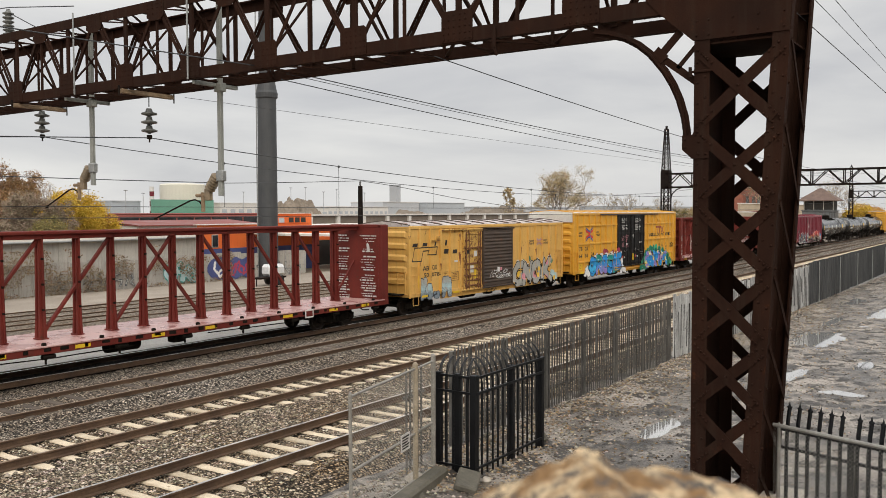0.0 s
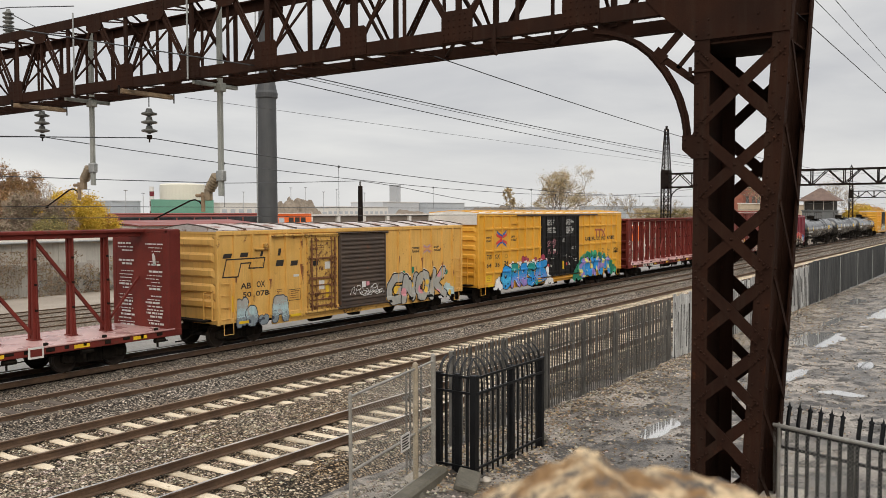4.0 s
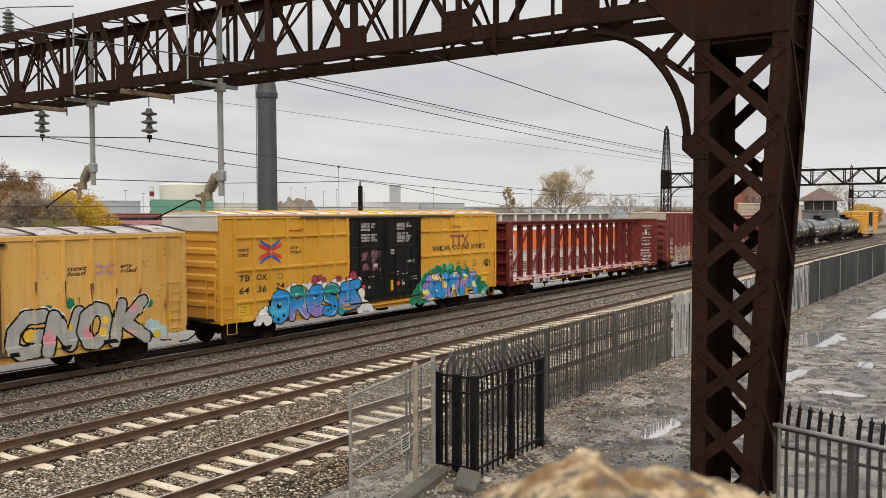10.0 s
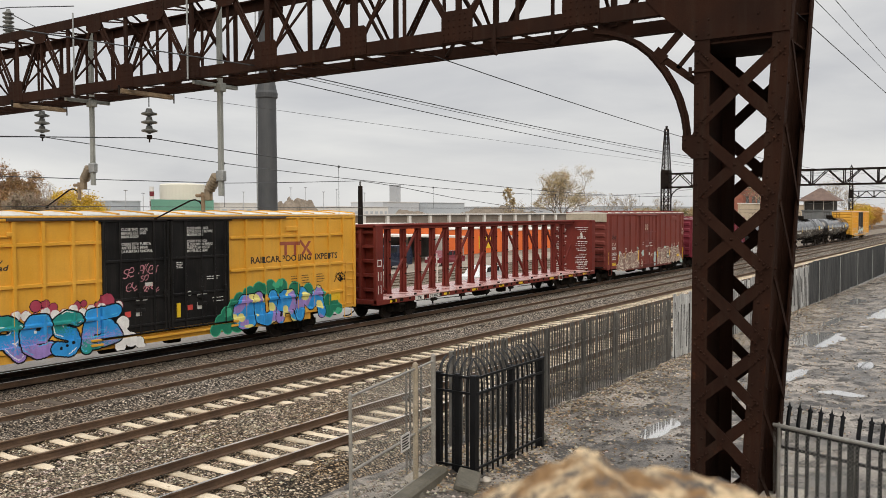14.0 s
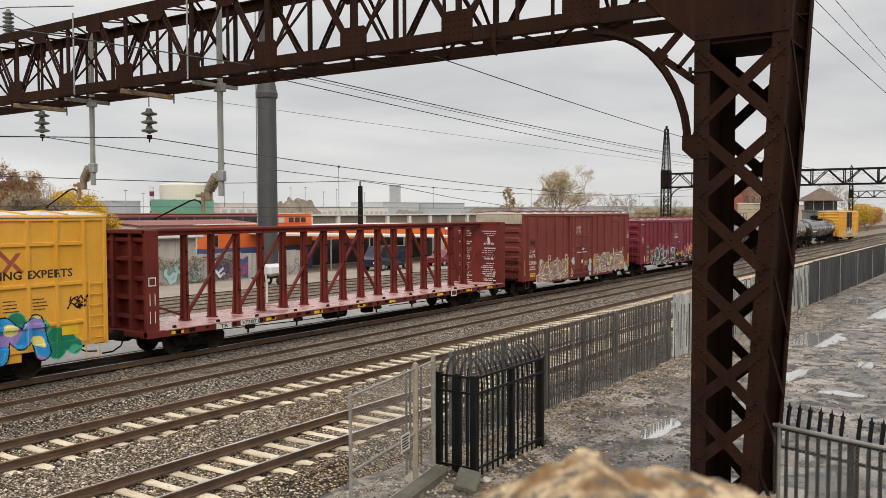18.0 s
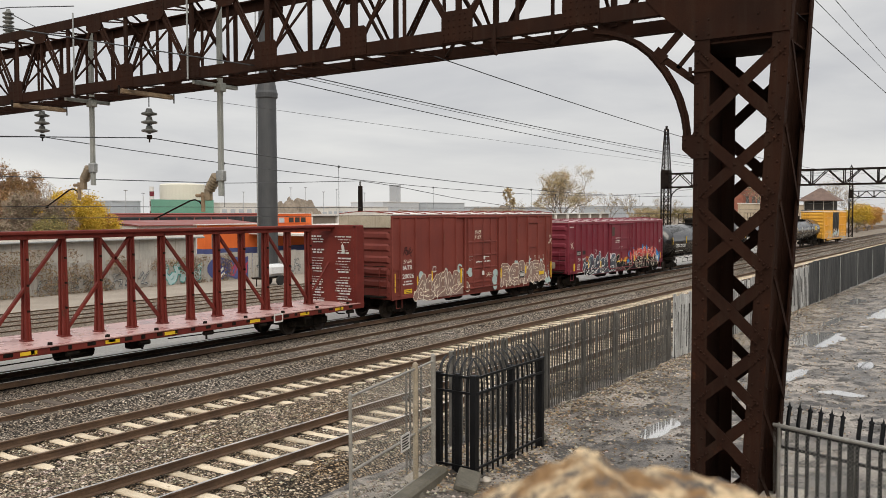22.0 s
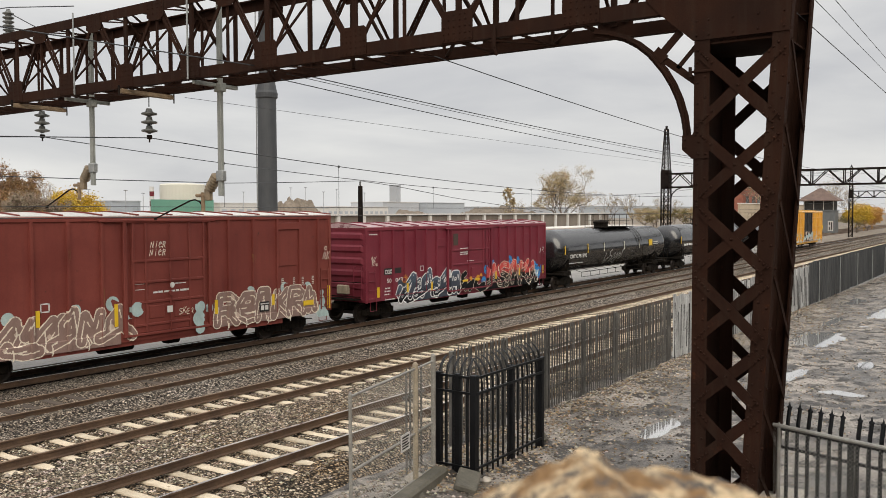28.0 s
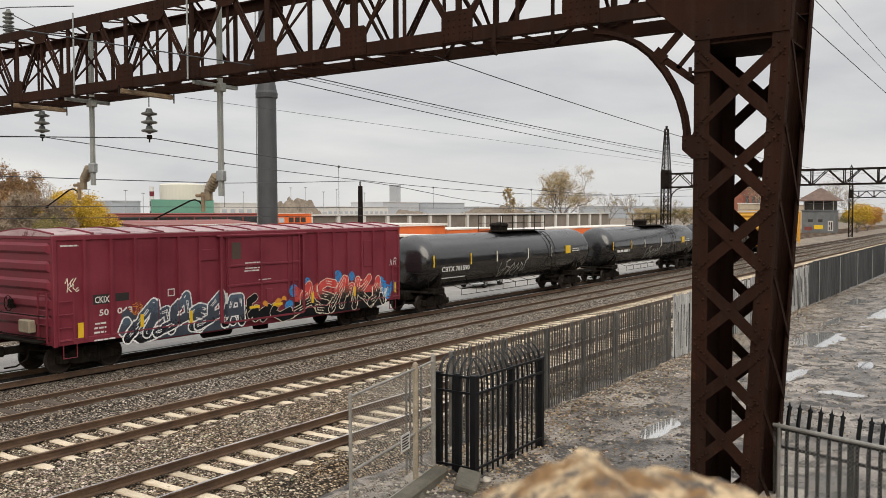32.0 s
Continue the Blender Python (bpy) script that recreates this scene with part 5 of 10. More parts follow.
# Blue-grey lightened in the base colour to paint in distance haze.
M_hazeblue = paint("hazed_blue_grey_wall", (0.40, 0.43, 0.47), (0.46, 0.49, 0.52), 0.05, 0.85, 0.0, 0.0)
M_farwhite = paint("distant_white_wall", (0.62, 0.60, 0.57), (0.70, 0.68, 0.65), 0.05, 0.85, 0.0, 0.0)
M_soil = paint("heaped_soil", (0.17, 0.14, 0.11), (0.26, 0.215, 0.17), 0.08, 0.95, 0.0, 0.6, fine=1.2)

# corrugated fence, sheet by sheet
fence = thing("corrugated_fence", "weathered corrugated metal fence with faded graffiti and dry vines", "fence", at=(0, 50.5, YARD_Z))
CORR = Shape()
pts = []
for k in range(25):
    pts.append((k * 0.05, -0.03 if k % 2 else 0.03))
CORR.v = [(x, y, z) for z in (0.0, 2.15) for x, y in pts]
CORR.f = [(k, k + 1, 26 + k, 25 + k) for k in range(24)]
CORR_MESH = mesh_of("sheet", CORR, M_corr)
frng = random.Random(5)
for i in range(26):
    ob = new("sheet", CORR_MESH)
    ob.parent = fence
    ob.matrix_basis = pose(22.0 + i * 1.21, frng.uniform(-0.04, 0.04), frng.uniform(-0.12, 0.08))
shed = thing("long_shed", "long low grey shed with a pale flat roof", "shed", at=(0, 52.0, YARD_Z))
part("wall", Shape().box(5, 43.0, 0.0, 8, 0, 3.45), M_shed, shed)
part("roof", Shape().add([(4.5, -0.4, 3.45), (43.4, -0.4, 3.45), (43.4, 8.4, 3.75), (4.5, 8.4, 3.75), (4.5, -0.4, 3.62), (43.4, -0.4, 3.62), (43.4, 8.4, 3.92), (4.5, 8.4, 3.92)],
                         [(0, 3, 2, 1), (4, 5, 6, 7), (0, 1, 5, 4), (1, 2, 6, 5), (2, 3, 7, 6), (3, 0, 4, 7)]), M_pale, shed)
part("gutter", Shape().rod((4.5, -0.48, 3.42), (43.4, -0.48, 3.42), 0.07, 8), M_galv, shed)
for k in range(12):
    part("pilaster", Shape().box(7 + k * 3.1, 7.2 + k * 3.1, -0.06, 0.01, 0, 3.4), M_shed, shed)

hall = thing("orange_warehouse", "bright orange warehouse with a blue band and loading canopy", "warehouse", at=(0, 56.0, YARD_Z))
part("wall", Shape().box(47.2, 60.1, 0, 0.9, 2.25, 4.24).box(55.3, 60.1, 0.02, 0.88, 4.24, 5.18), M_orange, hall, "bright orange painted wall")
part("blue_band", Shape().box(47.15, 60.1, -0.05, 0.9, 0.0, 2.25), M_blue, hall)
part("wall", Shape().box(60.15, 85, 1.5, 12, 2.55, 3.68), M_orange, hall, "bright orange painted wall")
part("lower_wall", Shape().box(60.15, 85, 1.6, 12, 0, 2.55), M_shed, hall, "grey roller-door wall")
part("roof", Shape().box(47.0, 55.2, -0.2, 1.1, 4.24, 4.31).box(55.2, 60.2, -0.1, 1.0, 5.18, 5.24).box(60.25, 85.1, 1.2, 12.2, 3.68, 3.95).box(85.15, 98.1, 1.3, 8.1, 3.1, 3.25).box(98.15, 150, 1.3, 8.1, 2.7, 2.85), M_pale, hall)
part("canopy", Shape().add([(52.0, -4.5, 3.30), (82, -4.5, 2.35), (82, 1.45, 2.52), (52.0, -0.1, 3.4), (52.0, -4.5, 3.48), (82, -4.5, 2.53), (82, 1.45, 2.7), (52.0, -0.1, 3.58)],
                           [(0, 3, 2, 1), (4, 5, 6, 7), (0, 1, 5, 4), (1, 2, 6, 5), (2, 3, 7, 6), (3, 0, 4, 7)]), M_pale, hall, "pale sloping canopy")
for x in (58, 63.5, 69, 74.5, 80):
    part("canopy_post", Shape().rod((x, -4.3, 0), (x, -4.3, 3.25 - (x - 52) * 0.031), 0.07, 6), M_galv, hall)
    # Flat dark plate: the shade inside the bay is painted, nothing is open.
    part("dark_bay", Shape().box(x - 2.3, x + 2.3, 1.54, 1.6, 0.1, 2.5), M_dark, hall, "dark panel painted as the shade inside a loading bay")
for x in (47.95,):
    w = part("window", Shape().cbox(x, x + 0.7, -0.06, 0.02, 2.35, 3.45, 0.02), M_galv, hall)
    part("pane", Shape().box(x + 0.08, x + 0.62, -0.075, -0.065, 2.43, 3.37), M_glass, w)
    w = part("window", Shape().cbox(x + 5.6, x + 6.7, -0.06, 0.02, 2.5, 3.1, 0.02), M_farwhite, hall)
for k in range(3):
    x = 99 + k * 14
    w = part("roller_door", Shape().box(x, x + 2.6, 1.34, 1.39, 0.05, 2.1), (M_farwhite, M_galv, M_shed)[k % 3], hall)
part("front_wall", Shape().box(85.05, 98.05, 1.40, 8, 0, 3.1), M_orange, hall, "tall bright orange wall")
part("front_wall", Shape().box(98.1, 150, 1.40, 8, 0, 2.7), M_orange, hall, "low bright orange wall")
part("yellow_panel", Shape().box(92.5, 96.5, 1.34, 1.39, 0.6, 2.2), M_refl, hall, "yellow painted panel")
sgn = part("sign_board", Shape().box(55.5, 59.6, -0.14, -0.04, 4.3, 4.9), M_orange, hall)
for k, (a, b) in enumerate(((0.0, 0.7), (1.3, 1.9), (2.1, 2.7), (2.9, 3.5))):
    part("sign_bar", Shape().box(55.6 + a, 55.6 + b, -0.17, -0.145, 4.36, 4.82), (M_hazeblue, M_black, M_black, M_black)[k], sgn)

# long maroon coaches and the white wall behind
for k in range(1):
    t = thing("stabled_coach", "maroon railway coach standing in the far yard", "railway coach", "stabled coaches", (55.1, 80, YARD_Z))
    part("body", Shape().cbox(0, 23.5, 0, 2.9, 1.1, 5.02, 0.12), M_redtrain, t)
    part("roof", Shape().cbox(0, 23.5, 0.1, 2.8, 5.02, 5.24, 0.1), M_redtrain, t)
    for j in range(9):
        part("window", Shape().box(1.0 + j * 2.5, 3.3 + j * 2.5, -0.02, 0.0, 3.98, 4.72), M_glass, t)
    part("underframe", Shape().box(0.5, 23, 0.3, 2.6, 0.0, 1.1), M_under, t)
M_parapanel = paint("grey_brown_panel", (0.17, 0.145, 0.12), (0.26, 0.225, 0.19), 0.3, 0.85, 0.0, 0.1, streak=0.3)
t = thing("parapet_wall", "long white concrete parapet with dark panels behind the yard", "wall", at=(0, 88, YARD_Z))
part("cap", Shape().box(93.5, 205, -0.5, 0.8, 4.78, 5.02), M_farwhite, t)
for k in range(18):
    x = 93.6 + k * 6.2
    part("pier", Shape().box(x, x + 0.7, -0.4, 0.6, 0, 4.77), M_farwhite, t)
    part("panel", Shape().box(x + 0.72, x + 6.18, 0.0, 0.3, 0, 4.77), M_parapanel, t)
t = thing("red_roofed_shed", "low shed with a faded red roof in the far yard", "shed", at=(52.2, 71.5, YARD_Z))
part("wall", Shape().box(0, 16, 0.1, 5, 0, 3.95), M_farwhite, t)
part("roof", Shape().add([(-0.2, -0.3, 3.95), (16.2, -0.3, 3.95), (16.2, 5.2, 4.4), (-0.2, 5.2, 4.4), (-0.2, -0.3, 4.05), (16.2, -0.3, 4.05), (16.2, 5.2, 4.5), (-0.2, 5.2, 4.5)],
                         [(0, 3, 2, 1), (4, 5, 6, 7), (0, 1, 5, 4), (1, 2, 6, 5), (2, 3, 7, 6), (3, 0, 4, 7)]), M_redtrain, t, "faded red roof")

# ---- parked vehicles and clutter by the warehouse ----
M_van = paint("dark_blue_van_paint", (0.018, 0.026, 0.048), (0.028, 0.036, 0.062), 1.0, 0.3, 0.2, 0.0)
M_carwhite = paint("white_car_paint", (0.66, 0.67, 0.68), (0.74, 0.75, 0.75), 1.0, 0.3, 0.0, 0.0)
M_carred = paint("dark_red_car_paint", (0.16, 0.02, 0.03), (0.2, 0.03, 0.04), 1.0, 0.3, 0.1, 0.0)
M_tyre = paint("tyre_rubber", (0.02, 0.02, 0.02), (0.035, 0.035, 0.035), 5.0, 0.9, 0.0, 0.2)


def vehicle(name, label, cat, at, turn, side, width, mat, wheels, wr, glass):
    t = thing(name, label, cat, at=at, turn=turn)
    h = width / 2
    s = Shape()
    n = len(side)
    p = []
    for y, k in ((-h, 0.0), (-h * 0.86, 1.0), (h * 0.86, 1.0), (h, 0.0)):
        inset = 0.0
        for x, z in side:
            p.append((x, y if z < glass[0] else y * 0.9, z))
    f = []
    for r in range(3):
        f += [(r * n + k, r * n + (k + 1) % n, (r + 1) * n + (k + 1) % n, (r + 1) * n + k) for k in range(n)]
    f += [tuple(range(n)), tuple(range(3 * n, 4 * n))[::-1]]
    s.add(p, f)
    part("body", s, mat, t)
    for x0, x1 in glass[2]:
        for e in (-1, 1):
            part("window", Shape().add([(x0, e * h * 0.905, glass[0] + 0.08), (x1, e * h * 0.905, glass[0] + 0.08), (x1 - 0.12, e * h * 0.905, glass[1]), (x0 + 0.12, e * h * 0.905, glass[1])], [(0, 1, 2, 3)]), M_glass, t)
    for x in wheels:
        for e in (-1, 1):
            w = part("wheel", Shape().rod((x, e * (h - 0.2), wr), (x, e * (h + 0.02), wr), wr, 14), M_tyre, t)
            part("rim", Shape().rod((x, e * (h + 0.02), wr), (x, e * (h + 0.03), wr), wr * 0.6, 12), M_galv, w)
    for x, nm, mm in ((side[0][0] - 0.01, "headlight", M_farwhite), (side[1][0], "tail_light", M_carred)):
        for e in (-0.75, 0.75):
            part(nm, Shape().cbox(x - 0.03, x + 0.03, e * h - 0.12, e * h + 0.12, 0.62, 0.82, 0.02), mm, t)
    return t


van_side = [(0, 0.35), (5.3, 0.35), (5.35, 1.2), (5.2, 2.1), (1.2, 2.15), (0.55, 1.25), (0.05, 1.0)]
vehicle("parked_van", "dark blue van parked by the warehouse", "van", (58.2, 47.6, -0.34), 0, van_side, 1.95, M_van, (0.95, 4.3), 0.34, (1.25, 2.0, ((0.85, 1.7), (1.8, 3.2), (3.3, 4.9))))
car_side = [(0, 0.3), (4.4, 0.3), (4.45, 0.85), (3.9, 0.95), (3.3, 1.42), (1.7, 1.44), (0.95, 0.95), (0.05, 0.8)]
vehicle("parked_car", "white car parked beside the yard tracks", "car", (49.2, 31.3, -0.40), 8, car_side, 1.75, M_carwhite, (0.8, 3.6), 0.3, (0.95, 1.36, ((1.25, 2.35), (2.45, 3.5))))
vehicle("parked_car", "dark red car parked on the concrete roadway", "car", (66.5, 46.5, -0.34), 0, car_side, 1.75, M_carred, (0.8, 3.6), 0.3, (0.95, 1.36, ((1.25, 2.35), (2.45, 3.5))))
t = thing("water_trailer", "small white tank on a two-wheeled trailer", "trailer", at=(42.6, 44.2, -0.34))
part("tank", Shape().cbox(0, 1.6, -0.5, 0.5, 0.65, 1.5, 0.2), M_carwhite, t)
part("chassis", Shape().box(-0.9, 1.7, -0.4, 0.4, 0.5, 0.62).rod((-0.8, 0, 0), (-0.8, 0, 0.55), 0.04, 6), M_iron, t)
for e in (-1, 1):
    part("wheel", Shape().rod((0.9, e * 0.5, 0.33), (0.9, e * 0.68, 0.33), 0.33, 14), M_tyre, t)

# ---- the skyline ----
def block(name, label, cat, x0, x1, y, depth, z1, mat, roof=None, windows=0, rows=1, group="far buildings"):
    t = thing(name, label, cat, group, (x0, y, YARD_Z))
    part("wall", Shape().box(0, x1 - x0, 0, depth, 0, z1 - YARD_Z), mat, t)
    part("roof", Shape().box(-0.3, x1 - x0 + 0.3, -0.3, depth + 0.3, z1 - YARD_Z, z1 - YARD_Z + 0.4), roof or mat, t)
    for r in range(rows):
        for k in range(windows):
            w = (x1 - x0) / windows
            z = (z1 - YARD_Z) * (r + 0.55) / (rows + 0.3)
            part("window", Shape().box(w * (k + 0.25), w * (k + 0.8), -0.08, -0.02, z, z + (z1 - YARD_Z) * 0.3 / rows), M_hazeblue, t)
    return t


block("far_building", "distant blue-grey office block on the skyline", "building", 206.5, 220, 300, 20, 9.4, M_hazeblue, M_far, 7, 2)
block("far_building", "distant pale warehouse on the skyline", "building", 336, 388, 302, 28, 7.6, M_farwhite, M_farwhite, 12, 1)
block("far_building", "distant pale grey hall on the skyline", "building", 388, 424, 306, 24, 10.6, M_far, M_farwhite, 0)
block("far_building", "distant blue-glazed hall on the skyline", "building", 424.5, 466, 300, 30, 10.4, M_hazeblue, M_far, 14, 2)
block("far_building", "distant slim tower block", "tower block", 642, 649, 490, 8, 30.4, M_far, M_far, 3, 6)
block("far_building", "distant white shed near the tank", "building", 262, 292, 300, 20, 9.0, M_farwhite, M_farwhite, 6, 1)
block("far_building", "distant low white hall", "building", 500, 640, 310, 30, 8.2, M_far, M_far, 10, 1)
block("far_building", "distant long grey hall behind the trees", "building", 640, 1000, 260, 40, 9.0, M_hazeblue, M_far, 20, 1)
block("far_building", "distant low white warehouse row", "building", 296, 330, 296, 30, 7.2, M_farwhite, M_far, 6, 1)
block("far_building", "distant grey block at the edge of the yard", "building", 176, 200, 310, 20, 8.8, M_far, M_far, 5, 1)
t = thing("storage_tank", "large cream storage tank behind a green wall", "storage tank", at=(246.3, 306, YARD_Z))
part("shell", Shape().lathe([(9.7, 0), (9.7, 17.4), (9.1, 17.9), (0.1, 18.4)], 40), M_cream, t, smooth=False)
part("base_wall", Shape().box(-26.6, 5.2, -14, -13, 0, 10.75), M_mint, t, "green wall round the tank")
t = thing("striped_stack", "red and white banded chimney on the skyline", "chimney", at=(227.9, 303, YARD_Z))
for k in range(6):
    part("band", Shape().lathe([(0.95, 4 + k * 2.05), (0.95, 6.05 + k * 2.05)], 14), (M_carred, M_farwhite)[k % 2], t)
part("shaft", Shape().lathe([(1.6, 0), (1.5, 4)], 14), M_farwhite, t)
for i, (px, z) in enumerate(((297, 17), (307, 17.5), (320, 15.5), (330, 17), (352, 15.5), (267, 14.5), (206, 14.0), (214, 13.0), (190, 14.0), (182, 13.0))):
    t = thing("light_mast", "slim distant light mast", "lamp post", "light masts", (px, 290, YARD_Z))
    part("mast", Shape().rod((0, 0, 0), (0, 0, z), 0.16, 6), M_far, t)
    part("lamp_head", Shape().cbox(-0.8, 0.8, -0.3, 0.3, z - 0.1, z + 0.3, 0.1), M_far, t)


def mound(label, x, y, rx, ry, h, seed):
    nx, ny = 44, 22
    s = grid_sheet([x + rx * (2 * i / nx - 1) for i in range(nx + 1)], [y + ry * (2 * j / ny - 1) for j in range(ny + 1)],
                   lambda a, b: YARD_Z - 0.3 + h * max(0.0, 1 - ((a - x) / rx) ** 2 - ((b - y) / ry) ** 2) ** 0.55 * (0.8 + 0.35 * noise.noise((a * 5 / rx + seed, b * 2 / ry, seed)) + 0.1 * noise.noise((a * 17 / rx, b * 7 / ry, seed))))
    tagged(part("soil_mound", s, M_soil), label, "soil heap", "soil heaps")


mound("brown heap of soil beyond the yard", 207, 200, 12.5, 8, 11.8, 1)
mound("low brown soil bank beyond the yard", 255, 150, 36, 8, 8.2, 3)
mound("grey-brown soil bank near the parapet", 203, 152, 26, 7, 6.4, 6)


# ---- trees ----
def leaf_mat(name, dark, mid, light):
    m = island_stone(name, dark, light, 0.8, mid)
    return m


L_brown = leaf_mat("brown_autumn_leaves", (0.22, 0.13, 0.06), (0.44, 0.25, 0.11), (0.60, 0.38, 0.18))
L_grey = leaf_mat("greyish_twigs", (0.27, 0.20, 0.14), (0.43, 0.33, 0.235), (0.58, 0.47, 0.34))
L_yellow = leaf_mat("yellow_autumn_leaves", (0.60, 0.38, 0.03), (0.90, 0.60, 0.05), (1.0, 0.74, 0.12))
L_pale = leaf_mat("pale_yellow_leaves", (0.46, 0.35, 0.20), (0.70, 0.55, 0.30), (0.85, 0.68, 0.42))
L_olive = leaf_mat("olive_leaves", (0.12, 0.11, 0.04), (0.30, 0.25, 0.09), (0.5, 0.38, 0.12))
L_orange = leaf_mat("orange_autumn_leaves", (0.5, 0.22, 0.05), (0.8, 0.42, 0.1), (0.9, 0.56, 0.18))
M_bark = paint("grey_bark", (0.15, 0.12, 0.095), (0.26, 0.215, 0.175), 3.0, 0.9, 0.0, 0.4)


def tree(label, x, y, h, spread, leaves, count, leaf, seed, bare=0.0, base=0.25, z=YARD_Z, name="tree", wide=0.0, twigs=3, near=0.3):
    rng = random.Random(seed)
    t = thing(name, label, "tree" if name == "tree" else "bush", "trees and bushes", (x, y, z))
    wood, tips = Shape(), []

    def limb(p, d, length, r, depth):
        q = p + d * length
        wood.rod(p, q, r, 5, r * 0.62)
        if depth == 0:
            tips.append((q, length))
            return
        tips.append((p + d * length * 0.7, length * 0.8))
        for _ in range(3 if depth > 1 else 4):
            n = Vector((rng.gauss(0, 0.55) * spread, rng.gauss(0, 0.55) * spread, rng.gauss(0.25, 0.3)))
            limb(q, (d * 0.8 + n).normalized(), length * rng.uniform(0.55, 0.78), r * 0.6, depth - 1)

    trunk = Vector((0, 0, h * base))
    wood.rod((0, 0, -0.3), trunk, h * 0.02, 7, h * 0.016)
    for _ in range(5):
        n = Vector((rng.gauss(0, 0.6) * spread, rng.gauss(0, 0.6) * spread, 0.9)).normalized()
        limb(trunk * rng.uniform(0.6, 1.0), n, h * rng.uniform(0.2, 0.32), h * 0.009, twigs)
    grow = h / max(p[2] for p in wood.v)
    side = wide / max(math.hypot(p[0], p[1]) for p in wood.v) if wide else grow
    wood.v = [(a * side, b * side, c * grow) for a, b, c in wood.v]
    tips = [(Vector((q.x * side, q.y * side, q.z * grow)), ln * min(grow, side)) for q, ln in tips]
    part("trunk", wood, M_bark, t, "grey branching trunk")
    s = Shape()
    for _ in range(count * 4):
        c, ln = tips[rng.randrange(len(tips))]
        p = c + Vector((rng.gauss(0, 1), rng.gauss(0, 1), rng.gauss(0, 0.8))) * ln * near
        if p.z < 0.05:
            p.z = rng.random() * 0.5
        a = Vector((rng.uniform(-1, 1), rng.uniform(-1, 1), rng.uniform(-1, 1))).normalized()
        b = a.cross(Vector((rng.uniform(-1, 1), rng.uniform(-1, 1), rng.uniform(-1, 1)))).normalized()
        k = leaf * 0.5 * rng.uniform(0.6, 1.3)
        n = len(s.v)
        s.v += [tuple(p - a * k), tuple(p + b * k * 0.6), tuple(p + a * k), tuple(p - b * k * 0.6)]
        s.f.append((n, n + 1, n + 2, n + 3))
    me = bpy.data.meshes.new("crown")
    me.from_pydata(s.v, [], s.f)
    me.materials.append(leaves)
    ob = new("crown", me)
    ob.parent = t
    return t


tree("brown-leaved tree behind the shed", 39.6, 71, 9.3, 1.2, L_brown, 8000, 0.15, 2, base=0.2, wide=3.0, twigs=4, near=0.6)
tree("russet-leaved tree behind the shed", 41.6, 74, 8.6, 1.2, L_brown, 7000, 0.15, 3, base=0.15, wide=2.6, twigs=4, near=0.6)
tree("brown-leaved tree at the end of the thicket", 36.2, 72, 9.2, 1.2, L_brown, 7000, 0.15, 9, base=0.2, wide=2.8, twigs=4, near=0.6)
tree("grey twiggy bush behind the shed", 37.0, 65, 6.9, 1.5, L_grey, 9000, 0.12, 4, base=0.06, name="bush", wide=3.0, twigs=4, near=0.6)
tree("grey-mauve leafless thicket behind the shed", 39.4, 66.5, 6.3, 1.5, L_grey, 9000, 0.12, 1, base=0.06, name="bush", wide=2.6, twigs=4, near=0.6)
tree("grey leafless brush beside the yellow bush", 41.0, 67, 5.2, 1.5, L_grey, 7000, 0.11, 10, base=0.06, name="bush", wide=2.2, twigs=4, near=0.6)
tree("olive and grey bush behind the shed", 36.0, 61, 5.0, 1.5, L_olive, 4200, 0.11, 5, base=0.06, name="bush", wide=2.6, near=0.6)
tree("bright yellow autumn bush beside the shed", 41.4, 68, 6.9, 1.4, L_yellow, 9000, 0.15, 6, base=0.1, name="bush", wide=2.6, near=0.75)
tree("bright yellow autumn bush with dense leaves", 43.8, 69, 6.7, 1.4, L_yellow, 9000, 0.15, 7, base=0.1, name="bush", wide=2.3, near=0.75)
tree("low yellow autumn bush at the end of the row", 46.4, 70, 5.9, 1.4, L_yellow, 8000, 0.15, 17, base=0.1, name="bush", wide=2.2, near=0.75)
tree("bare pale tree behind the yellow bush", 48.9, 82, 9.0, 1.1, L_pale, 160, 0.12, 8, base=0.2, wide=2.6, twigs=4)
tree("large thinning tree with pale yellow leaves", 244, 120, 19.6, 1.15, L_pale, 3600, 0.25, 11, base=0.12, wide=12.5, twigs=4, near=0.5)
tree("pale yellow-leaved tree behind the large one", 247, 123, 18.0, 1.3, L_pale, 2200, 0.25, 31, base=0.12, wide=12.5, twigs=4, near=0.5)
tree("bare tree beside the large pale tree", 266, 124, 14.0, 1.2, L_pale, 160, 0.25, 12, base=0.15, wide=7.0, twigs=4)
tree("small yellowing tree on the soil bank", 211, 120, 12.0, 0.8, L_pale, 900, 0.28, 13, base=0.25, wide=2.6, twigs=3)
for k, (x, y, h) in enumerate(((285, 122, 12.5), (312, 124, 12.0), (338, 124, 11.5), (366, 126, 11.5), (222, 126, 9.0))):
    tree("bare winter tree in the distant row", x, y, h, 1.2, L_pale, 160, 0.25, 20 + k, base=0.15, wide=6.5, twigs=4)
for k, (x, y, h) in enumerate(((262, 100, 6.2), (270, 100, 6.5), (278, 102, 6.0), (286, 100, 6.2), (294, 98, 6.6), (302, 98, 6.4), (311, 98, 6.2), (320, 100, 6.6), (330, 96, 6.2), (340, 96, 6.0))):
    tree("low yellow-green bush in the distance", x, y, h, 1.5, L_olive if k % 2 else L_pale, 900, 0.3, 40 + k, base=0.1, name="bush")
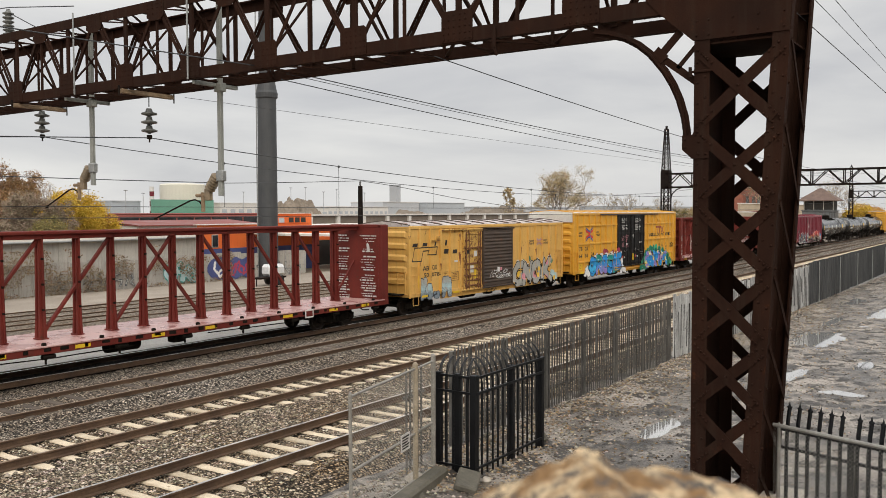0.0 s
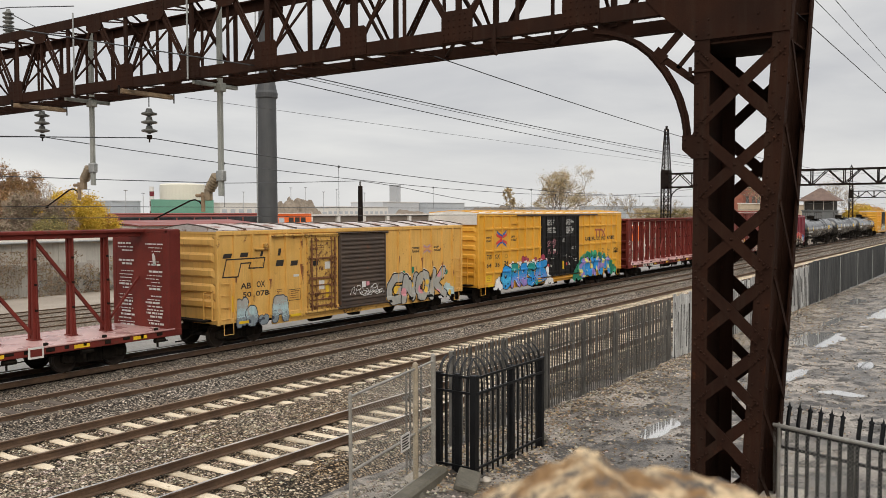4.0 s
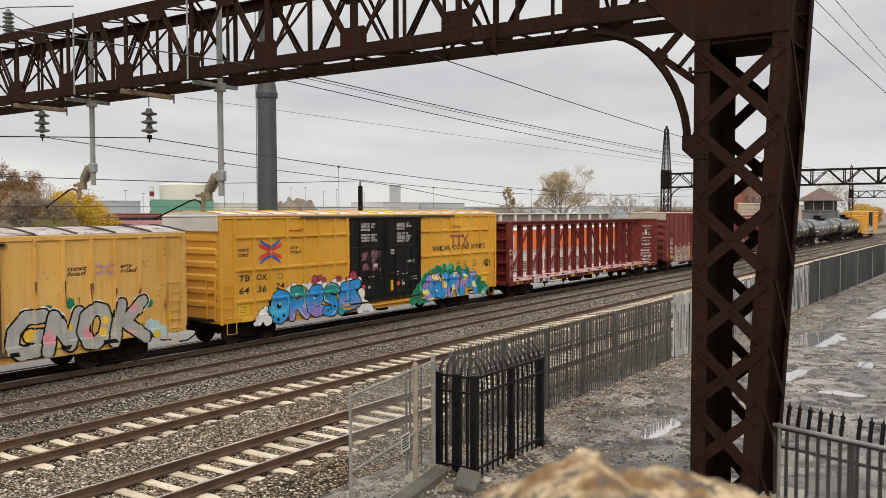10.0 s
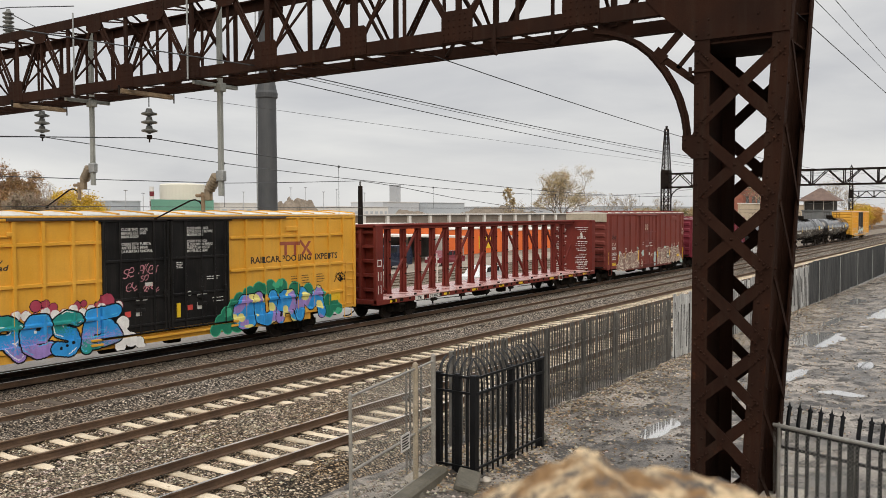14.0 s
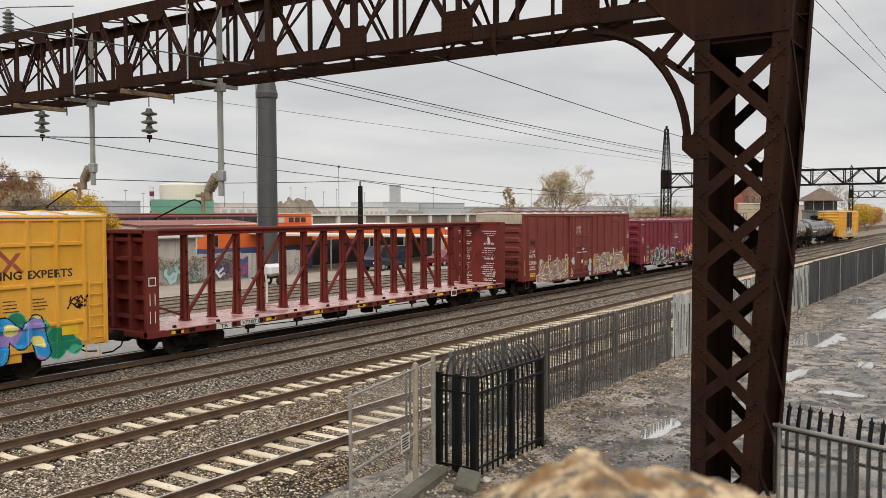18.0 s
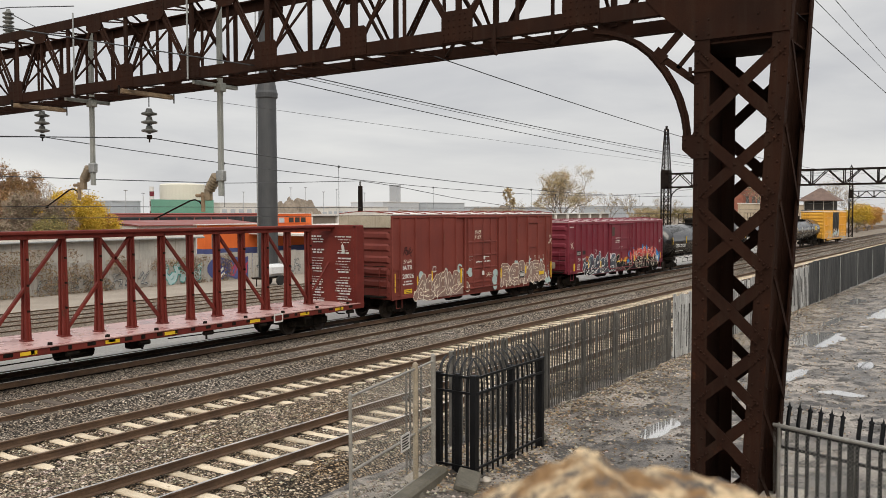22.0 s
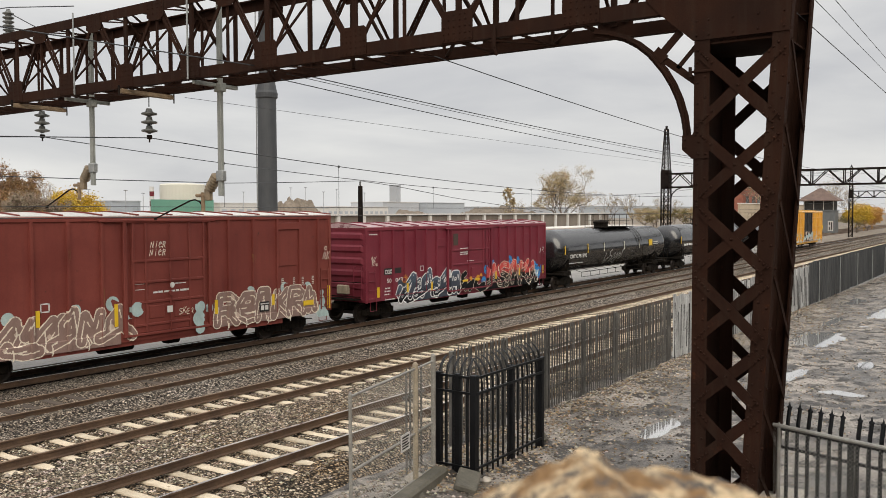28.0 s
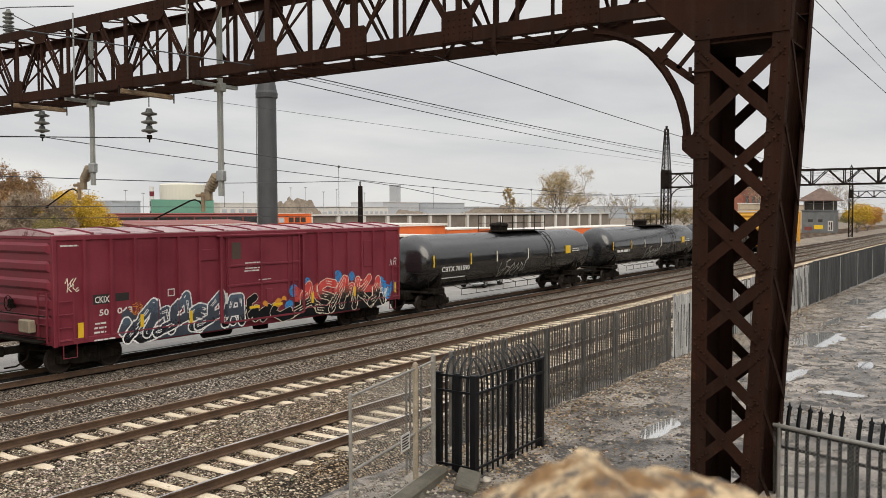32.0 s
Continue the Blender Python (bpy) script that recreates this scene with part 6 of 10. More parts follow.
tree("yellow-green autumn bush by the far portal", 226, 33.0, 6.8, 0.9, L_yellow, 1300, 0.3, 50, base=0.12, name="bush", near=0.6)
tree("orange autumn bush by the far tracks", 250, 34.0, 6.6, 1.3, L_orange, 2600, 0.35, 51, base=0.1, name="bush", near=0.6)
tree("olive bush at the foot of the far portal", 238, 34.5, 5.0, 1.2, L_olive, 1200, 0.3, 52, base=0.1, name="bush")
for k, (x, y, h) in enumerate(((250, 62, 17.5), (275, 60, 16.5), (300, 52, 17.0), (330, 50, 15.0))):
    tree("bare pale tree behind the signal tower", x, y, h, 1.1, L_pale, 200, 0.3, 60 + k, base=0.15, wide=6.0, twigs=4)

# ---- signal tower and the brick building behind the leg ----
M_towerwall = paint("grey_tower_wall", (0.13, 0.14, 0.145), (0.20, 0.205, 0.21), 0.6, 0.85, 0.0, 0.2, streak=0.3)
t = thing("signal_tower", "old two-storey signal tower with a hipped brown roof", "signal tower", at=(222, 37.3, YARD_Z))
part("wall", Shape().box(0, 5, 0, 7.4, 0, 5.4), M_towerwall, t, "dark grey painted lower wall")
part("upper_wall", Shape().box(0.3, 4.7, 0.3, 7.1, 5.4, 7.7), M_dark, t, "dark glazed upper storey")
for k in range(4):
    part("window_post", Shape().box(0.18, 0.32, 0.3 + k * 2.2, 0.46 + k * 2.2, 5.6, 7.7), M_shed, t)
part("sill", Shape().box(-0.2, 5.2, -0.2, 7.6, 5.3, 5.5), M_towerwall, t)
for y0, y1, z0, z1, m in ((2.6, 4.6, 0.9, 1.9, M_refl), (0.3, 1.5, 0.5, 2.9, M_farwhite), (4.9, 6.0, 2.6, 3.3, M_dark), (2.7, 3.7, 2.6, 3.3, M_dark), (5.0, 6.8, 0.6, 1.5, M_redtrain)):
    part("mural_patch", Shape().box(-0.03, -0.004, y0, y1, z0, z1), m, t)
part("mural_letter", Shape().box(-0.05, -0.034, 0.5, 0.8, 0.7, 2.7).box(-0.05, -0.034, 0.95, 1.3, 1.9, 2.7).box(-0.05, -0.034, 0.95, 1.3, 0.7, 1.5), M_black, t)
part("roof", Shape().add([(-1, -1, 7.7), (6, -1, 7.7), (6, 8.4, 7.7), (-1, 8.4, 7.7), (2.5, 3.4, 10.9), (2.5, 4.0, 10.9), (-1, -1, 7.9), (6, -1, 7.9), (6, 8.4, 7.9), (-1, 8.4, 7.9)],
                         [(0, 1, 2, 3), (0, 1, 7, 6), (1, 2, 8, 7), (2, 3, 9, 8), (3, 0, 6, 9), (6, 7, 4), (7, 8, 5, 4), (8, 9, 5), (9, 6, 4, 5)]), M_slate, t, "hipped brown roof with deep eaves")
t = thing("brick_building", "red brick building above a tan wall behind the portal leg", "building", at=(249, 66, YARD_Z))
part("wall", Shape().box(0, 60, 0, 12, 0, 12.2), M_brick, t)
part("roof", Shape().box(-0.5, 60.5, -0.5, 12.5, 12.2, 12.7), M_pale, t)
for k in range(9):
    part("window", Shape().box(3 + k * 6.5, 6 + k * 6.5, -0.1, -0.02, 7.0, 9.6), M_glass, t)
t = thing("boundary_wall", "tan rendered boundary wall beyond the tracks", "wall", at=(198, 53, YARD_Z))
part("face", Shape().box(0, 110, 0, 0.6, 0, 7.0), M_tanwall, t)
part("coping", Shape().box(-0.1, 110.1, -0.15, 0.75, 7.0, 7.2), M_pale, t)

# ---- fences on the near side ----
M_pales = paint("dull_galvanised_pale", (0.07, 0.067, 0.062), (0.17, 0.162, 0.15), 2.0, 0.65, 0.0, 0.1, random_tone=0.3, streak=0.3, streak_color=(0.10, 0.07, 0.05))
M_board = paint("peeling_pale_board", (0.44, 0.44, 0.44), (0.62, 0.62, 0.61), 1.2, 0.75, 0.0, 0.15, random_tone=0.35, streak=1.0, streak_color=(0.03, 0.028, 0.026), rust=(0.035, 0.03, 0.028), rust_amount=0.12, rust_scale=5.0)
M_sheet = paint("dark_grey_fence_sheet", (0.055, 0.057, 0.06), (0.085, 0.087, 0.09), 0.6, 0.7, 0.0, 0.1, spec=0.2, streak=0.5, streak_color=(0.18, 0.18, 0.17), random_tone=0.12)
M_blackpaint = paint("black_fence_paint", (0.003, 0.0033, 0.0045), (0.007, 0.008, 0.010), 3.0, 0.42, 0.0, 0.05, spec=0.3, rough_vary=0.12)
M_chain = paint("galvanised_chain_link", (0.27, 0.255, 0.23), (0.40, 0.385, 0.35), 4.0, 0.5, 0.3, 0.0)
M_puddle = bpy.data.materials.new("puddle_water")
M_puddle.use_nodes = True
pb = M_puddle.node_tree.nodes["Principled BSDF"]
pb.inputs["Base Color"].default_value = (0.72, 0.71, 0.69, 1)
pb.inputs["Metallic"].default_value = 0.7
pb.inputs["Roughness"].default_value = 0.03
pb.inputs["IOR"].default_value = 1.85
pb.inputs["Specular IOR Level"].default_value = 0.8

PALE = Shape()
prof = [(-0.028, 0.0), (-0.021, -0.022), (-0.007, -0.03), (0.0, -0.012), (0.007, -0.03), (0.021, -0.022), (0.028, 0.0)]
for z in (0.0, 2.1):
    PALE.v += [(a, b, z) for a, b in prof]
PALE.v += [(-0.012, -0.012, 2.2), (0.012, -0.012, 2.2)]
PALE.f = [(k, k + 1, k + 8, k + 7) for k in range(6)] + [(7, 8, 14), (8, 9, 14), (9, 10, 15, 14), (10, 11, 15), (11, 12, 15), (12, 13, 15)]
PALE_MESH = mesh_of("pale", PALE, M_pales)
fence = thing("palisade_fence", "dull grey steel palisade fence along the tracks", "fence")
x = 15.6
prng = random.Random(9)
angle = math.degrees(math.atan(-0.02))
n = 0
while x < 28.9:
    ob = new("pale", PALE_MESH)
    ob.parent = fence
    ob.matrix_basis = pose(x, FENCE(x), LOT_Z + prng.uniform(-0.03, 0.02), prng.uniform(-0.6, 0.6), prng.uniform(-0.8, 0.8), angle)
    x += 0.132
    n += 1
for z in (0.55, 1.62):
    part("fence_rail", Shape().bar((15.5, FENCE(15.5) + 0.03, LOT_Z + z), (29, FENCE(29) + 0.03, LOT_Z + z), 0.04, 0.045), M_pales, fence)
for x in steps(15.6, 28.8, 2.2):
    part("fence_post", Shape().cbox(x - 0.05, x + 0.05, FENCE(x) + 0.05, FENCE(x) + 0.15, LOT_Z - 0.2, LOT_Z + 2.1, 0.01), M_pales, fence)

BOARD = Shape()
BOARD.add([(a, b, z) for z in (0.0, 2.2) for a, b in ((0, 0), (0.04, -0.03), (0.24, -0.03), (0.28, 0))], [(0, 1, 5, 4), (1, 2, 6, 5), (2, 3, 7, 6), (0, 3, 2, 1), (4, 5, 6, 7), (0, 4, 7, 3)])
BOARD_MESH = mesh_of("board", BOARD, M_board)
fence = thing("board_fence", "pale grey peeling metal-board fence beside the lot", "fence")
x = 29.0
while x < 49.5:
    ob = new("board", BOARD_MESH)
    ob.parent = fence
    ob.matrix_basis = pose(x, FENCE(x), LOT_Z + prng.uniform(-0.05, 0.10), 0, prng.uniform(-0.6, 0.6), angle)
    x += prng.choice((0.29, 0.3, 0.3, 0.33))
for x in steps(29.1, 49.4, 0.3):
    w, z0 = prng.uniform(0.008, 0.026), prng.choice((0.0, 0.0, 0.0, 0.3, 0.9))
    x += prng.uniform(-0.03, 0.03)
    part("seam_strip", Shape().box(x - w, x + w, FENCE(x) - 0.042, FENCE(x) - 0.031, LOT_Z + z0, LOT_Z + prng.uniform(1.5, 2.25)), M_under, fence)
part("fence_rail", Shape().bar((29, FENCE(29) + 0.05, LOT_Z + 1.5), (49.6, FENCE(49.6) + 0.05, LOT_Z + 1.5), 0.06, 0.08), M_pales, fence)
fence = thing("sheet_fence", "long dark grey sheet-metal fence along the lot", "fence")
SHEETF = Shape()
SHEETF.add([(a, b, z) for z in (0.0, 2.35) for a, b in ((0, 0), (0.08, -0.04), (0.22, -0.04), (0.3, 0), (0.52, 0), (0.6, -0.04), (0.74, -0.04), (0.82, 0), (1.0, 0))],
           [(k, k + 1, k + 10, k + 9) for k in range(8)])
SHEETF_MESH = mesh_of("sheet", SHEETF, M_sheet)
x = 49.6
while x < 150:
    ob = new("sheet", SHEETF_MESH)
    ob.parent = fence
    ob.matrix_basis = pose(x, FENCE(x), LOT_Z + prng.uniform(-0.02, 0.03) + min(0.3, (x - 49) * 0.008), 0, 0, angle)
    x += 1.0
for x in steps(52, 148, 6):
    part("fence_post", Shape().cbox(x - 0.04, x + 0.04, FENCE(x) - 0.1, FENCE(x) - 0.045, LOT_Z, LOT_Z + 2.3, 0.01), M_galv, fence)


# the black palisade cage: two sides with tops that curl over
def black_pale(out, curl=1.0):
    s = Shape()
    path = [(0, 0.0), (0, 1.75), (0.02 * curl, 1.95), (0.08 * curl, 2.12), (0.18 * curl, 2.24), (0.27 * curl, 2.29 + 0.04 * (1 - curl))]
    p = []
    for d, z in path:
        w = 0.036 if z < 2.2 else 0.032
        p += [(-w, out * d, z), (-w * 0.3, out * d - 0.022, z), (w * 0.3, out * d - 0.022, z), (w, out * d, z)]
    f = [(r * 4 + k, r * 4 + k + 1, r * 4 + k + 5, r * 4 + k + 4) for r in range(len(path) - 1) for k in range(3)]
    f += [(r * 4 + 3, r * 4, r * 4 + 4, r * 4 + 7) for r in range(len(path) - 1)]
    return s.add(p, f + [(20, 21, 22, 23)])


BP_MESH = mesh_of("pale", black_pale(1), M_blackpaint)
BP_LOW = mesh_of("pale", black_pale(1, 0.35), M_blackpaint)
cage = thing("black_palisade", "glossy black palisade fence corner with curled tops", "fence", at=(0, 0, LOT_Z))
for k in range(13):
    ob = new("pale", BP_MESH)
    ob.parent = cage
    ob.matrix_basis = pose(14.12 + k * 0.205, 8.69, 0.02)
for k in range(5):
    ob = new("pale", BP_MESH)
    ob.parent = cage
    ob.matrix_basis = pose(13.85, 8.86 + k * 0.165, 0.02, 0, 0, -90)
for z, w in ((0.20, 0.045), (1.66, 0.05), (1.97, 0.045)):
    part("fence_rail", Shape().bar((13.85, 8.655, z), (16.66, 8.655, z), 0.04, w), M_blackpaint, cage)
    part("fence_rail", Shape().bar((13.82, 8.69, z), (13.82, 9.56, z), 0.04, w), M_blackpaint, cage)
for x, y, h in ((13.87, 8.72, 2.02), (15.35, 8.74, 2.0), (16.62, 8.72, 2.0), (13.87, 9.1, 2.02), (13.87, 9.55, 2.02)):
    part("fence_post", Shape().cbox(x - 0.055 - (x < 13.9 and y < 9) * 0.02, x + 0.055 + (x < 13.9 and y < 9) * 0.02, y - 0.075, y + 0.055, -0.2, h, 0.012), M_blackpaint, cage)


# ---- chain-link: gate beside the tracks, and the fence on the lot side ----
def chain_link(name, label, a, b, z0, z1, pitch, posts, rails, r_wire=0.0020, pmat=None, zb=None):
    t = thing(name, label, "fence", "chain-link fences")
    a, b = Vector((*a, 0)), Vector((*b, 0))
    d = (b - a)
    n = d.length
    d.normalize()
    h = z1 - z0
    s = Shape()
    k = -h
    while k < n:
        for sgn in (1, -1):
            u0, u1 = (k, k + h) if sgn == 1 else (k + h, k)
            va, vb = z0, z1
            lo, hi = max(0.0, min(u0, u1)), min(n, max(u0, u1))
            if hi <= lo:
                continue
            za = va + (vb - va) * (lo - u0) / (u1 - u0)
            zb_ = va + (vb - va) * (hi - u0) / (u1 - u0)
            p, q = a + d * lo, a + d * hi
            s.rod((p.x, p.y, za), (q.x, q.y, zb_), r_wire, 3)
        k += pitch
    part("wire_mesh", s, M_chain, t, "diamond wire mesh", kind="stuff")
    for u, rr, top, mm in posts:
        p = a + d * u
        part("post", Shape().rod((p.x, p.y, LOT_Z - 0.3), (p.x, p.y, top), rr, 10).lathe([(rr, top), (rr * 0.7, top + 0.03), (0.01, top + 0.05)], 10, Matrix.Translation((p.x, p.y, 0))), mm, t)
    for z, rr in rails:
        part("rail", Shape().rod((a.x, a.y, z), (b.x, b.y, z), rr, 8), M_chain, t)
    return t


M_tanpost = paint("tan_weathered_post", (0.30, 0.25, 0.18), (0.42, 0.36, 0.27), 3.0, 0.8, 0.0, 0.3)
chain_link("chain_link_gate", "leaning grey chain-link panel with a small sign", (10.24, 8.77), (13.70, 9.54), -0.35, 1.88, 0.075,
           [(0.03, 0.03, 1.93, M_chain), (2.62, 0.055, 1.98, M_tanpost), (3.5, 0.05, 2.0, M_chain)], [(1.90, 0.024), (0.68, 0.024), (-0.2, 0.02)])
t = thing("warning_sign", "small white notice plate wired to the chain-link", "sign", at=(12.25, 9.195, 0.66), turn=12.5)
part("plate", Shape().cbox(-0.20, 0.20, -0.03, -0.02, -0.16, 0.16, 0.004), M_farwhite, t)
for k in range(5):
    part("text_bar", Shape().box(-0.15, 0.15 - 0.04 * (k % 3), -0.036, -0.031, 0.09 - k * 0.05, 0.115 - k * 0.05), M_black, t)
grey = thing("grey_palisade", "short run of grey pales behind the chain-link panel", "fence", at=(0, 0, LOT_Z))
for k in range(5):
    ob = new("pale", PALE_MESH)
    ob.parent = grey
    ob.matrix_basis = pose(13.05 + k * 0.15, 9.75 + 0.02 * k, 0, 0, 0, 12)
part("fence_rail", Shape().bar((13.0, 9.77, 1.6), (13.8, 9.87, 1.6), 0.05, 0.05), M_pales, grey)
chain_link("chain_link_fence", "low chain-link fence with a silver top rail beside the leg", (15.0, 3.42), (12.6, -3.96), LOT_Z + 0.05, 1.19, 0.07,
           [(0.1, 0.03, 1.22, M_chain), (3.6, 0.03, 1.22, M_chain)], [(1.21, 0.034)], r_wire=0.0028)
black = thing("black_palisade", "black palisade fence with curled tops beside the lot", "fence", at=(0, 0, LOT_Z))
bd = Vector((-2.4, -7.38)).normalized()
ang = math.degrees(math.atan2(bd.y, bd.x))
SPEAR = Shape()
for a, b in ((0.0, 1.72), (1.72, 1.98), (1.98, 2.2)):
    ya, yb = 0.25 * max(0, a - 1.72) ** 1.5, 0.25 * max(0, b - 1.72) ** 1.5
    SPEAR.add([(x, y + dy, z) for z, y in ((a, ya), (b, yb)) for x, dy in ((-0.036, 0.0), (-0.012, -0.024), (0.012, -0.024), (0.036, 0.0), (0.0, 0.012))], [(k, (k + 1) % 5, 5 + (k + 1) % 5, 5 + k) for k in range(5)])
SPEAR.add([(-0.036, 0.083, 2.2), (0.036, 0.083, 2.2), (0.052, 0.085, 2.23), (0.02, 0.086, 2.25), (0.0, 0.09, 2.34), (-0.02, 0.086, 2.25), (-0.052, 0.085, 2.23), (0.0, 0.06, 2.2)],
          [(0, 1, 2, 3, 4, 5, 6), (0, 7, 1), (1, 7, 2), (2, 7, 3), (3, 7, 4), (4, 7, 5), (5, 7, 6), (6, 7, 0)])
SPEAR_MESH = mesh_of("pale", SPEAR, M_blackpaint)
for k in range(36):
    ob = new("pale", SPEAR_MESH)
    ob.parent = black
    p = Vector((15.25, 3.35)) + bd * (0.1 + k * 0.186 if k < 6 else 1.31 + (k - 6) * 0.183)
    ob.matrix_basis = Matrix.Translation((p.x, p.y, -0.40)) @ Matrix.Rotation(radians(ang), 4, "Z")
for z in (1.44, 1.13, 0.1):
    p, q = Vector((15.28, 3.35)), Vector((15.28, 3.35)) + bd * 7.4
    part("fence_rail", Shape().bar((p.x, p.y, z), (q.x, q.y, z), 0.04, 0.055), M_blackpaint, black)
for u in (1.2, 3.9, 6.6):
    p = Vector((15.32, 3.35)) + bd * u
    part("fence_post", Shape().cbox(p.x - 0.05, p.x + 0.05, p.y - 0.05, p.y + 0.05, -0.2, 1.5, 0.01), M_blackpaint, black)

# ---- puddles, rubble and the slab ----
for px, py, prx, pry in PUDDLES:
    ring = [(px + 1.25 * prx * math.cos(k * math.pi / 16), py + 1.25 * pry * math.sin(k * math.pi / 16)) for k in range(32)]
    tagged(part("puddle", Shape().plate(ring, 2, LOT_Z - 0.10, 0.068), M_puddle), "still rain puddle on the dirt lot", "puddle", "puddles")


def near_fence(x, y):
    return random.random() > math.exp(-max(0.0, FENCE(x) - y - 0.2) * 0.8) + 0.05 or y > FENCE(x) - 0.05


M_leaflitter = island_stone("tan_leaf_litter", (0.22, 0.14, 0.07), (0.75, 0.58, 0.36), warm=(0.45, 0.31, 0.16))
scatter_stones("rubble", 95000, 9.5, 75, 3.0, 10.2, lot_z, 0.028, M_rubble, "pale rubble and litter along the fence foot", 8, 1.5, near_fence)


def by_fence(x, y):
    return y > FENCE(x) - 0.1 or random.random() > math.exp(-max(0.0, FENCE(x) - y - 0.15) * 1.1)


scatter_stones("coarse_rubble", 7000, 15.0, 46, 5.5, 10.2, lot_z, 0.05, M_rubble, "coarse broken stone and scraps at the fence foot", 18, 1.3, by_fence)
scatter_stones("dark_clods", 2500, 13.5, 45, 2.5, 10.0, lot_z, 0.028, M_stone, "dark clods of earth on the lot", 19, 2.2)
scatter_stones("leaf_litter", 26000, 13.0, 50, 3.0, 10.0, lot_z, 0.03, M_leaflitter, "tan fallen leaves on the lot", 12, 1.4, near_fence)
M_oldslab = paint("mossy_old_concrete", (0.095, 0.088, 0.07), (0.17, 0.155, 0.125), 3.0, 0.9, 0.0, 0.4)
t = thing("concrete_slab", "tilted concrete slab beside the fence corner", "slab", at=(13.35, 8.55, LOT_Z))
part("slab", Shape().cbox(-0.38, 0.38, -0.22, 0.22, 0.0, 0.13, 0.03, pose(0, 0, 0.06, 14, -8, 25)), M_oldslab, t)
wall_s = Shape().cbox(-2.2, 0.7, -0.16, 0.16, -0.25, 0.22, 0.05, pose(12.9, 9.15, LOT_Z, 0, 0, 12))
tagged(part("kerb_wall", wall_s, M_oldslab), "low crumbling kerb at the foot of the chain-link", "kerb", kind="structure")
for k, (x, y, r) in enumerate(((13.0, 9.5, 0.2), (17.0, 8.9, 0.16), (17.4, 9.2, 0.13), (12.3, 8.9, 0.12), (13.8, 8.4, 0.1))):
    s = Shape().lathe([(0.02, -0.1), (r * 0.8, 0.0), (r, r * 0.4), (r * 0.7, r * 0.9), (0.02, r)], 9)
    s.v = [(a * (1 + 0.3 * noise.noise((a * 9, b * 9, k))), b * (1 + 0.3 * noise.noise((b * 9, c * 9, k + 3))), c) for a, b, c in s.v]
    ob = part("boulder", s, M_oldslab if k % 2 else M_road, None)
    ob.matrix_basis = pose(x, y, LOT_Z)
    tagged(ob, "rough pale rock by the fence", "rock", "rocks")

# ---- the stone parapet before the lens ----
M_parapet = paint("lichened_stone", (0.27, 0.15, 0.06), (0.66, 0.50, 0.31), 34.0, 0.95, 0.0, 0.8, edge=(0.43, 0.57), fine=160.0, rust=(0.11, 0.09, 0.075), rust_amount=0.215, rust_scale=38.0, fine_tone=0.4)
fwd = Vector((math.sin(YAW), math.cos(YAW), 0))
rgt = Vector((math.cos(YAW), -math.sin(YAW), 0))


def parapet_top(u, w):
    """u: metres across, w: metres ahead of the eye."""
    z = 4.609 + 0.031 * math.exp(-((u - 0.14) / 0.10) ** 2) + 0.011 * math.exp(-((u - 0.075) / 0.03) ** 2) + 0.014 * math.exp(-((u - 0.104) / 0.015) ** 2)
    z += 0.006 * noise.noise((u * 32, w * 32, 0.5)) + 0.006 * noise.noise((u * 80, w * 80, 1.5)) - 0.75 * max(0.0, w - 0.62)
    return z


s = Shape()
us = steps(-1.5, -0.2, 0.1) + steps(-0.19, 0.42, 0.008) + steps(0.43, 1.5, 0.1)
ws = steps(0.44, 0.80, 0.015)
for u in us:
    for w in ws:
        p = fwd * w + rgt * u
        s.v.append((p.x, p.y, parapet_top(u, w)))
nw = len(ws)
for i in range(len(us) - 1):
    for j in range(nw - 1):
        s.f.append((i * nw + j, (i + 1) * nw + j, (i + 1) * nw + j + 1, i * nw + j + 1))
wall = thing("stone_parapet", "rough lichened stone parapet close before the viewer", "parapet")
part("coping", s, M_parapet, wall, smooth=True)
core = Shape()
p = []
for u in (-1.5, 1.5):
    for w in (0.46, 0.78):
        for z in (LOT_Z - 0.5, 4.44):
            q = fwd * w + rgt * u
            p.append((q.x, q.y, z))
core.add(p, [(0, 1, 3, 2), (4, 6, 7, 5), (0, 4, 5, 1), (2, 3, 7, 6), (0, 2, 6, 4), (1, 5, 7, 3)])
part("core", core, M_parapet, wall)

# ---- doors, lettering and sprayed paint on the cars ----
def flat(name, base, rough=0.55):
    return paint(name, base, tuple(min(1.0, c * 1.25 + 0.01) for c in base), 3.0, rough, 0.0, 0.0, fine_tone=0.12, streak=0.18)


S_silver, S_pink = flat("silver_spray", (0.36, 0.355, 0.33)), flat("pink_spray", (0.62, 0.26, 0.30))
S_yel, S_blue, S_teal = flat("yellow_spray", (0.72, 0.46, 0.05)), flat("blue_spray", (0.02, 0.25, 0.60)), flat("teal_spray", (0.01, 0.24, 0.22))
S_lilac, S_white, S_crim = flat("lilac_spray", (0.29, 0.20, 0.50)), flat("white_spray", (0.70, 0.69, 0.68)), flat("crimson_spray", (0.34, 0.04, 0.08))
S_green, S_lemon, S_beige = flat("green_spray", (0.005, 0.16, 0.09)), flat("lemon_spray", (0.68, 0.62, 0.20)), flat("beige_spray", (0.52, 0.40, 0.32))
S_brown, S_sky, S_slate = flat("brown_spray", (0.17, 0.085, 0.065)), flat("pale_blue_spray", (0.38, 0.50, 0.52)), flat("slate_spray", (0.04, 0.05, 0.07))
S_red, S_cream = flat("red_spray", (0.55, 0.06, 0.05)), flat("cream_spray", (0.70, 0.62, 0.51))

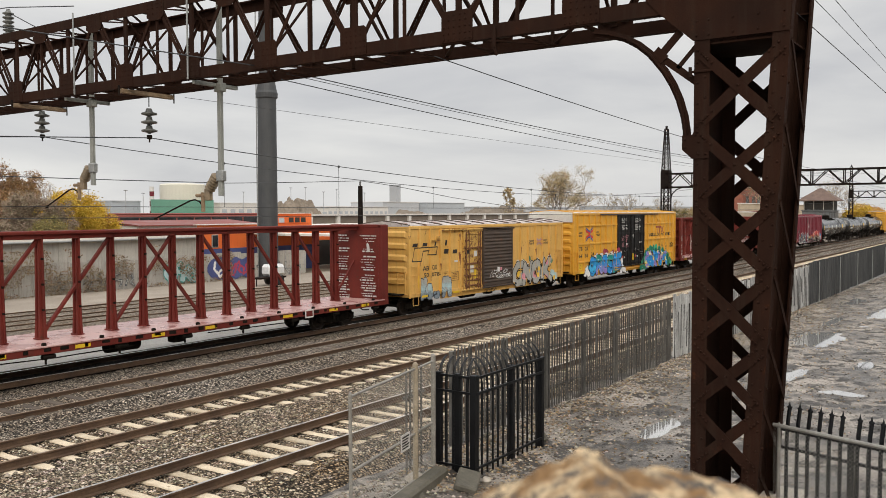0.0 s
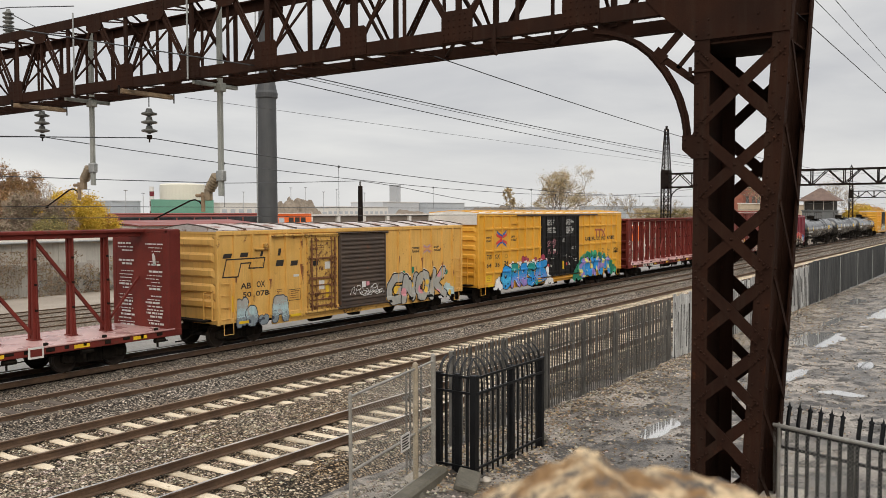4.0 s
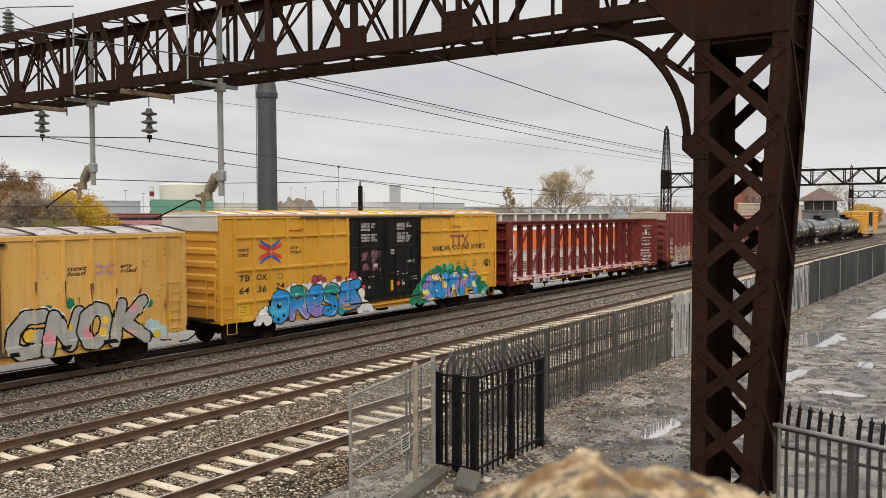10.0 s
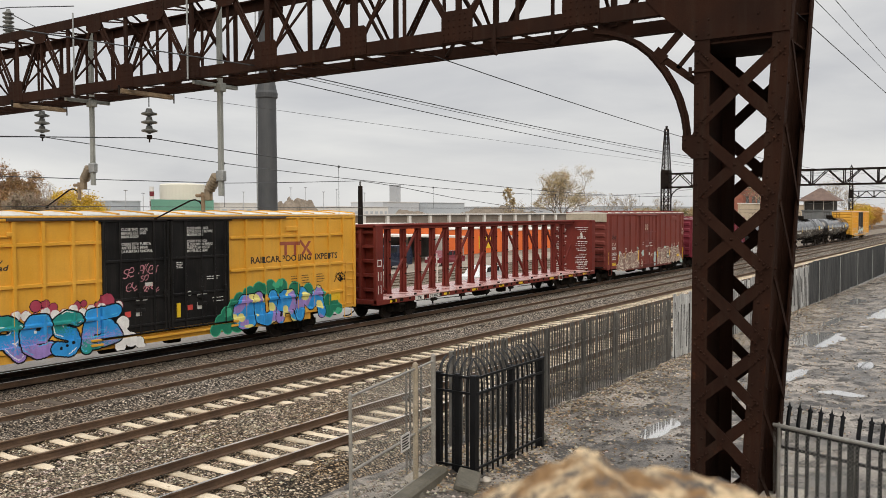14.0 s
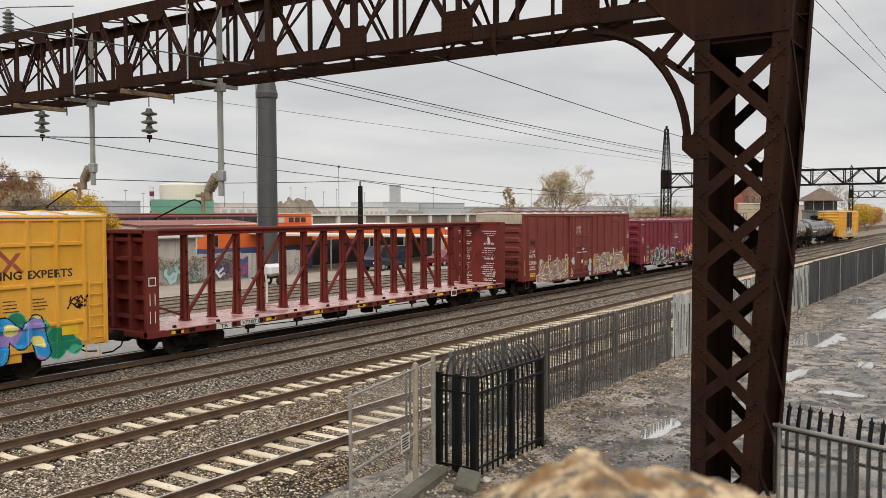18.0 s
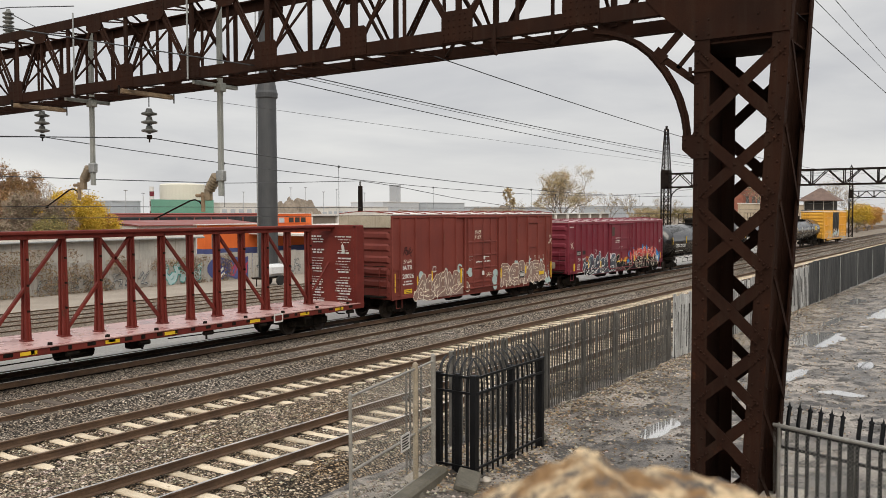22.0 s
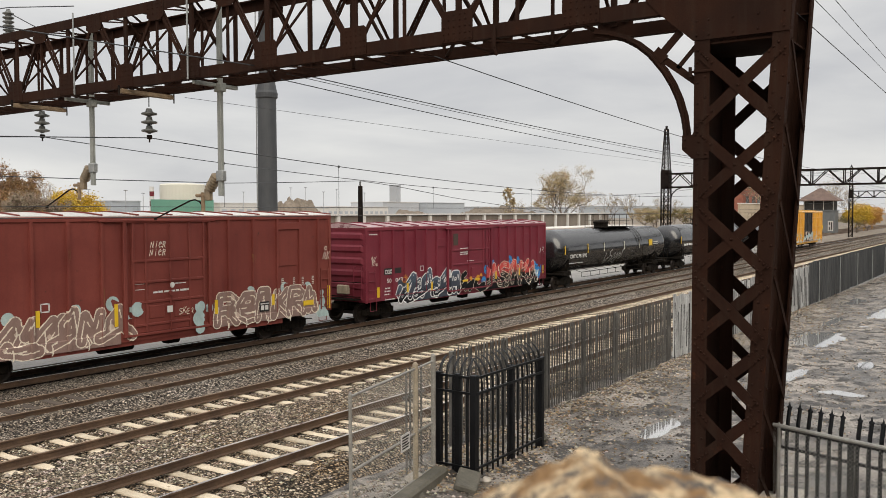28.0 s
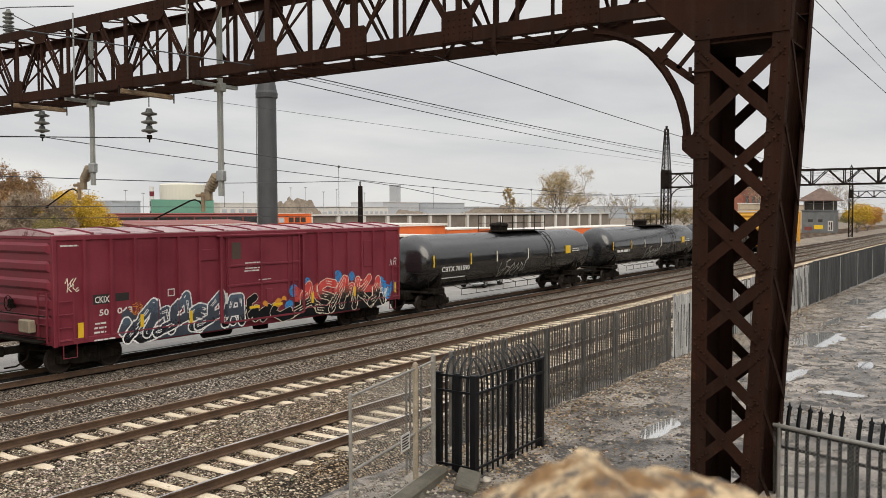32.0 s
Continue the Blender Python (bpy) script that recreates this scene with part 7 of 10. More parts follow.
S_aqua, S_mint = flat("aqua_spray", (0.06, 0.42, 0.66)), flat("mint_edge_spray", (0.05, 0.36, 0.20))
S_orange, S_steel = flat("orange_spray", (0.62, 0.26, 0.03)), flat("steel_blue_spray", (0.07, 0.10, 0.14))
S_ink = paint("black_outline_spray", (0.006, 0.006, 0.007), (0.013, 0.013, 0.014), 3.0, 0.6, 0.0, 0.0, spec=0.15)

STROKES = {
    "c": [[(0.95, 0.8), (0.7, 0.98), (0.35, 0.9), (0.1, 0.6), (0.12, 0.28), (0.4, 0.05), (0.75, 0.1), (0.95, 0.35), (0.6, 0.42)]],
    "n": [[(0.12, 0.0), (0.15, 0.9)], [(0.15, 0.9), (0.75, 0.08)], [(0.75, 0.08), (0.85, 0.98)]],
    "o": [[(0.5, 0.95), (0.15, 0.75), (0.1, 0.3), (0.45, 0.04), (0.85, 0.25), (0.88, 0.7), (0.5, 0.95)]],
    "k": [[(0.15, 0.0), (0.2, 1.0)], [(0.85, 1.0), (0.3, 0.5)], [(0.3, 0.5), (0.9, 0.0)]],
    "r": [[(0.15, 0.0), (0.15, 0.95), (0.7, 0.9), (0.75, 0.6), (0.2, 0.5)], [(0.4, 0.5), (0.85, 0.0)]],
    "e": [[(0.85, 0.15), (0.4, 0.03), (0.12, 0.35), (0.2, 0.8), (0.6, 0.95), (0.85, 0.7), (0.2, 0.5)]],
    "s": [[(0.85, 0.85), (0.5, 1.0), (0.15, 0.8), (0.3, 0.55), (0.75, 0.42), (0.85, 0.15), (0.45, 0.0), (0.1, 0.15)]],
    "u": [[(0.12, 0.95), (0.12, 0.3), (0.4, 0.02), (0.75, 0.15), (0.82, 0.98)]],
    "a": [[(0.08, 0.0), (0.45, 0.95), (0.6, 0.95), (0.92, 0.0)], [(0.25, 0.35), (0.75, 0.35)]],
    "m": [[(0.08, 0.0), (0.15, 0.95), (0.5, 0.3), (0.85, 0.95), (0.92, 0.0)]],
    "z": [[(0.1, 0.9), (0.85, 0.95), (0.15, 0.1), (0.95, 0.05)], [(0.3, 0.5), (0.7, 0.55)]],
    "1": [[(0.0, 0.1), (0.25, 0.8), (0.6, 1.0), (0.8, 0.6), (0.5, 0.35), (1.0, 0.05)]],
    "2": [[(0.1, 1.0), (0.05, 0.5), (0.5, 0.15), (0.95, 0.5)], [(0.5, 0.15), (0.7, -0.1), (1.15, 0.1)]],
    "3": [[(-0.1, 0.75), (0.4, 0.55), (0.3, 0.05), (0.85, 0.2), (0.75, 0.85), (1.1, 1.0)]],
    "4": [[(0.05, 0.0), (0.35, 0.55), (0.1, 0.9), (0.7, 1.05)], [(0.35, 0.55), (1.05, 0.45), (0.9, 0.0)]],
    "5": [[(0.0, 0.45), (0.35, 0.95), (0.6, 0.4), (0.3, 0.05), (0.9, -0.05)], [(0.6, 0.4), (1.05, 0.9)]],
    "w": [[(0.05, 0.95), (0.25, 0.05), (0.5, 0.75), (0.75, 0.05), (0.95, 0.95)]],
}


def stroke_field(X, Z, marks, x0, z0, w, h, step, lean=0.12, wave=0.08):
    """Distance from every cell to the strokes of a row of letters."""
    best = np.full(X.shape, 9.0)
    for i, ch in enumerate(marks):
        ox, oz = x0 + i * step, z0 + wave * h * math.sin(i * 1.9)
        for line in STROKES[ch]:
            q = [(ox + (a + lean * b) * w, oz + b * h) for a, b in line]
            for (ax, az), (bx, bz) in zip(q[:-1], q[1:]):
                dx, dz = bx - ax, bz - az
                t = np.clip(((X - ax) * dx + (Z - az) * dz) / (dx * dx + dz * dz + 1e-9), 0, 1)
                best = np.minimum(best, np.hypot(X - ax - t * dx, Z - az - t * dz))
    return best


def cell_noise(X, Z, s, seed):
    out = np.zeros(X.shape)
    for k in range(4):
        a = seed * 1.7 + k * 2.1
        out += np.sin(X * s * (1 + 0.37 * k) * math.cos(a) + Z * s * (1.3 + 0.3 * k) * math.sin(a) + a * 3) / 4
    return out


def bubbles(X, Z, spots):
    m = np.zeros(X.shape, bool)
    for x, z, r in spots:
        m |= np.hypot(X - x, Z - z) < r
    return m


def spray(car, label, x0, x1, z0, z1, colour, mats, depth, cell=0.024):
    nx, nz = int((x1 - x0) / cell), int((z1 - z0) / cell)
    gx, gz = np.meshgrid(x0 + (np.arange(nx) + 0.5) * cell, z0 + (np.arange(nz) + 0.5) * cell, indexing="ij")
    idx = colour(gx, gz)
    verts, faces, used, pick = [], [], {}, []
    for i in range(nx):
        for j in range(nz):
            k = int(idx[i, j])
            if k < 0:
                continue
            q = []
            for a, b in ((i, j), (i + 1, j), (i + 1, j + 1), (i, j + 1)):
                if (a, b) not in used:
                    used[(a, b)] = len(verts)
                    x, z = x0 + a * cell, z0 + b * cell
                    verts.append((x, depth(x, z), z))
                q.append(used[(a, b)])
            faces.append(q)
            pick.append(k)
    me = bpy.data.meshes.new("graffiti")
    me.from_pydata(verts, [], faces)
    for m in mats:
        me.materials.append(m)
    me.polygons.foreach_set("material_index", pick)
    ob = new("graffiti", me)
    ob.parent = car
    return tagged(ob, label=label)


def ridge(d, flat_to, foot, out):
    """Height of a trapezoid ridge at distance d from its middle."""
    return out if d <= flat_to else 0.0 if d >= foot else out * (foot - d) / (foot - flat_to)


def side_depth(posts, doors=(), belts=(), half=1.56, door_out=0.075):
    def f(x, z):
        y = 0.0
        for p in posts:
            y = max(y, ridge(abs(x - p), 0.052, 0.064, POST_OUT + 0.002))
        for b in belts:
            y = max(y, ridge(abs(z - b), 0.048, 0.062, BELT_OUT + 0.002))
        for a, b in doors:
            if a - 0.02 < x < b + 0.02:
                y = max(y, door_out)
        if z < 1.13:
            y = max(y, 0.045)
        return -half - 0.008 - y
    return f


def drape(ob, posts, belts=(), half=1.56):
    """Lay flat lettering over the posts and belts of a car side."""
    me = ob.data
    me.transform(ob.matrix_basis)
    ob.matrix_basis = Matrix()
    bm = bmesh.new()
    bm.from_mesh(me)
    bmesh.ops.triangulate(bm, faces=bm.faces[:])
    xs_ = [v.co.x for v in bm.verts]
    cuts = [((p + e, 0, 0), (1, 0, 0)) for p in posts if min(xs_) - 0.1 < p < max(xs_) + 0.1 for e in (-0.064, -0.052, 0.052, 0.064)]
    zs_ = [v.co.z for v in bm.verts]
    cuts += [((0, 0, b + e), (0, 0, 1)) for b in belts if min(zs_) - 0.1 < b < max(zs_) + 0.1 for e in (-0.062, -0.048, 0.048, 0.062)]
    for at, across in cuts:
        bmesh.ops.bisect_plane(bm, geom=bm.verts[:] + bm.edges[:] + bm.faces[:], plane_co=at, plane_no=across)
    lie = side_depth(posts, (), belts, half)
    for v in bm.verts:
        v.co.y = lie(v.co.x, v.co.z) + 0.004
    bm.to_mesh(me)
    bm.free()
    return ob


def door(car, name, label, x0, x1, z0, z1, mat, half=1.56, out=0.06, ribs=0, uprights=(), belts=(), rods=(), frame=True):
    d = part(name, Shape().cbox(x0, x1, -half - out, -half + 0.02, z0, z1, 0.012), mat, car, label)
    for i in range(ribs):
        z = z0 + 0.15 + (z1 - z0 - 0.3) * (i + 0.5) / ribs
        h = (z1 - z0 - 0.3) / ribs * 0.36
        part("door_rib", Shape().add([(x, -half - out - dy, z + dz) for x in (x0 + 0.1, x1 - 0.1) for dz, dy in ((-h, 0), (-h * 0.4, 0.035), (h * 0.4, 0.035), (h, 0))],
                                     [(0, 1, 5, 4), (1, 2, 6, 5), (2, 3, 7, 6), (0, 3, 2, 1), (4, 5, 6, 7)]), mat, d)
    for z in belts:
        part("door_belt", Shape().cbox(x0, x1, -half - out - 0.04, -half - out + 0.01, z - 0.045, z + 0.045, 0.015), mat, d)
    for x in uprights:
        part("door_upright", Shape().cbox(x - 0.04, x + 0.04, -half - out - 0.045, -half - out + 0.01, z0, z1, 0.015), mat, d)
    for x in rods:
        mat = M_rustbar if mat is M_ylw3 else mat
        part("lock_rod", Shape().rod((x, -half - out - 0.06, z0 - 0.05), (x, -half - out - 0.06, z1 - 0.05), 0.022, 6)
             .cbox(x - 0.06, x + 0.06, -half - out - 0.09, -half - out - 0.02, z0 + 1.15, z0 + 1.32, 0.01), mat, d)
    if frame:
        part("door_track", Shape().cbox(x0 - 0.15, x1 + 0.15, -half - out - 0.05, -half, z1 - 0.01, z1 + 0.09, 0.015), mat, d)
        part("door_track", Shape().cbox(x0 - 0.15, x1 + 0.15, -half - out - 0.06, -half, z0 - 0.1, z0 - 0.01, 0.015), mat, d)
    return d


def fitted(words, car, x0, x1, z, size, mat, y=-1.634, slant=0.0, lead=1.0, label=""):
    """Lettering stretched to reach from x0 to x1."""
    ob = lettering(words, car, x0, z, size, mat, y, "lettering", label, 1.0, slant, "LEFT", lead)
    wide = max(v.co.x for v in ob.data.vertices)
    ob.matrix_basis = pose(x0, y, z, 90, 0, 0) @ Matrix.Diagonal(((x1 - x0) / wide, 1, 1, 1))
    return ob


def bars(car, x, z, w, rows, h, gap, mat, y, seed=1, name="text_bar"):
    """Lines of writing too small to read, word by word."""
    rng = random.Random(seed)
    for k in range(rows):
        line, a = Shape(), x + rng.uniform(0, 0.12) * w
        end = x + w - rng.uniform(0, 0.25) * w
        while a < end:
            b = min(end, a + rng.uniform(1.2, 4.5) * max(h, 0.03))
            line.box(a, b, y - 0.004, y, z - k * gap, z - k * gap + h * rng.uniform(0.8, 1.0))
            a = b + rng.uniform(0.4, 0.8) * max(h, 0.03)
        part(name, line, mat, car, kind="stuff" if h < 0.001 else "")


STROKES["i"] = [[(0.5, 0.0), (0.55, 0.7)], [(0.58, 0.95), (0.6, 1.0)]]
STROKES["O"] = [[(0.5, 1.0), (0.1, 0.8), (0.0, 0.4), (0.2, 0.05), (0.55, 0.0), (0.9, 0.2), (1.0, 0.6), (0.85, 0.92), (0.5, 1.0)]]
STROKES["R"] = [[(0.0, 0.0), (0.12, 1.0), (0.6, 1.0), (0.95, 0.78), (0.8, 0.5), (0.2, 0.45)], [(0.5, 0.45), (1.0, 0.0)]]
STROKES["E"] = [[(1.0, 0.1), (0.5, 0.0), (0.08, 0.2), (0.0, 0.62), (0.3, 0.98), (0.75, 0.98), (0.95, 0.7), (0.7, 0.48), (0.15, 0.48)]]
STROKES["S"] = [[(0.95, 0.9), (0.5, 1.0), (0.1, 0.85), (0.15, 0.6), (0.75, 0.45), (0.9, 0.2), (0.6, 0.0), (0.05, 0.08)]]
STROKES["F"] = [[(0.05, 0.0), (0.15, 0.95), (0.9, 1.05)], [(0.1, 0.55), (0.7, 0.6)], [(0.3, 0.1), (1.0, 0.25), (0.85, 0.45)]]
STROKES["G"] = [[(0.95, 0.95), (0.4, 0.95), (0.05, 0.6), (0.0, 0.2), (0.3, 0.0), (0.85, 0.05), (0.95, 0.42), (0.55, 0.45)]]
STROKES["N"] = [[(0.0, 0.0), (0.15, 0.95), (0.7, 0.1)], [(0.7, 0.1), (0.95, 1.0)]]
STROKES["K"] = [[(0.05, 0.0), (0.2, 1.0)], [(0.85, 1.05), (0.35, 0.5), (1.0, 0.0)]]
STROKES["U"] = [[(0.0, 1.0), (0.05, 0.15), (0.5, 0.0), (0.95, 0.15), (0.9, 1.0)]]
STROKES["A"] = [[(0.0, 0.0), (0.25, 0.95), (0.75, 0.95), (0.95, 0.0)], [(0.15, 0.42), (0.85, 0.42)]]
STROKES["M"] = [[(0.0, 0.0), (0.12, 1.0), (0.5, 0.45), (0.85, 1.0), (1.0, 0.0)]]
STROKES["Z"] = [[(-0.2, 0.0), (0.1, 0.55), (0.45, 1.05), (0.55, 0.6), (0.35, 0.1)], [(0.5, 0.6), (0.9, 0.75), (1.1, 0.1)]]
STROKES["V"] = [[(-0.1, 0.05), (0.35, 0.25), (0.3, 0.7), (0.6, 1.1), (0.75, 0.5), (1.1, 0.05)], [(0.35, 0.3), (0.75, 0.45)]]
STROKES["W"] = [[(-0.1, 0.5), (0.1, 0.95), (0.2, 0.2), (0.5, 0.6), (0.6, 0.1), (1.05, 0.95)], [(0.5, 0.6), (0.75, 0.9)]]


def sprayed(out, X, Z, glyph, x0, x1, z0, z1, r, rim, edge, fills, cuts=(0.5,), soft=0.3, shine=-1, lean=0.0, seed=1):
    """One fat letter over those before it: a rim, then fills from the foot up with soft sprayed borders."""
    d = stroke_field(X, Z, glyph, x0 + r, z0 + r, x1 - x0 - 2 * r, z1 - z0 - 2 * r, 1.0, lean, 0.0)
    rng = np.random.RandomState(seed)
    v = (Z - z0) / (z1 - z0) + (rng.rand(*X.shape) - 0.5) * soft + 0.12 * cell_noise(X, Z, 3.5, seed)
    out[d < r + rim] = edge
    body = d < r
    k = np.full(X.shape, fills[0])
    for c, f in zip(cuts, fills[1:]):
        k = np.where(v > c, f, k)
    out[body] = k[body]
    if shine >= 0:
        inner = stroke_field(X + 0.03, Z - 0.03, glyph, x0 + r, z0 + r, x1 - x0 - 2 * r, z1 - z0 - 2 * r, 1.0, lean, 0.0)
        out[body & (np.abs(inner - r * 0.72) < 0.013) & (cell_noise(X, Z, 5.0, seed + 3) > 0.12)] = shine
    return d


def cloud(out, X, Z, spots, rim, edge, fill):
    out[bubbles(X, Z, [(a, b, r + rim) for a, b, r in spots])] = edge
    out[bubbles(X, Z, spots)] = fill


def side_text(words, car, x0, x1, z, size, mat, posts, belts=(), slant=0.0, lead=1.0):
    return drape(fitted(words, car, x0, x1, z, size, mat, -1.57, slant, lead), posts, belts)


def flat_quads(name, quads, mat, car, posts=(), belts=(), label=""):
    """Painted shapes of x and z corners, laid over the ribs."""
    q = Shape()
    for c in quads:
        q.add([(a, -1.57, b) for a, b in c], [tuple(range(len(c)))])
    return drape(part(name, q, mat, car, label), posts, belts)


def slanted(x0, x1, z0, z1, lean=0.06):
    return [(x0, z0), (x1 - lean, z0), (x1, z1), (x0 + lean, z1)]


def line_quads(pts, w):
    out = []
    for (a, b), (c, d) in zip(pts[:-1], pts[1:]):
        n = math.hypot(c - a, d - b)
        ux, uz = (c - a) / n * w / 2, (d - b) / n * w / 2
        out.append([(a - ux - uz, b - uz + ux), (a - ux + uz, b - uz - ux), (c + ux + uz, d + uz - ux), (c + ux - uz, d + uz + ux)])
    return out


def cross_logo(car, x, z, w, h, a, b, posts, belts=()):
    """Crossed double bands: one colour outside, the other inside."""
    outer, inner = [], []
    t = h * 0.27
    for e in (-1, 1):
        for f in (-1, 1):
            outer.append([(x + e * w * 0.9, z + f * h), (x + e * w * 0.75, z + f * (h - t * 1.3)), (x + e * w * 0.02, z + f * h * 0.1), (x + e * w * 0.02, z + f * (h * 0.1 + t * 1.2))])
            inner.append([(x + e * w, z + f * (h * 0.66)), (x + e * w * 0.85, z + f * (h * 0.66 - t * 1.35)), (x + e * w * 0.12, z + f * 0.0), (x + e * w * 0.12, z + f * t * 1.1)])
    flat_quads("logo_cross", outer, a, car, posts, belts, "blue crossed bands")
    ob = flat_quads("logo_cross", inner, b, car, posts, belts, "red crossed bands")
    for v in ob.data.vertices:
        v.co.y -= 0.003


S_rustline = flat("rust_run", (0.20, 0.075, 0.03))


def rust_runs(car, spots, posts, seed):
    """Thin brown runs below chips in the paint."""
    rng = random.Random(seed)
    q = []
    for x, z, h in spots:
        for _ in range(4):
            a = x + rng.uniform(-0.05, 0.05)
            w = rng.uniform(0.006, 0.022)
            top = z + rng.uniform(-0.06, 0.06)
            q.append([(a - w, top), (a + w, top), (a + w * 0.4, top - h * rng.uniform(0.4, 1.0)), (a - w * 0.4, top - h * rng.uniform(0.4, 1.0))])
    flat_quads("rust_run", q, S_rustline, car, posts, (), "brown rust runs")


# first yellow boxcar
plug = door(abox, "plug_door", "yellow plug door with rusted locking bars", 4.66, 6.42, 1.02, 4.02, M_ylw3, uprights=(4.72, 6.36))
for x, r in ((4.84, 0.035), (5.12, 0.022), (6.02, 0.02), (6.24, 0.04)):
    part("lock_rod", Shape().rod((x, -1.69, 0.98), (x, -1.69, 3.96), r, 7), M_rustbar, plug, "rusted locking rod")
for z, h in ((1.16, 0.035), (1.42, 0.022), (1.66, 0.018), (2.02, 0.02), (2.3, 0.045), (3.12, 0.03), (3.86, 0.03)):
    part("lock_bar", Shape().cbox(4.74, 6.34, -1.672, -1.618, z - h, z + h, 0.01), M_rustbar if z != 3.86 else M_ylw3, plug)
drng = random.Random(41)
for _ in range(34):
    x, z = drng.choice((4.84, 5.12, 6.02, 6.24)) + drng.uniform(-0.05, 0.05), drng.choice((1.16, 1.42, 1.66, 2.02, 2.3, 2.7, 3.12, 3.5)) + drng.uniform(-0.08, 0.08)
    w, h = drng.uniform(0.03, 0.09), drng.uniform(0.02, 0.08)
    part("lock_bracket", Shape().cbox(x - w, x + w, -1.72, -1.64, z - h, z + h, 0.012), M_rustbar, plug)
part("hand_wheel", Shape().pipe([(6.08 + 0.2 * math.cos(a * 0.5236), -1.74, 3.06 + 0.14 * math.sin(a * 0.5236)) for a in range(13)], 0.022, 5), M_rustbar, plug, "rusted hand wheel")
for x0, x1, z0, z1 in ((5.68, 6.0, 2.66, 2.96), (5.32, 5.64, 1.83, 2.2)):
    part("notice", Shape().box(x0, x1, -1.63, -1.624, z0, z1), M_white, plug, "torn white paper notice")
part("yellow_patch", Shape().box(5.72, 5.9, -1.632, -1.626, 1.5, 2.0), M_refl, plug)
bars(abox, 5.2, 3.62, 0.55, 3, 0.035, 0.09, M_rustbar, -1.626, 12)
slide = door(abox, "sliding_door", "dark brown sliding door with pressed ribs", 6.58, 9.72, 1.0, 4.06, M_browndoor, ribs=15, uprights=(6.64, 9.68), out=0.09)
part("door_hood", Shape().cbox(2.62, 9.95, -1.70, -1.56, 4.06, 4.14, 0.02), M_ylw3, abox)
part("door_rail", Shape().cbox(4.5, 9.95, -1.70, -1.58, 0.90, 0.99, 0.02), M_ylw3, abox)
part("door_stop", Shape().cbox(2.53, 2.64, -1.67, -1.56, 2.9, 4.1, 0.015), M_ylw, abox)
part("side_bracket", Shape().cbox(1.84, 2.56, -1.66, -1.56, 3.58, 3.64, 0.01).cbox(2.26, 2.46, -1.67, -1.56, 3.66, 3.82, 0.02), M_ylw3, abox)
side_text("AB", abox, 1.14, 1.65, 2.16, 0.31, M_black, AB_POSTS)
side_text("OX", abox, 1.92, 2.36, 2.17, 0.33, M_black, AB_POSTS)
side_text("50", abox, 1.22, 1.65, 1.84, 0.28, M_black, AB_POSTS)
side_text("078", abox, 1.88, 2.55, 1.84, 0.28, M_black, AB_POSTS)
for a, b, z, h in ((0.28, 0.74, 3.33, 0.17), (1.1, 1.54, 3.34, 0.17), (2.12, 2.3, 3.34, 0.19), (3.04, 3.25, 3.32, 0.28), (2.93, 3.39, 2.91, 0.24), (3.73, 4.18, 2.89, 0.2)):
    flat_quads("logo_block", [slanted(a, b, z, z + h)], M_black, abox, AB_POSTS)
part("logo_block", Shape().plate([(4.83, 2.83), (5.24, 2.83), (5.28, 3.02), (4.88, 3.02)], 1, -1.642, 0.004), M_black, plug)
flat_quads("logo_outline", line_quads([(0.46, 3.28), (2.37, 3.28), (2.28, 2.9), (1.55, 2.92), (1.63, 3.12), (1.16, 3.11), (1.01, 2.63), (0.28, 2.64), (0.46, 3.28)], 0.05), M_black, abox, AB_POSTS)
side_text("next\nload", abox, 11.82, 12.5, 3.24, 0.2, M_black, AB_POSTS, slant=0.25, lead=0.8)
side_text("any\nroad", abox, 13.66, 14.3, 3.24, 0.2, M_black, AB_POSTS, slant=0.25, lead=0.8)
part("notice", Shape().box(3.9, 4.2, -1.574, -1.568, 2.44, 2.54), M_white, abox)
flat_quads("stencil_frame", line_quads([(3.64, 1.52), (4.28, 1.52), (4.28, 1.94), (3.64, 1.94), (3.64, 1.52)], 0.02), M_black, abox)
bars(abox, 3.68, 1.86, 0.55, 4, 0.03, 0.085, M_rustbar, -1.568, 15)
bars(abox, 2.95, 1.98, 0.35, 2, 0.03, 0.07, M_rustbar, -1.568, 16)
S_fadeblue, S_fadered = flat("faded_blue_stencil", (0.34, 0.27, 0.34)), flat("faded_red_stencil", (0.52, 0.22, 0.15))
cross_logo(abox, 13.1, 3.22, 0.34, 0.24, S_fadeblue, S_fadered, AB_POSTS)
rust_runs(abox, ((10.78, 2.95, 0.5), (11.69, 2.9, 0.6), (11.75, 2.5, 0.4), (12.61, 2.85, 0.6), (12.2, 2.4, 0.2), (13.46, 2.6, 0.3), (14.39, 2.5, 0.25), (0.82, 2.6, 0.3), (2.6, 2.4, 0.4), (4.36, 2.9, 0.7), (4.36, 3.9, 0.5), (1.2, 1.0, 0.1), (15.31, 2.0, 0.3)), AB_POSTS, 6)
dep = side_depth(AB_POSTS, ((4.62, 6.55), (6.57, 9.8)))


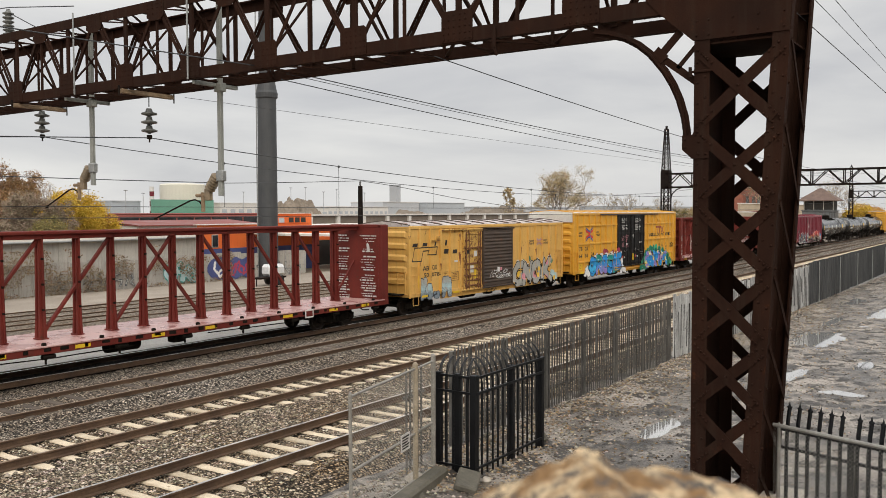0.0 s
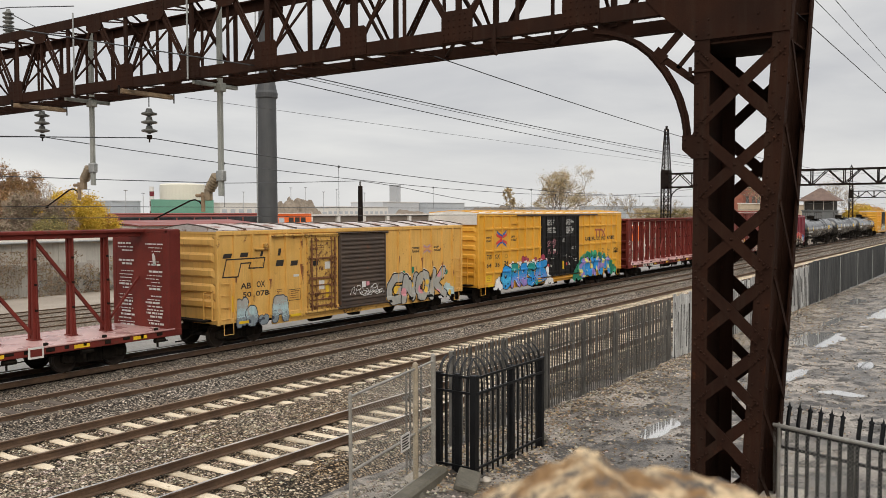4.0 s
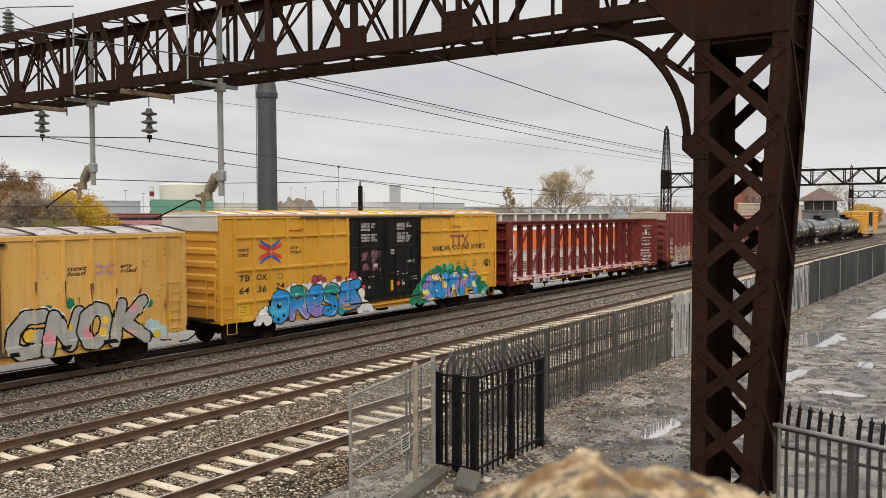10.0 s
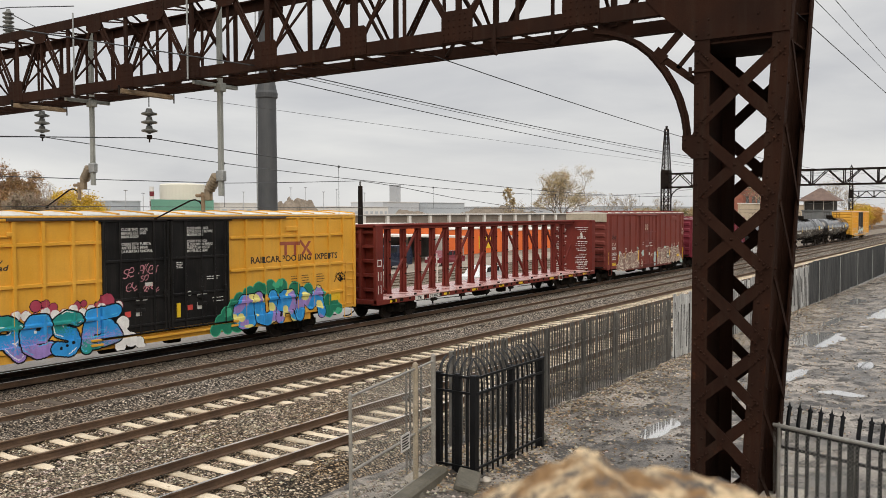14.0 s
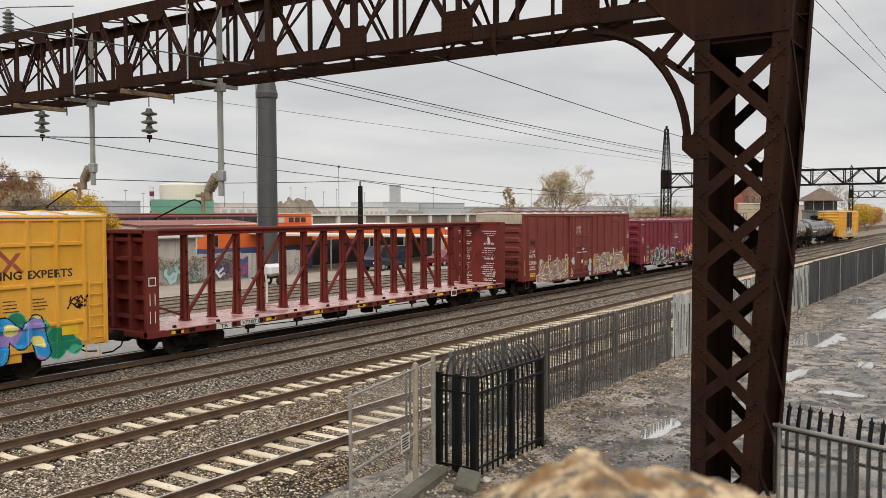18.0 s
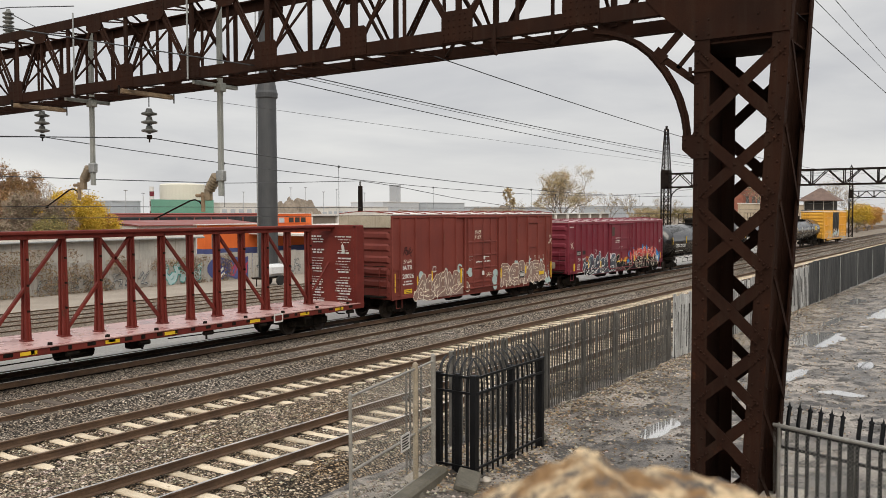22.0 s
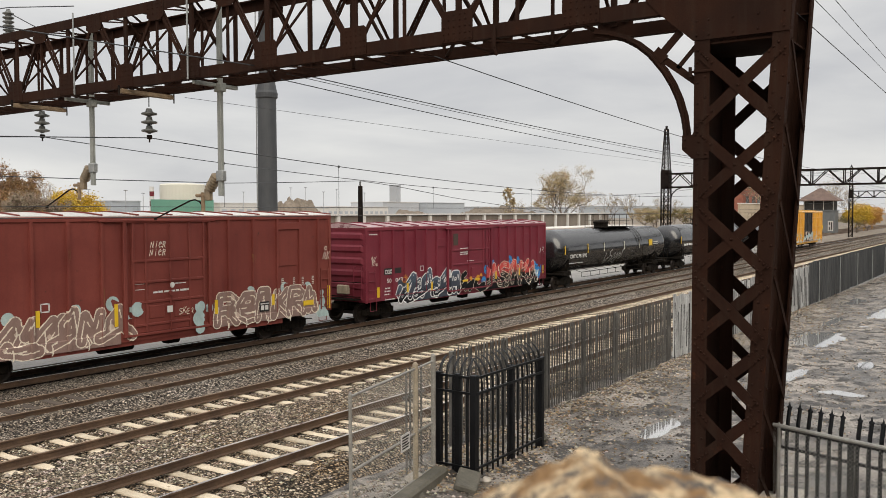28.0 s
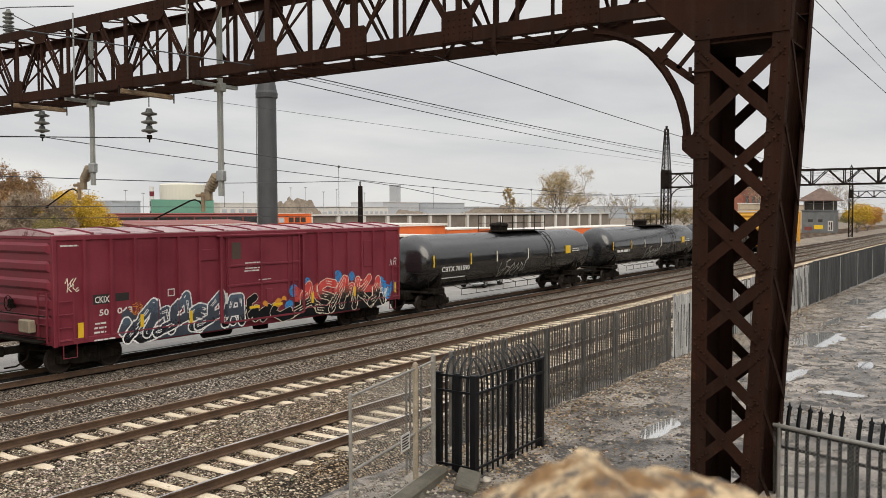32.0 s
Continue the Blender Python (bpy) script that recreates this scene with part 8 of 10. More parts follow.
def ab_piece(X, Z):
    out = np.full(X.shape, -1)
    n = cell_noise(X, Z, 4.0, 2)
    out[bubbles(X, Z, ((11.2, 2.15, 0.12), (11.9, 2.25, 0.16), (12.5, 2.2, 0.14), (14.75, 2.0, 0.14))) & (n > -0.1)] = 5
    out[bubbles(X, Z, ((14.85, 1.2, 0.3), (15.15, 1.0, 0.26), (14.9, 1.7, 0.14))) & (n > -0.15)] = 6
    out[bubbles(X, Z, ((15.0, 0.95, 0.14),))] = 3
    fields = []
    for ch, a, b, z0, z1 in (("G", 9.85, 11.2, 0.72, 2.2), ("N", 10.95, 12.35, 0.7, 2.12), ("O", 12.1, 13.3, 0.74, 2.2), ("K", 13.15, 14.75, 0.72, 2.24)):
        fields.append(sprayed(out, X, Z, ch, a, b, z0, z1, 0.19, 0.06, 1, (0,), (), lean=0.08))
    d = np.minimum.reduce(fields)
    body = d < 0.19
    out[body & bubbles(X, Z, ((11.2, 1.25, 0.2), (12.55, 1.3, 0.2), (12.7, 1.5, 0.14), (14.1, 1.95, 0.18), (13.95, 1.0, 0.2)))] = 2
    out[body & bubbles(X, Z, ((10.55, 1.4, 0.17), (10.7, 1.6, 0.12), (11.85, 1.55, 0.13), (13.0, 1.25, 0.15), (13.1, 1.6, 0.14)))] = 3
    out[(d > 0.25) & (d < 0.28) & (Z > 1.7) & (n > 0.0)] = 4
    out[(d < 0.3) & (Z < 0.98) & (Z > 0.86) & (n > 0.3)] = 1
    return out


spray(abox, "silver and black graffiti with pink and yellow fills", 9.75, 15.7, 0.72, 2.45, ab_piece, [S_silver, S_ink, S_pink, S_yel, S_white, S_green, S_sky], dep, 0.022)
S_greyblue = flat("grey_blue_spray", (0.20, 0.24, 0.27))


def ab_tags(X, Z):
    out = np.full(X.shape, -1)
    sprayed(out, X, Z, "N", 0.85, 1.5, 0.74, 1.82, 0.15, 0.035, 1, (4, 0, 2), (0.35, 0.7))
    sprayed(out, X, Z, "O", 1.35, 1.95, 0.74, 1.5, 0.15, 0.035, 1, (4, 0), (0.5,))
    sprayed(out, X, Z, "A", 2.66, 3.6, 0.74, 1.8, 0.17, 0.035, 1, (4, 0, 2), (0.35, 0.7))
    sprayed(out, X, Z, "u", 1.95, 2.55, 0.74, 1.1, 0.13, 0.03, 1, (4,), ())
    n = cell_noise(X, Z, 9.0, 4)
    out[(out == 0) & (n > 0.4)] = 2
    out[(out == 4) & (n < -0.45)] = 3
    return out


spray(abox, "pale blue-white graffiti letters", 0.75, 3.75, 0.72, 1.9, ab_tags, [S_sky, S_slate, S_silver, S_slate, S_greyblue], dep, 0.022)


def scribble(marks, x0, z0, w, h, step, width, k=0):
    def f(X, Z):
        d = stroke_field(X, Z, marks, x0, z0, w, h, step, 0.3, 0.15)
        return np.where(d < width, k, -1)
    return f


spray(abox, "white scribbled tag across the ribs", 6.95, 9.6, 1.3, 2.0, lambda X, Z: np.where(np.minimum(stroke_field(X, Z, "1R43E2", 7.2, 1.42, 0.34, 0.36, 0.36, 0.25, 0.12), stroke_field(X, Z, "2514", 7.8, 1.36, 0.5, 0.2, 0.4, 0.2, 0.1)) < 0.013, 0, -1), [S_white], lambda x, z: -1.56 - 0.09 - 0.042, 0.014)
part("paper_patch", Shape().box(8.0, 8.24, -1.699, -1.69, 1.72, 1.98), S_white, slide, "white paper notice")
part("paper_patch", Shape().box(8.3, 8.5, -1.699, -1.69, 1.78, 1.96), S_pink, slide)
spray(abox, "black scribble on the lower rail", 6.6, 8.0, 0.64, 1.0, scribble("31524", 6.7, 0.7, 0.22, 0.2, 0.24, 0.013), [S_ink], lambda x, z: -1.712, 0.015)
for x, w in ((0.99, 0.47), (3.67, 0.6), (8.0, 0.55)):
    part("reflector", Shape().box(x, x + w, -1.625, -1.61, 0.87, 0.97), M_refl, abox, "yellow reflective strip")
part("reflector", Shape().box(15.42, 15.65, -1.575, -1.565, 1.3, 1.75), M_refl, abox, "yellow reflective plate")
part("reflector", Shape().box(0.66, 0.76, -1.575, -1.565, 1.35, 1.95), M_refl, abox, "yellow reflective plate")
ladder(abox, 0.1, 0.6, -1.56, 1.0, 2.5, 4, M_ylw)
ladder(abox, 15.5, 16.0, -1.56, 0.95, 2.7, 6, M_ylw)
end_ladder(abox, 0, -1, -1.45, -1.0, 1.1, 2.1, 3, M_ylw)
end_ladder(abox, 16.2, 1, -1.45, -1.0, 1.1, 4.2, 9, M_ylw)

# tall yellow boxcar
for x0, x1 in ((6.66, 9.18), (9.22, 11.8)):
    d = door(tbox, "plug_door", "black plug door with white stencilled notices", x0, x1, 1.08, 4.72, M_blackdoor, belts=(1.3, 2.2, 3.45), uprights=(x0 + 0.05, x0 + 0.62, x0 + 1.9, x1 - 0.05), rods=(x0 + 1.3, x1 - 0.22))
    for z in (1.75, 2.0):
        part("lock_bracket", Shape().cbox(x0 + 1.12, x0 + 1.5, -1.69, -1.62, z, z + 0.12, 0.015), M_blackdoor, d)
part("sill_bar", Shape().cbox(6.2, 12.2, -1.68, -1.56, 0.98, 1.05, 0.01).cbox(6.2, 12.2, -1.66, -1.56, 0.82, 0.9, 0.01), M_ylw2, tbox)
part("door_hood", Shape().cbox(3.6, 14.7, -1.68, -1.56, 4.76, 4.84, 0.02), M_browndoor, tbox)
fitted("CLOSE THIS DOOR\nBEFORE CLOSING\nMAIN DOOR\n\nCIERRE ESTA PUERTA\nANTES DE CERRAR\nLA PUERTA PRINCIPAL", tbox, 7.33, 8.51, 4.42, 0.125, M_white, y=-1.627, lead=0.95)
fitted("CLOSE AND LOCK\nBOTH DOORS BEFORE\nMOVING CAR\n\nCIERRE Y PONGA\nEL SEGURO EN AMBAS\nPUERTAS ANTES DE\nMOVER EL CARRO", tbox, 9.92, 11.06, 4.42, 0.125, M_white, y=-1.627, lead=0.9)
bars(tbox, 9.45, 3.28, 0.3, 4, 0.03, 0.06, M_white, -1.626, 3)
bars(tbox, 10.75, 2.72, 0.6, 2, 0.035, 0.08, M_white, -1.626, 4)
bars(tbox, 11.0, 1.95, 0.6, 2, 0.03, 0.12, M_white, -1.626, 14)
for x in (7.83, 10.33):
    part("notice", Shape().box(x, x + 0.2, -1.63, -1.622, 1.62, 1.86), M_white, tbox)
    part("notice", Shape().box(x - 0.42, x - 0.2, -1.63, -1.622, 1.62, 1.8), S_red, tbox)
    for e in (0, 0.26):
        part("notice", Shape().add([(x + e, -1.628, 2.08), (x + e + 0.2, -1.628, 2.14), (x + e + 0.16, -1.628, 2.24), (x + e + 0.02, -1.628, 2.2)], [(0, 1, 2, 3)]), M_white, tbox)
part("notice", Shape().box(8.2, 8.5, -1.63, -1.622, 2.58, 2.7), M_white, tbox)
part("notice", Shape().lathe([(0.09, 0.0), (0.09, 0.006)], 12, pose(10.0, -1.624, 2.2, 90)), M_white, tbox)
part("reflector", Shape().box(9.45, 9.58, -1.675, -1.622, 1.42, 1.9), M_refl, tbox, "yellow reflective strip")
side_text("next\nload", tbox, 0.33, 0.9, 3.55, 0.22, M_black, TB_POSTS, TB_BELTS, 0.2, 0.85)
side_text("any\nroad", tbox, 3.05, 3.68, 3.55, 0.22, M_black, TB_POSTS, TB_BELTS, 0.2, 0.85)
M_bandblue, M_bandred = flat("blue_band_paint", (0.045, 0.10, 0.34)), flat("red_band_paint", (0.58, 0.05, 0.045))
cross_logo(tbox, 1.98, 3.5, 0.64, 0.5, M_bandblue, M_bandred, TB_POSTS, TB_BELTS)
for words, a, b, z in (("TB", 0.36, 0.91, 2.43), ("OX", 1.23, 1.8, 2.43), ("64", 0.35, 0.88, 1.97), ("36", 1.25, 1.77, 1.97), ("24", 2.23, 2.73, 2.03)):
    side_text(words, tbox, a, b, z, 0.33, M_black, TB_POSTS, TB_BELTS, 0.12)
flat_quads("stencil_frame", line_quads([(2.38, 2.42), (2.62, 2.42), (2.62, 2.63), (2.38, 2.63), (2.38, 2.42)], 0.02), M_black, tbox)
M_logored = flat("faded_maroon_stencil", (0.30, 0.075, 0.045))
quads = [[(14.4, 3.72), (15.55, 3.7), (15.55, 3.84), (14.4, 3.86)]]
for x in (14.68, 15.2):
    quads.append([(x, 3.3), (x + 0.14, 3.3), (x + 0.14, 3.72), (x, 3.72)])
quads += [[(15.6, 3.3), (15.76, 3.3), (16.2, 3.84), (16.04, 3.84)], [(15.6, 3.84), (15.76, 3.84), (16.2, 3.3), (16.04, 3.3)]]
flat_quads("logo_block", quads[:3], M_logored, tbox, TB_POSTS, TB_BELTS, "faded maroon block logo")
flat_quads("logo_block", quads[3:4], M_logored, tbox, TB_POSTS, TB_BELTS)
flat_quads("logo_block", line_quads([(15.6, 3.84), (15.80, 3.63)], 0.12) + line_quads([(16.0, 3.48), (16.18, 3.3)], 0.12), M_logored, tbox, TB_POSTS, TB_BELTS)
side_text("RAILCAR POOLING EXPERTS", tbox, 12.9, 17.8, 3.08, 0.34, M_black, TB_POSTS, TB_BELTS)
part("placard_bracket", Shape().cbox(14.75, 15.4, -1.62, -1.56, 4.27, 4.45, 0.015), M_ylw2, tbox)
part("placard_bracket", Shape().cbox(3.02, 3.81, -1.63, -1.56, 4.3, 4.34, 0.01).cbox(3.6, 3.8, -1.65, -1.56, 4.34, 4.46, 0.02), M_ylw2, tbox)
part("reflector", Shape().box(0.3, 0.88, -1.574, -1.566, 1.18, 1.55), M_refl, tbox, "yellow stencilled panel")
bars(tbox, 0.4, 1.45, 0.4, 3, 0.03, 0.09, M_logored, -1.575, 21)
part("reflector", Shape().box(0.46, 0.98, -1.63, -1.61, 0.92, 1.06), M_refl, tbox, "yellow reflective strip")
part("reflector", Shape().box(17.4, 17.95, -1.575, -1.566, 1.3, 1.7), M_refl, tbox, "yellow reflective panel")
for x in (15.0, 15.6, 16.5):
    bars(tbox, x, 2.45, 0.5, 4, 0.03, 0.1, M_black, -1.568, int(x * 10))
spray(tbox, "black scribble over the ribs", 17.5, 18.5, 1.9, 2.6, lambda X, Z: np.where(np.minimum(stroke_field(X, Z, "13", 17.6, 2.05, 0.42, 0.4, 0.2, 0.2), stroke_field(X, Z, "25", 17.65, 2.15, 0.35, 0.3, 0.25, 0.1)) < 0.02, 0, -1), [S_ink], side_depth(TB_POSTS, (), TB_BELTS), 0.02)
for marks, x0, z0, w, h, st in (("SE", 7.35, 2.88, 0.2, 0.3, 0.2), ("AKE3", 7.95, 3.0, 0.18, 0.28, 0.18), ("SO", 8.0, 2.75, 0.14, 0.18, 0.16), ("E2", 7.45, 2.45, 0.2, 0.26, 0.2), ("512", 8.1, 2.42, 0.2, 0.22, 0.2)):
    spray(tbox, "pink outline scribbles on the black doors", x0 - 0.1, x0 + 1.0, z0 - 0.05, z0 + 0.5, scribble(marks, x0, z0, w, h, st, 0.012), [S_pink], lambda x, z: -1.56 - 0.07, 0.015)
dep = side_depth(TB_POSTS, ((6.62, 11.82),), TB_BELTS, door_out=0.105)


def tb_piece(X, Z):
    out = np.full(X.shape, -1)
    cloud(out, X, Z, [(4.45, 2.26, 0.17), (4.75, 2.3, 0.13), (5.0, 2.18, 0.13), (5.75, 2.16, 0.14), (6.0, 2.2, 0.1), (6.75, 2.2, 0.26), (6.5, 2.1, 0.14)], 0.02, 2, 5)
    cloud(out, X, Z, [(2.95 + 0.3 * k, 1.98 + 0.08 * math.sin(k * 2.3), 0.15) for k in range(15)], 0.02, 5, 4)
    cloud(out, X, Z, [(1.55, 1.08, 0.24), (1.3, 0.9, 0.2), (1.12, 0.8, 0.1), (1.7, 1.3, 0.12), (1.75, 0.85, 0.2)], 0.02, 2, 4)
    cloud(out, X, Z, [(7.3, 1.45, 0.24), (7.35, 1.05, 0.22), (7.6, 0.9, 0.24), (7.9, 0.78, 0.18), (8.05, 0.62, 0.1), (7.2, 0.75, 0.2)], 0.02, 2, 4)
    sprayed(out, X, Z, "O", 1.86, 3.0, 0.66, 1.98, 0.27, 0.045, 2, (0, 6, 0), (0.3, 0.55), 0.3, 6, 0.02, 3)
    sprayed(out, X, Z, "R", 2.88, 4.1, 0.68, 2.04, 0.19, 0.045, 2, (3, 0, 1), (0.32, 0.62), 0.3, 4, 0.05, 4)
    sprayed(out, X, Z, "E", 3.92, 5.05, 0.7, 2.02, 0.19, 0.045, 2, (3, 3, 0), (0.2, 0.42), 0.3, 6, 0.05, 5)
    sprayed(out, X, Z, "S", 4.85, 5.95, 0.64, 2.04, 0.2, 0.045, 2, (0, 0, 1), (0.3, 0.58), 0.3, 4, 0.08, 6)
    sprayed(out, X, Z, "F", 5.8, 7.25, 0.64, 2.05, 0.2, 0.045, 2, (1, 3, 0), (0.24, 0.4), 0.3, 6, 0.1, 7)
    cloud(out, X, Z, [(2.42, 1.36, 0.09)], 0.03, 2, 2)
    out[bubbles(X, Z, ((2.45, 1.42, 0.05), (4.42, 1.5, 0.05)))] = 4
    out[bubbles(X, Z, ((2.05, 0.98, 0.06), (2.32, 0.84, 0.07), (2.62, 0.96, 0.07), (5.2, 0.92, 0.05), (5.4, 0.98, 0.05), (5.6, 1.05, 0.05)))] = 2
    return out


spray(tbox, "bright blue, teal and lilac bubble-letter graffiti with white clouds", 1.0, 8.25, 0.6, 2.55, tb_piece, [S_blue, S_teal, S_ink, S_lilac, S_white, S_crim, S_aqua], dep, 0.021)


def tb_piece2(X, Z):
    out = np.full(X.shape, -1)
    back = [(11.1, 0.8, 0.22), (11.35, 1.05, 0.26), (11.65, 1.3, 0.28), (12.0, 1.5, 0.3), (12.35, 1.75, 0.28), (12.8, 1.95, 0.28), (13.3, 2.05, 0.3), (13.9, 2.12, 0.28), (14.5, 2.1, 0.3), (15.2, 1.95, 0.28), (16.0, 1.85, 0.26),
            (16.7, 1.6, 0.26), (17.2, 1.3, 0.26), (17.6, 1.1, 0.25), (17.8, 0.95, 0.22), (11.7, 0.9, 0.3), (17.2, 0.95, 0.3), (12.2, 1.0, 0.4)]
    cloud(out, X, Z, back, 0.035, 5, 4)
    n, q = cell_noise(X, Z, 4.2, 3), cell_noise(X, Z, 5.0, 8)
    out[(out == 4) & (n > 0.5)] = 5
    fields = []
    for ch, a, b, z0, z1, k in (("G", 12.0, 13.25, 0.66, 1.98, 3), ("U", 13.05, 14.35, 0.66, 2.0, 4), ("A", 14.15, 15.45, 0.68, 2.0, 5), ("M", 15.25, 17.0, 0.66, 2.0, 6)):
        fields.append(sprayed(out, X, Z, ch, a, b, z0, z1, 0.23, 0.035, 2, (0, 0), (0.5,), 0.3, 6, 0.0, k))
    body = (np.minimum.reduce(fields) < 0.23) & ((out == 0) | (out == 6))
    out[body & (n > 0.18) & (out == 0)] = 1
    out[body & (q > 0.38)] = 3
    out[body & bubbles(X, Z, ((12.4, 1.1, 0.16), (14.7, 1.2, 0.15), (13.6, 1.7, 0.15), (12.9, 1.85, 0.1)))] = 3
    out[(np.abs(fields[2] - 0.02) < 0.02) & (Z > 0.95) & (Z < 1.15)] = 2
    return out


spray(tbox, "blue, lilac and yellow graffiti on a green cloud", 10.8, 18.15, 0.5, 2.5, tb_piece2, [S_blue, S_lilac, S_ink, S_lemon, S_green, S_mint, S_aqua], dep, 0.021)
ladder(tbox, 18.3, 18.8, -1.56, 1.0, 2.9, 6, M_ylw2)
ladder(tbox, -0.42, 0.08, -1.56, 1.0, 2.4, 4, M_ylw2)
end_ladder(tbox, -0.53, -1, -1.45, -1.0, 1.1, 2.6, 4, M_ylw2)

# tail boxcar
for x0, x1 in ((6.66, 9.18), (9.22, 11.8)):
    door(last_box, "plug_door", "black plug door", x0, x1, 1.12, 4.72, M_blackdoor, belts=(2.15, 3.5), uprights=(x0 + 0.85, x1 - 0.8))
spray(last_box, "pale graffiti along the lower side", 1.0, 17.5, 0.9, 2.3, lambda X, Z: np.where(stroke_field(X, Z, "13524135241", 1.3, 1.0, 1.2, 1.1, 1.45) < 0.22, np.where(cell_noise(X, Z, 3, 1) > 0, 0, 1), -1), [S_sky, S_beige], side_depth([], ((6.6, 11.82),), (), door_out=0.105), 0.06)

# oxide red boxcar
d = door(oxide_box, "sliding_door", "oxide red door with flat lock bars", 6.18, 9.18, 1.05, 4.68, M_red, belts=(1.3, 2.05, 2.72, 3.42), uprights=(6.24, 6.72, 8.5, 9.12), rods=(7.66,))
part("sunk_panel", Shape().cbox(6.84, 7.44, -1.64, -1.6, 1.48, 1.92, 0.02), M_red, d)
part("sunk_panel", Shape().cbox(7.85, 8.62, -1.64, -1.6, 1.45, 1.98, 0.02), M_red, d)
part("door_post", Shape().cbox(5.86, 6.0, -1.68, -1.56, 0.95, 4.75, 0.02).cbox(9.34, 9.46, -1.67, -1.56, 0.95, 4.75, 0.02), M_red, oxide_box)
part("door_hood", Shape().cbox(5.0, 9.6, -1.69, -1.56, 4.7, 4.79, 0.02), M_red, oxide_box)
side_text("IATR", oxide_box, 0.62, 1.4, 2.29, 0.29, M_white, IA_POSTS)
side_text("20026", oxide_box, 0.6, 1.52, 1.88, 0.3, M_white, IA_POSTS)
bars(oxide_box, 0.62, 1.7, 0.9, 2, 0.07, 0.13, M_white, -1.568, 2)
for x, z, h in ((1.69, 1.5, 0.42), (2.92, 1.62, 0.5), (5.55, 1.36, 0.72), (9.64, 1.36, 0.5), (12.46, 1.42, 0.42), (15.62, 1.0, 0.95), (-0.14, 1.28, 0.88)):
    part("reflector", Shape().box(x, x + 0.13, -1.63 if x < 0 or x > 15.5 else -1.592, -1.584, z, z + h), M_refl, oxide_box, "yellow reflective strip")
part("reflector", Shape().box(0.74, 1.34, -1.576, -1.566, 1.16, 1.36), M_refl, oxide_box, "yellow stencilled plate")
bars(oxide_box, 0.78, 1.28, 0.5, 2, 0.03, 0.08, M_black, -1.578, 31)
part("reflector", Shape().box(14.2, 14.79, -1.59, -1.58, 1.24, 1.44), M_refl, oxide_box, "yellow stencilled plate")
part("placard", Shape().box(11.8, 12.3, -1.60, -1.59, 1.22, 1.6), M_black, oxide_box, "black and white placard")
part("placard_mark", Shape().box(11.86, 12.02, -1.606, -1.601, 1.28, 1.46).box(12.08, 12.24, -1.606, -1.601, 1.28, 1.46).box(11.84, 12.26, -1.606, -1.601, 1.5, 1.54), M_white, oxide_box)
bars(oxide_box, 6.95, 2.32, 1.6, 1, 0.07, 0.1, M_white, -1.626, 4)
bars(oxide_box, 7.85, 2.58, 0.6, 1, 0.035, 0.07, M_white, -1.626, 5)
part("notice", Shape().lathe([(0.1, 0.0), (0.1, 0.006)], 14, pose(7.72, -1.69, 2.56, 90)), M_white, oxide_box)
flat_quads("stencil_frame", line_quads([(6.28, 2.48), (6.72, 2.48), (6.72, 2.66), (6.28, 2.66), (6.28, 2.48)], 0.02), M_white, oxide_box).location = (0, -0.06, 0)
part("notice", Shape().box(7.5, 7.72, -1.70, -1.69, 1.64, 1.86), M_white, oxide_box)
flat_quads("stencil_frame", line_quads([(3.1, 2.06), (3.36, 2.06), (3.36, 2.3), (3.1, 2.3), (3.1, 2.06)], 0.04), M_white, oxide_box)
for x in (12.98, 13.62, 14.12, 14.7):
    bars(oxide_box, x, 2.38, 0.14, 5, 0.035, 0.07, M_cream, -1.568, int(x * 7))
door(oxide_box, "access_panel", "tall raised side panel with a header box", 12.86, 13.86, 2.9, 4.5, M_red, frame=False, out=0.03)
part("header_box", Shape().cbox(12.78, 13.95, -1.65, -1.56, 4.32, 4.6, 0.02), M_red, oxide_box)
dep = side_depth(IA_POSTS, ((6.14, 9.22),), (), door_out=0.105)
S_taupe = flat("grey_brown_spray", (0.24, 0.155, 0.13))
S_mist = flat("pale_teal_spray", (0.38, 0.48, 0.47))


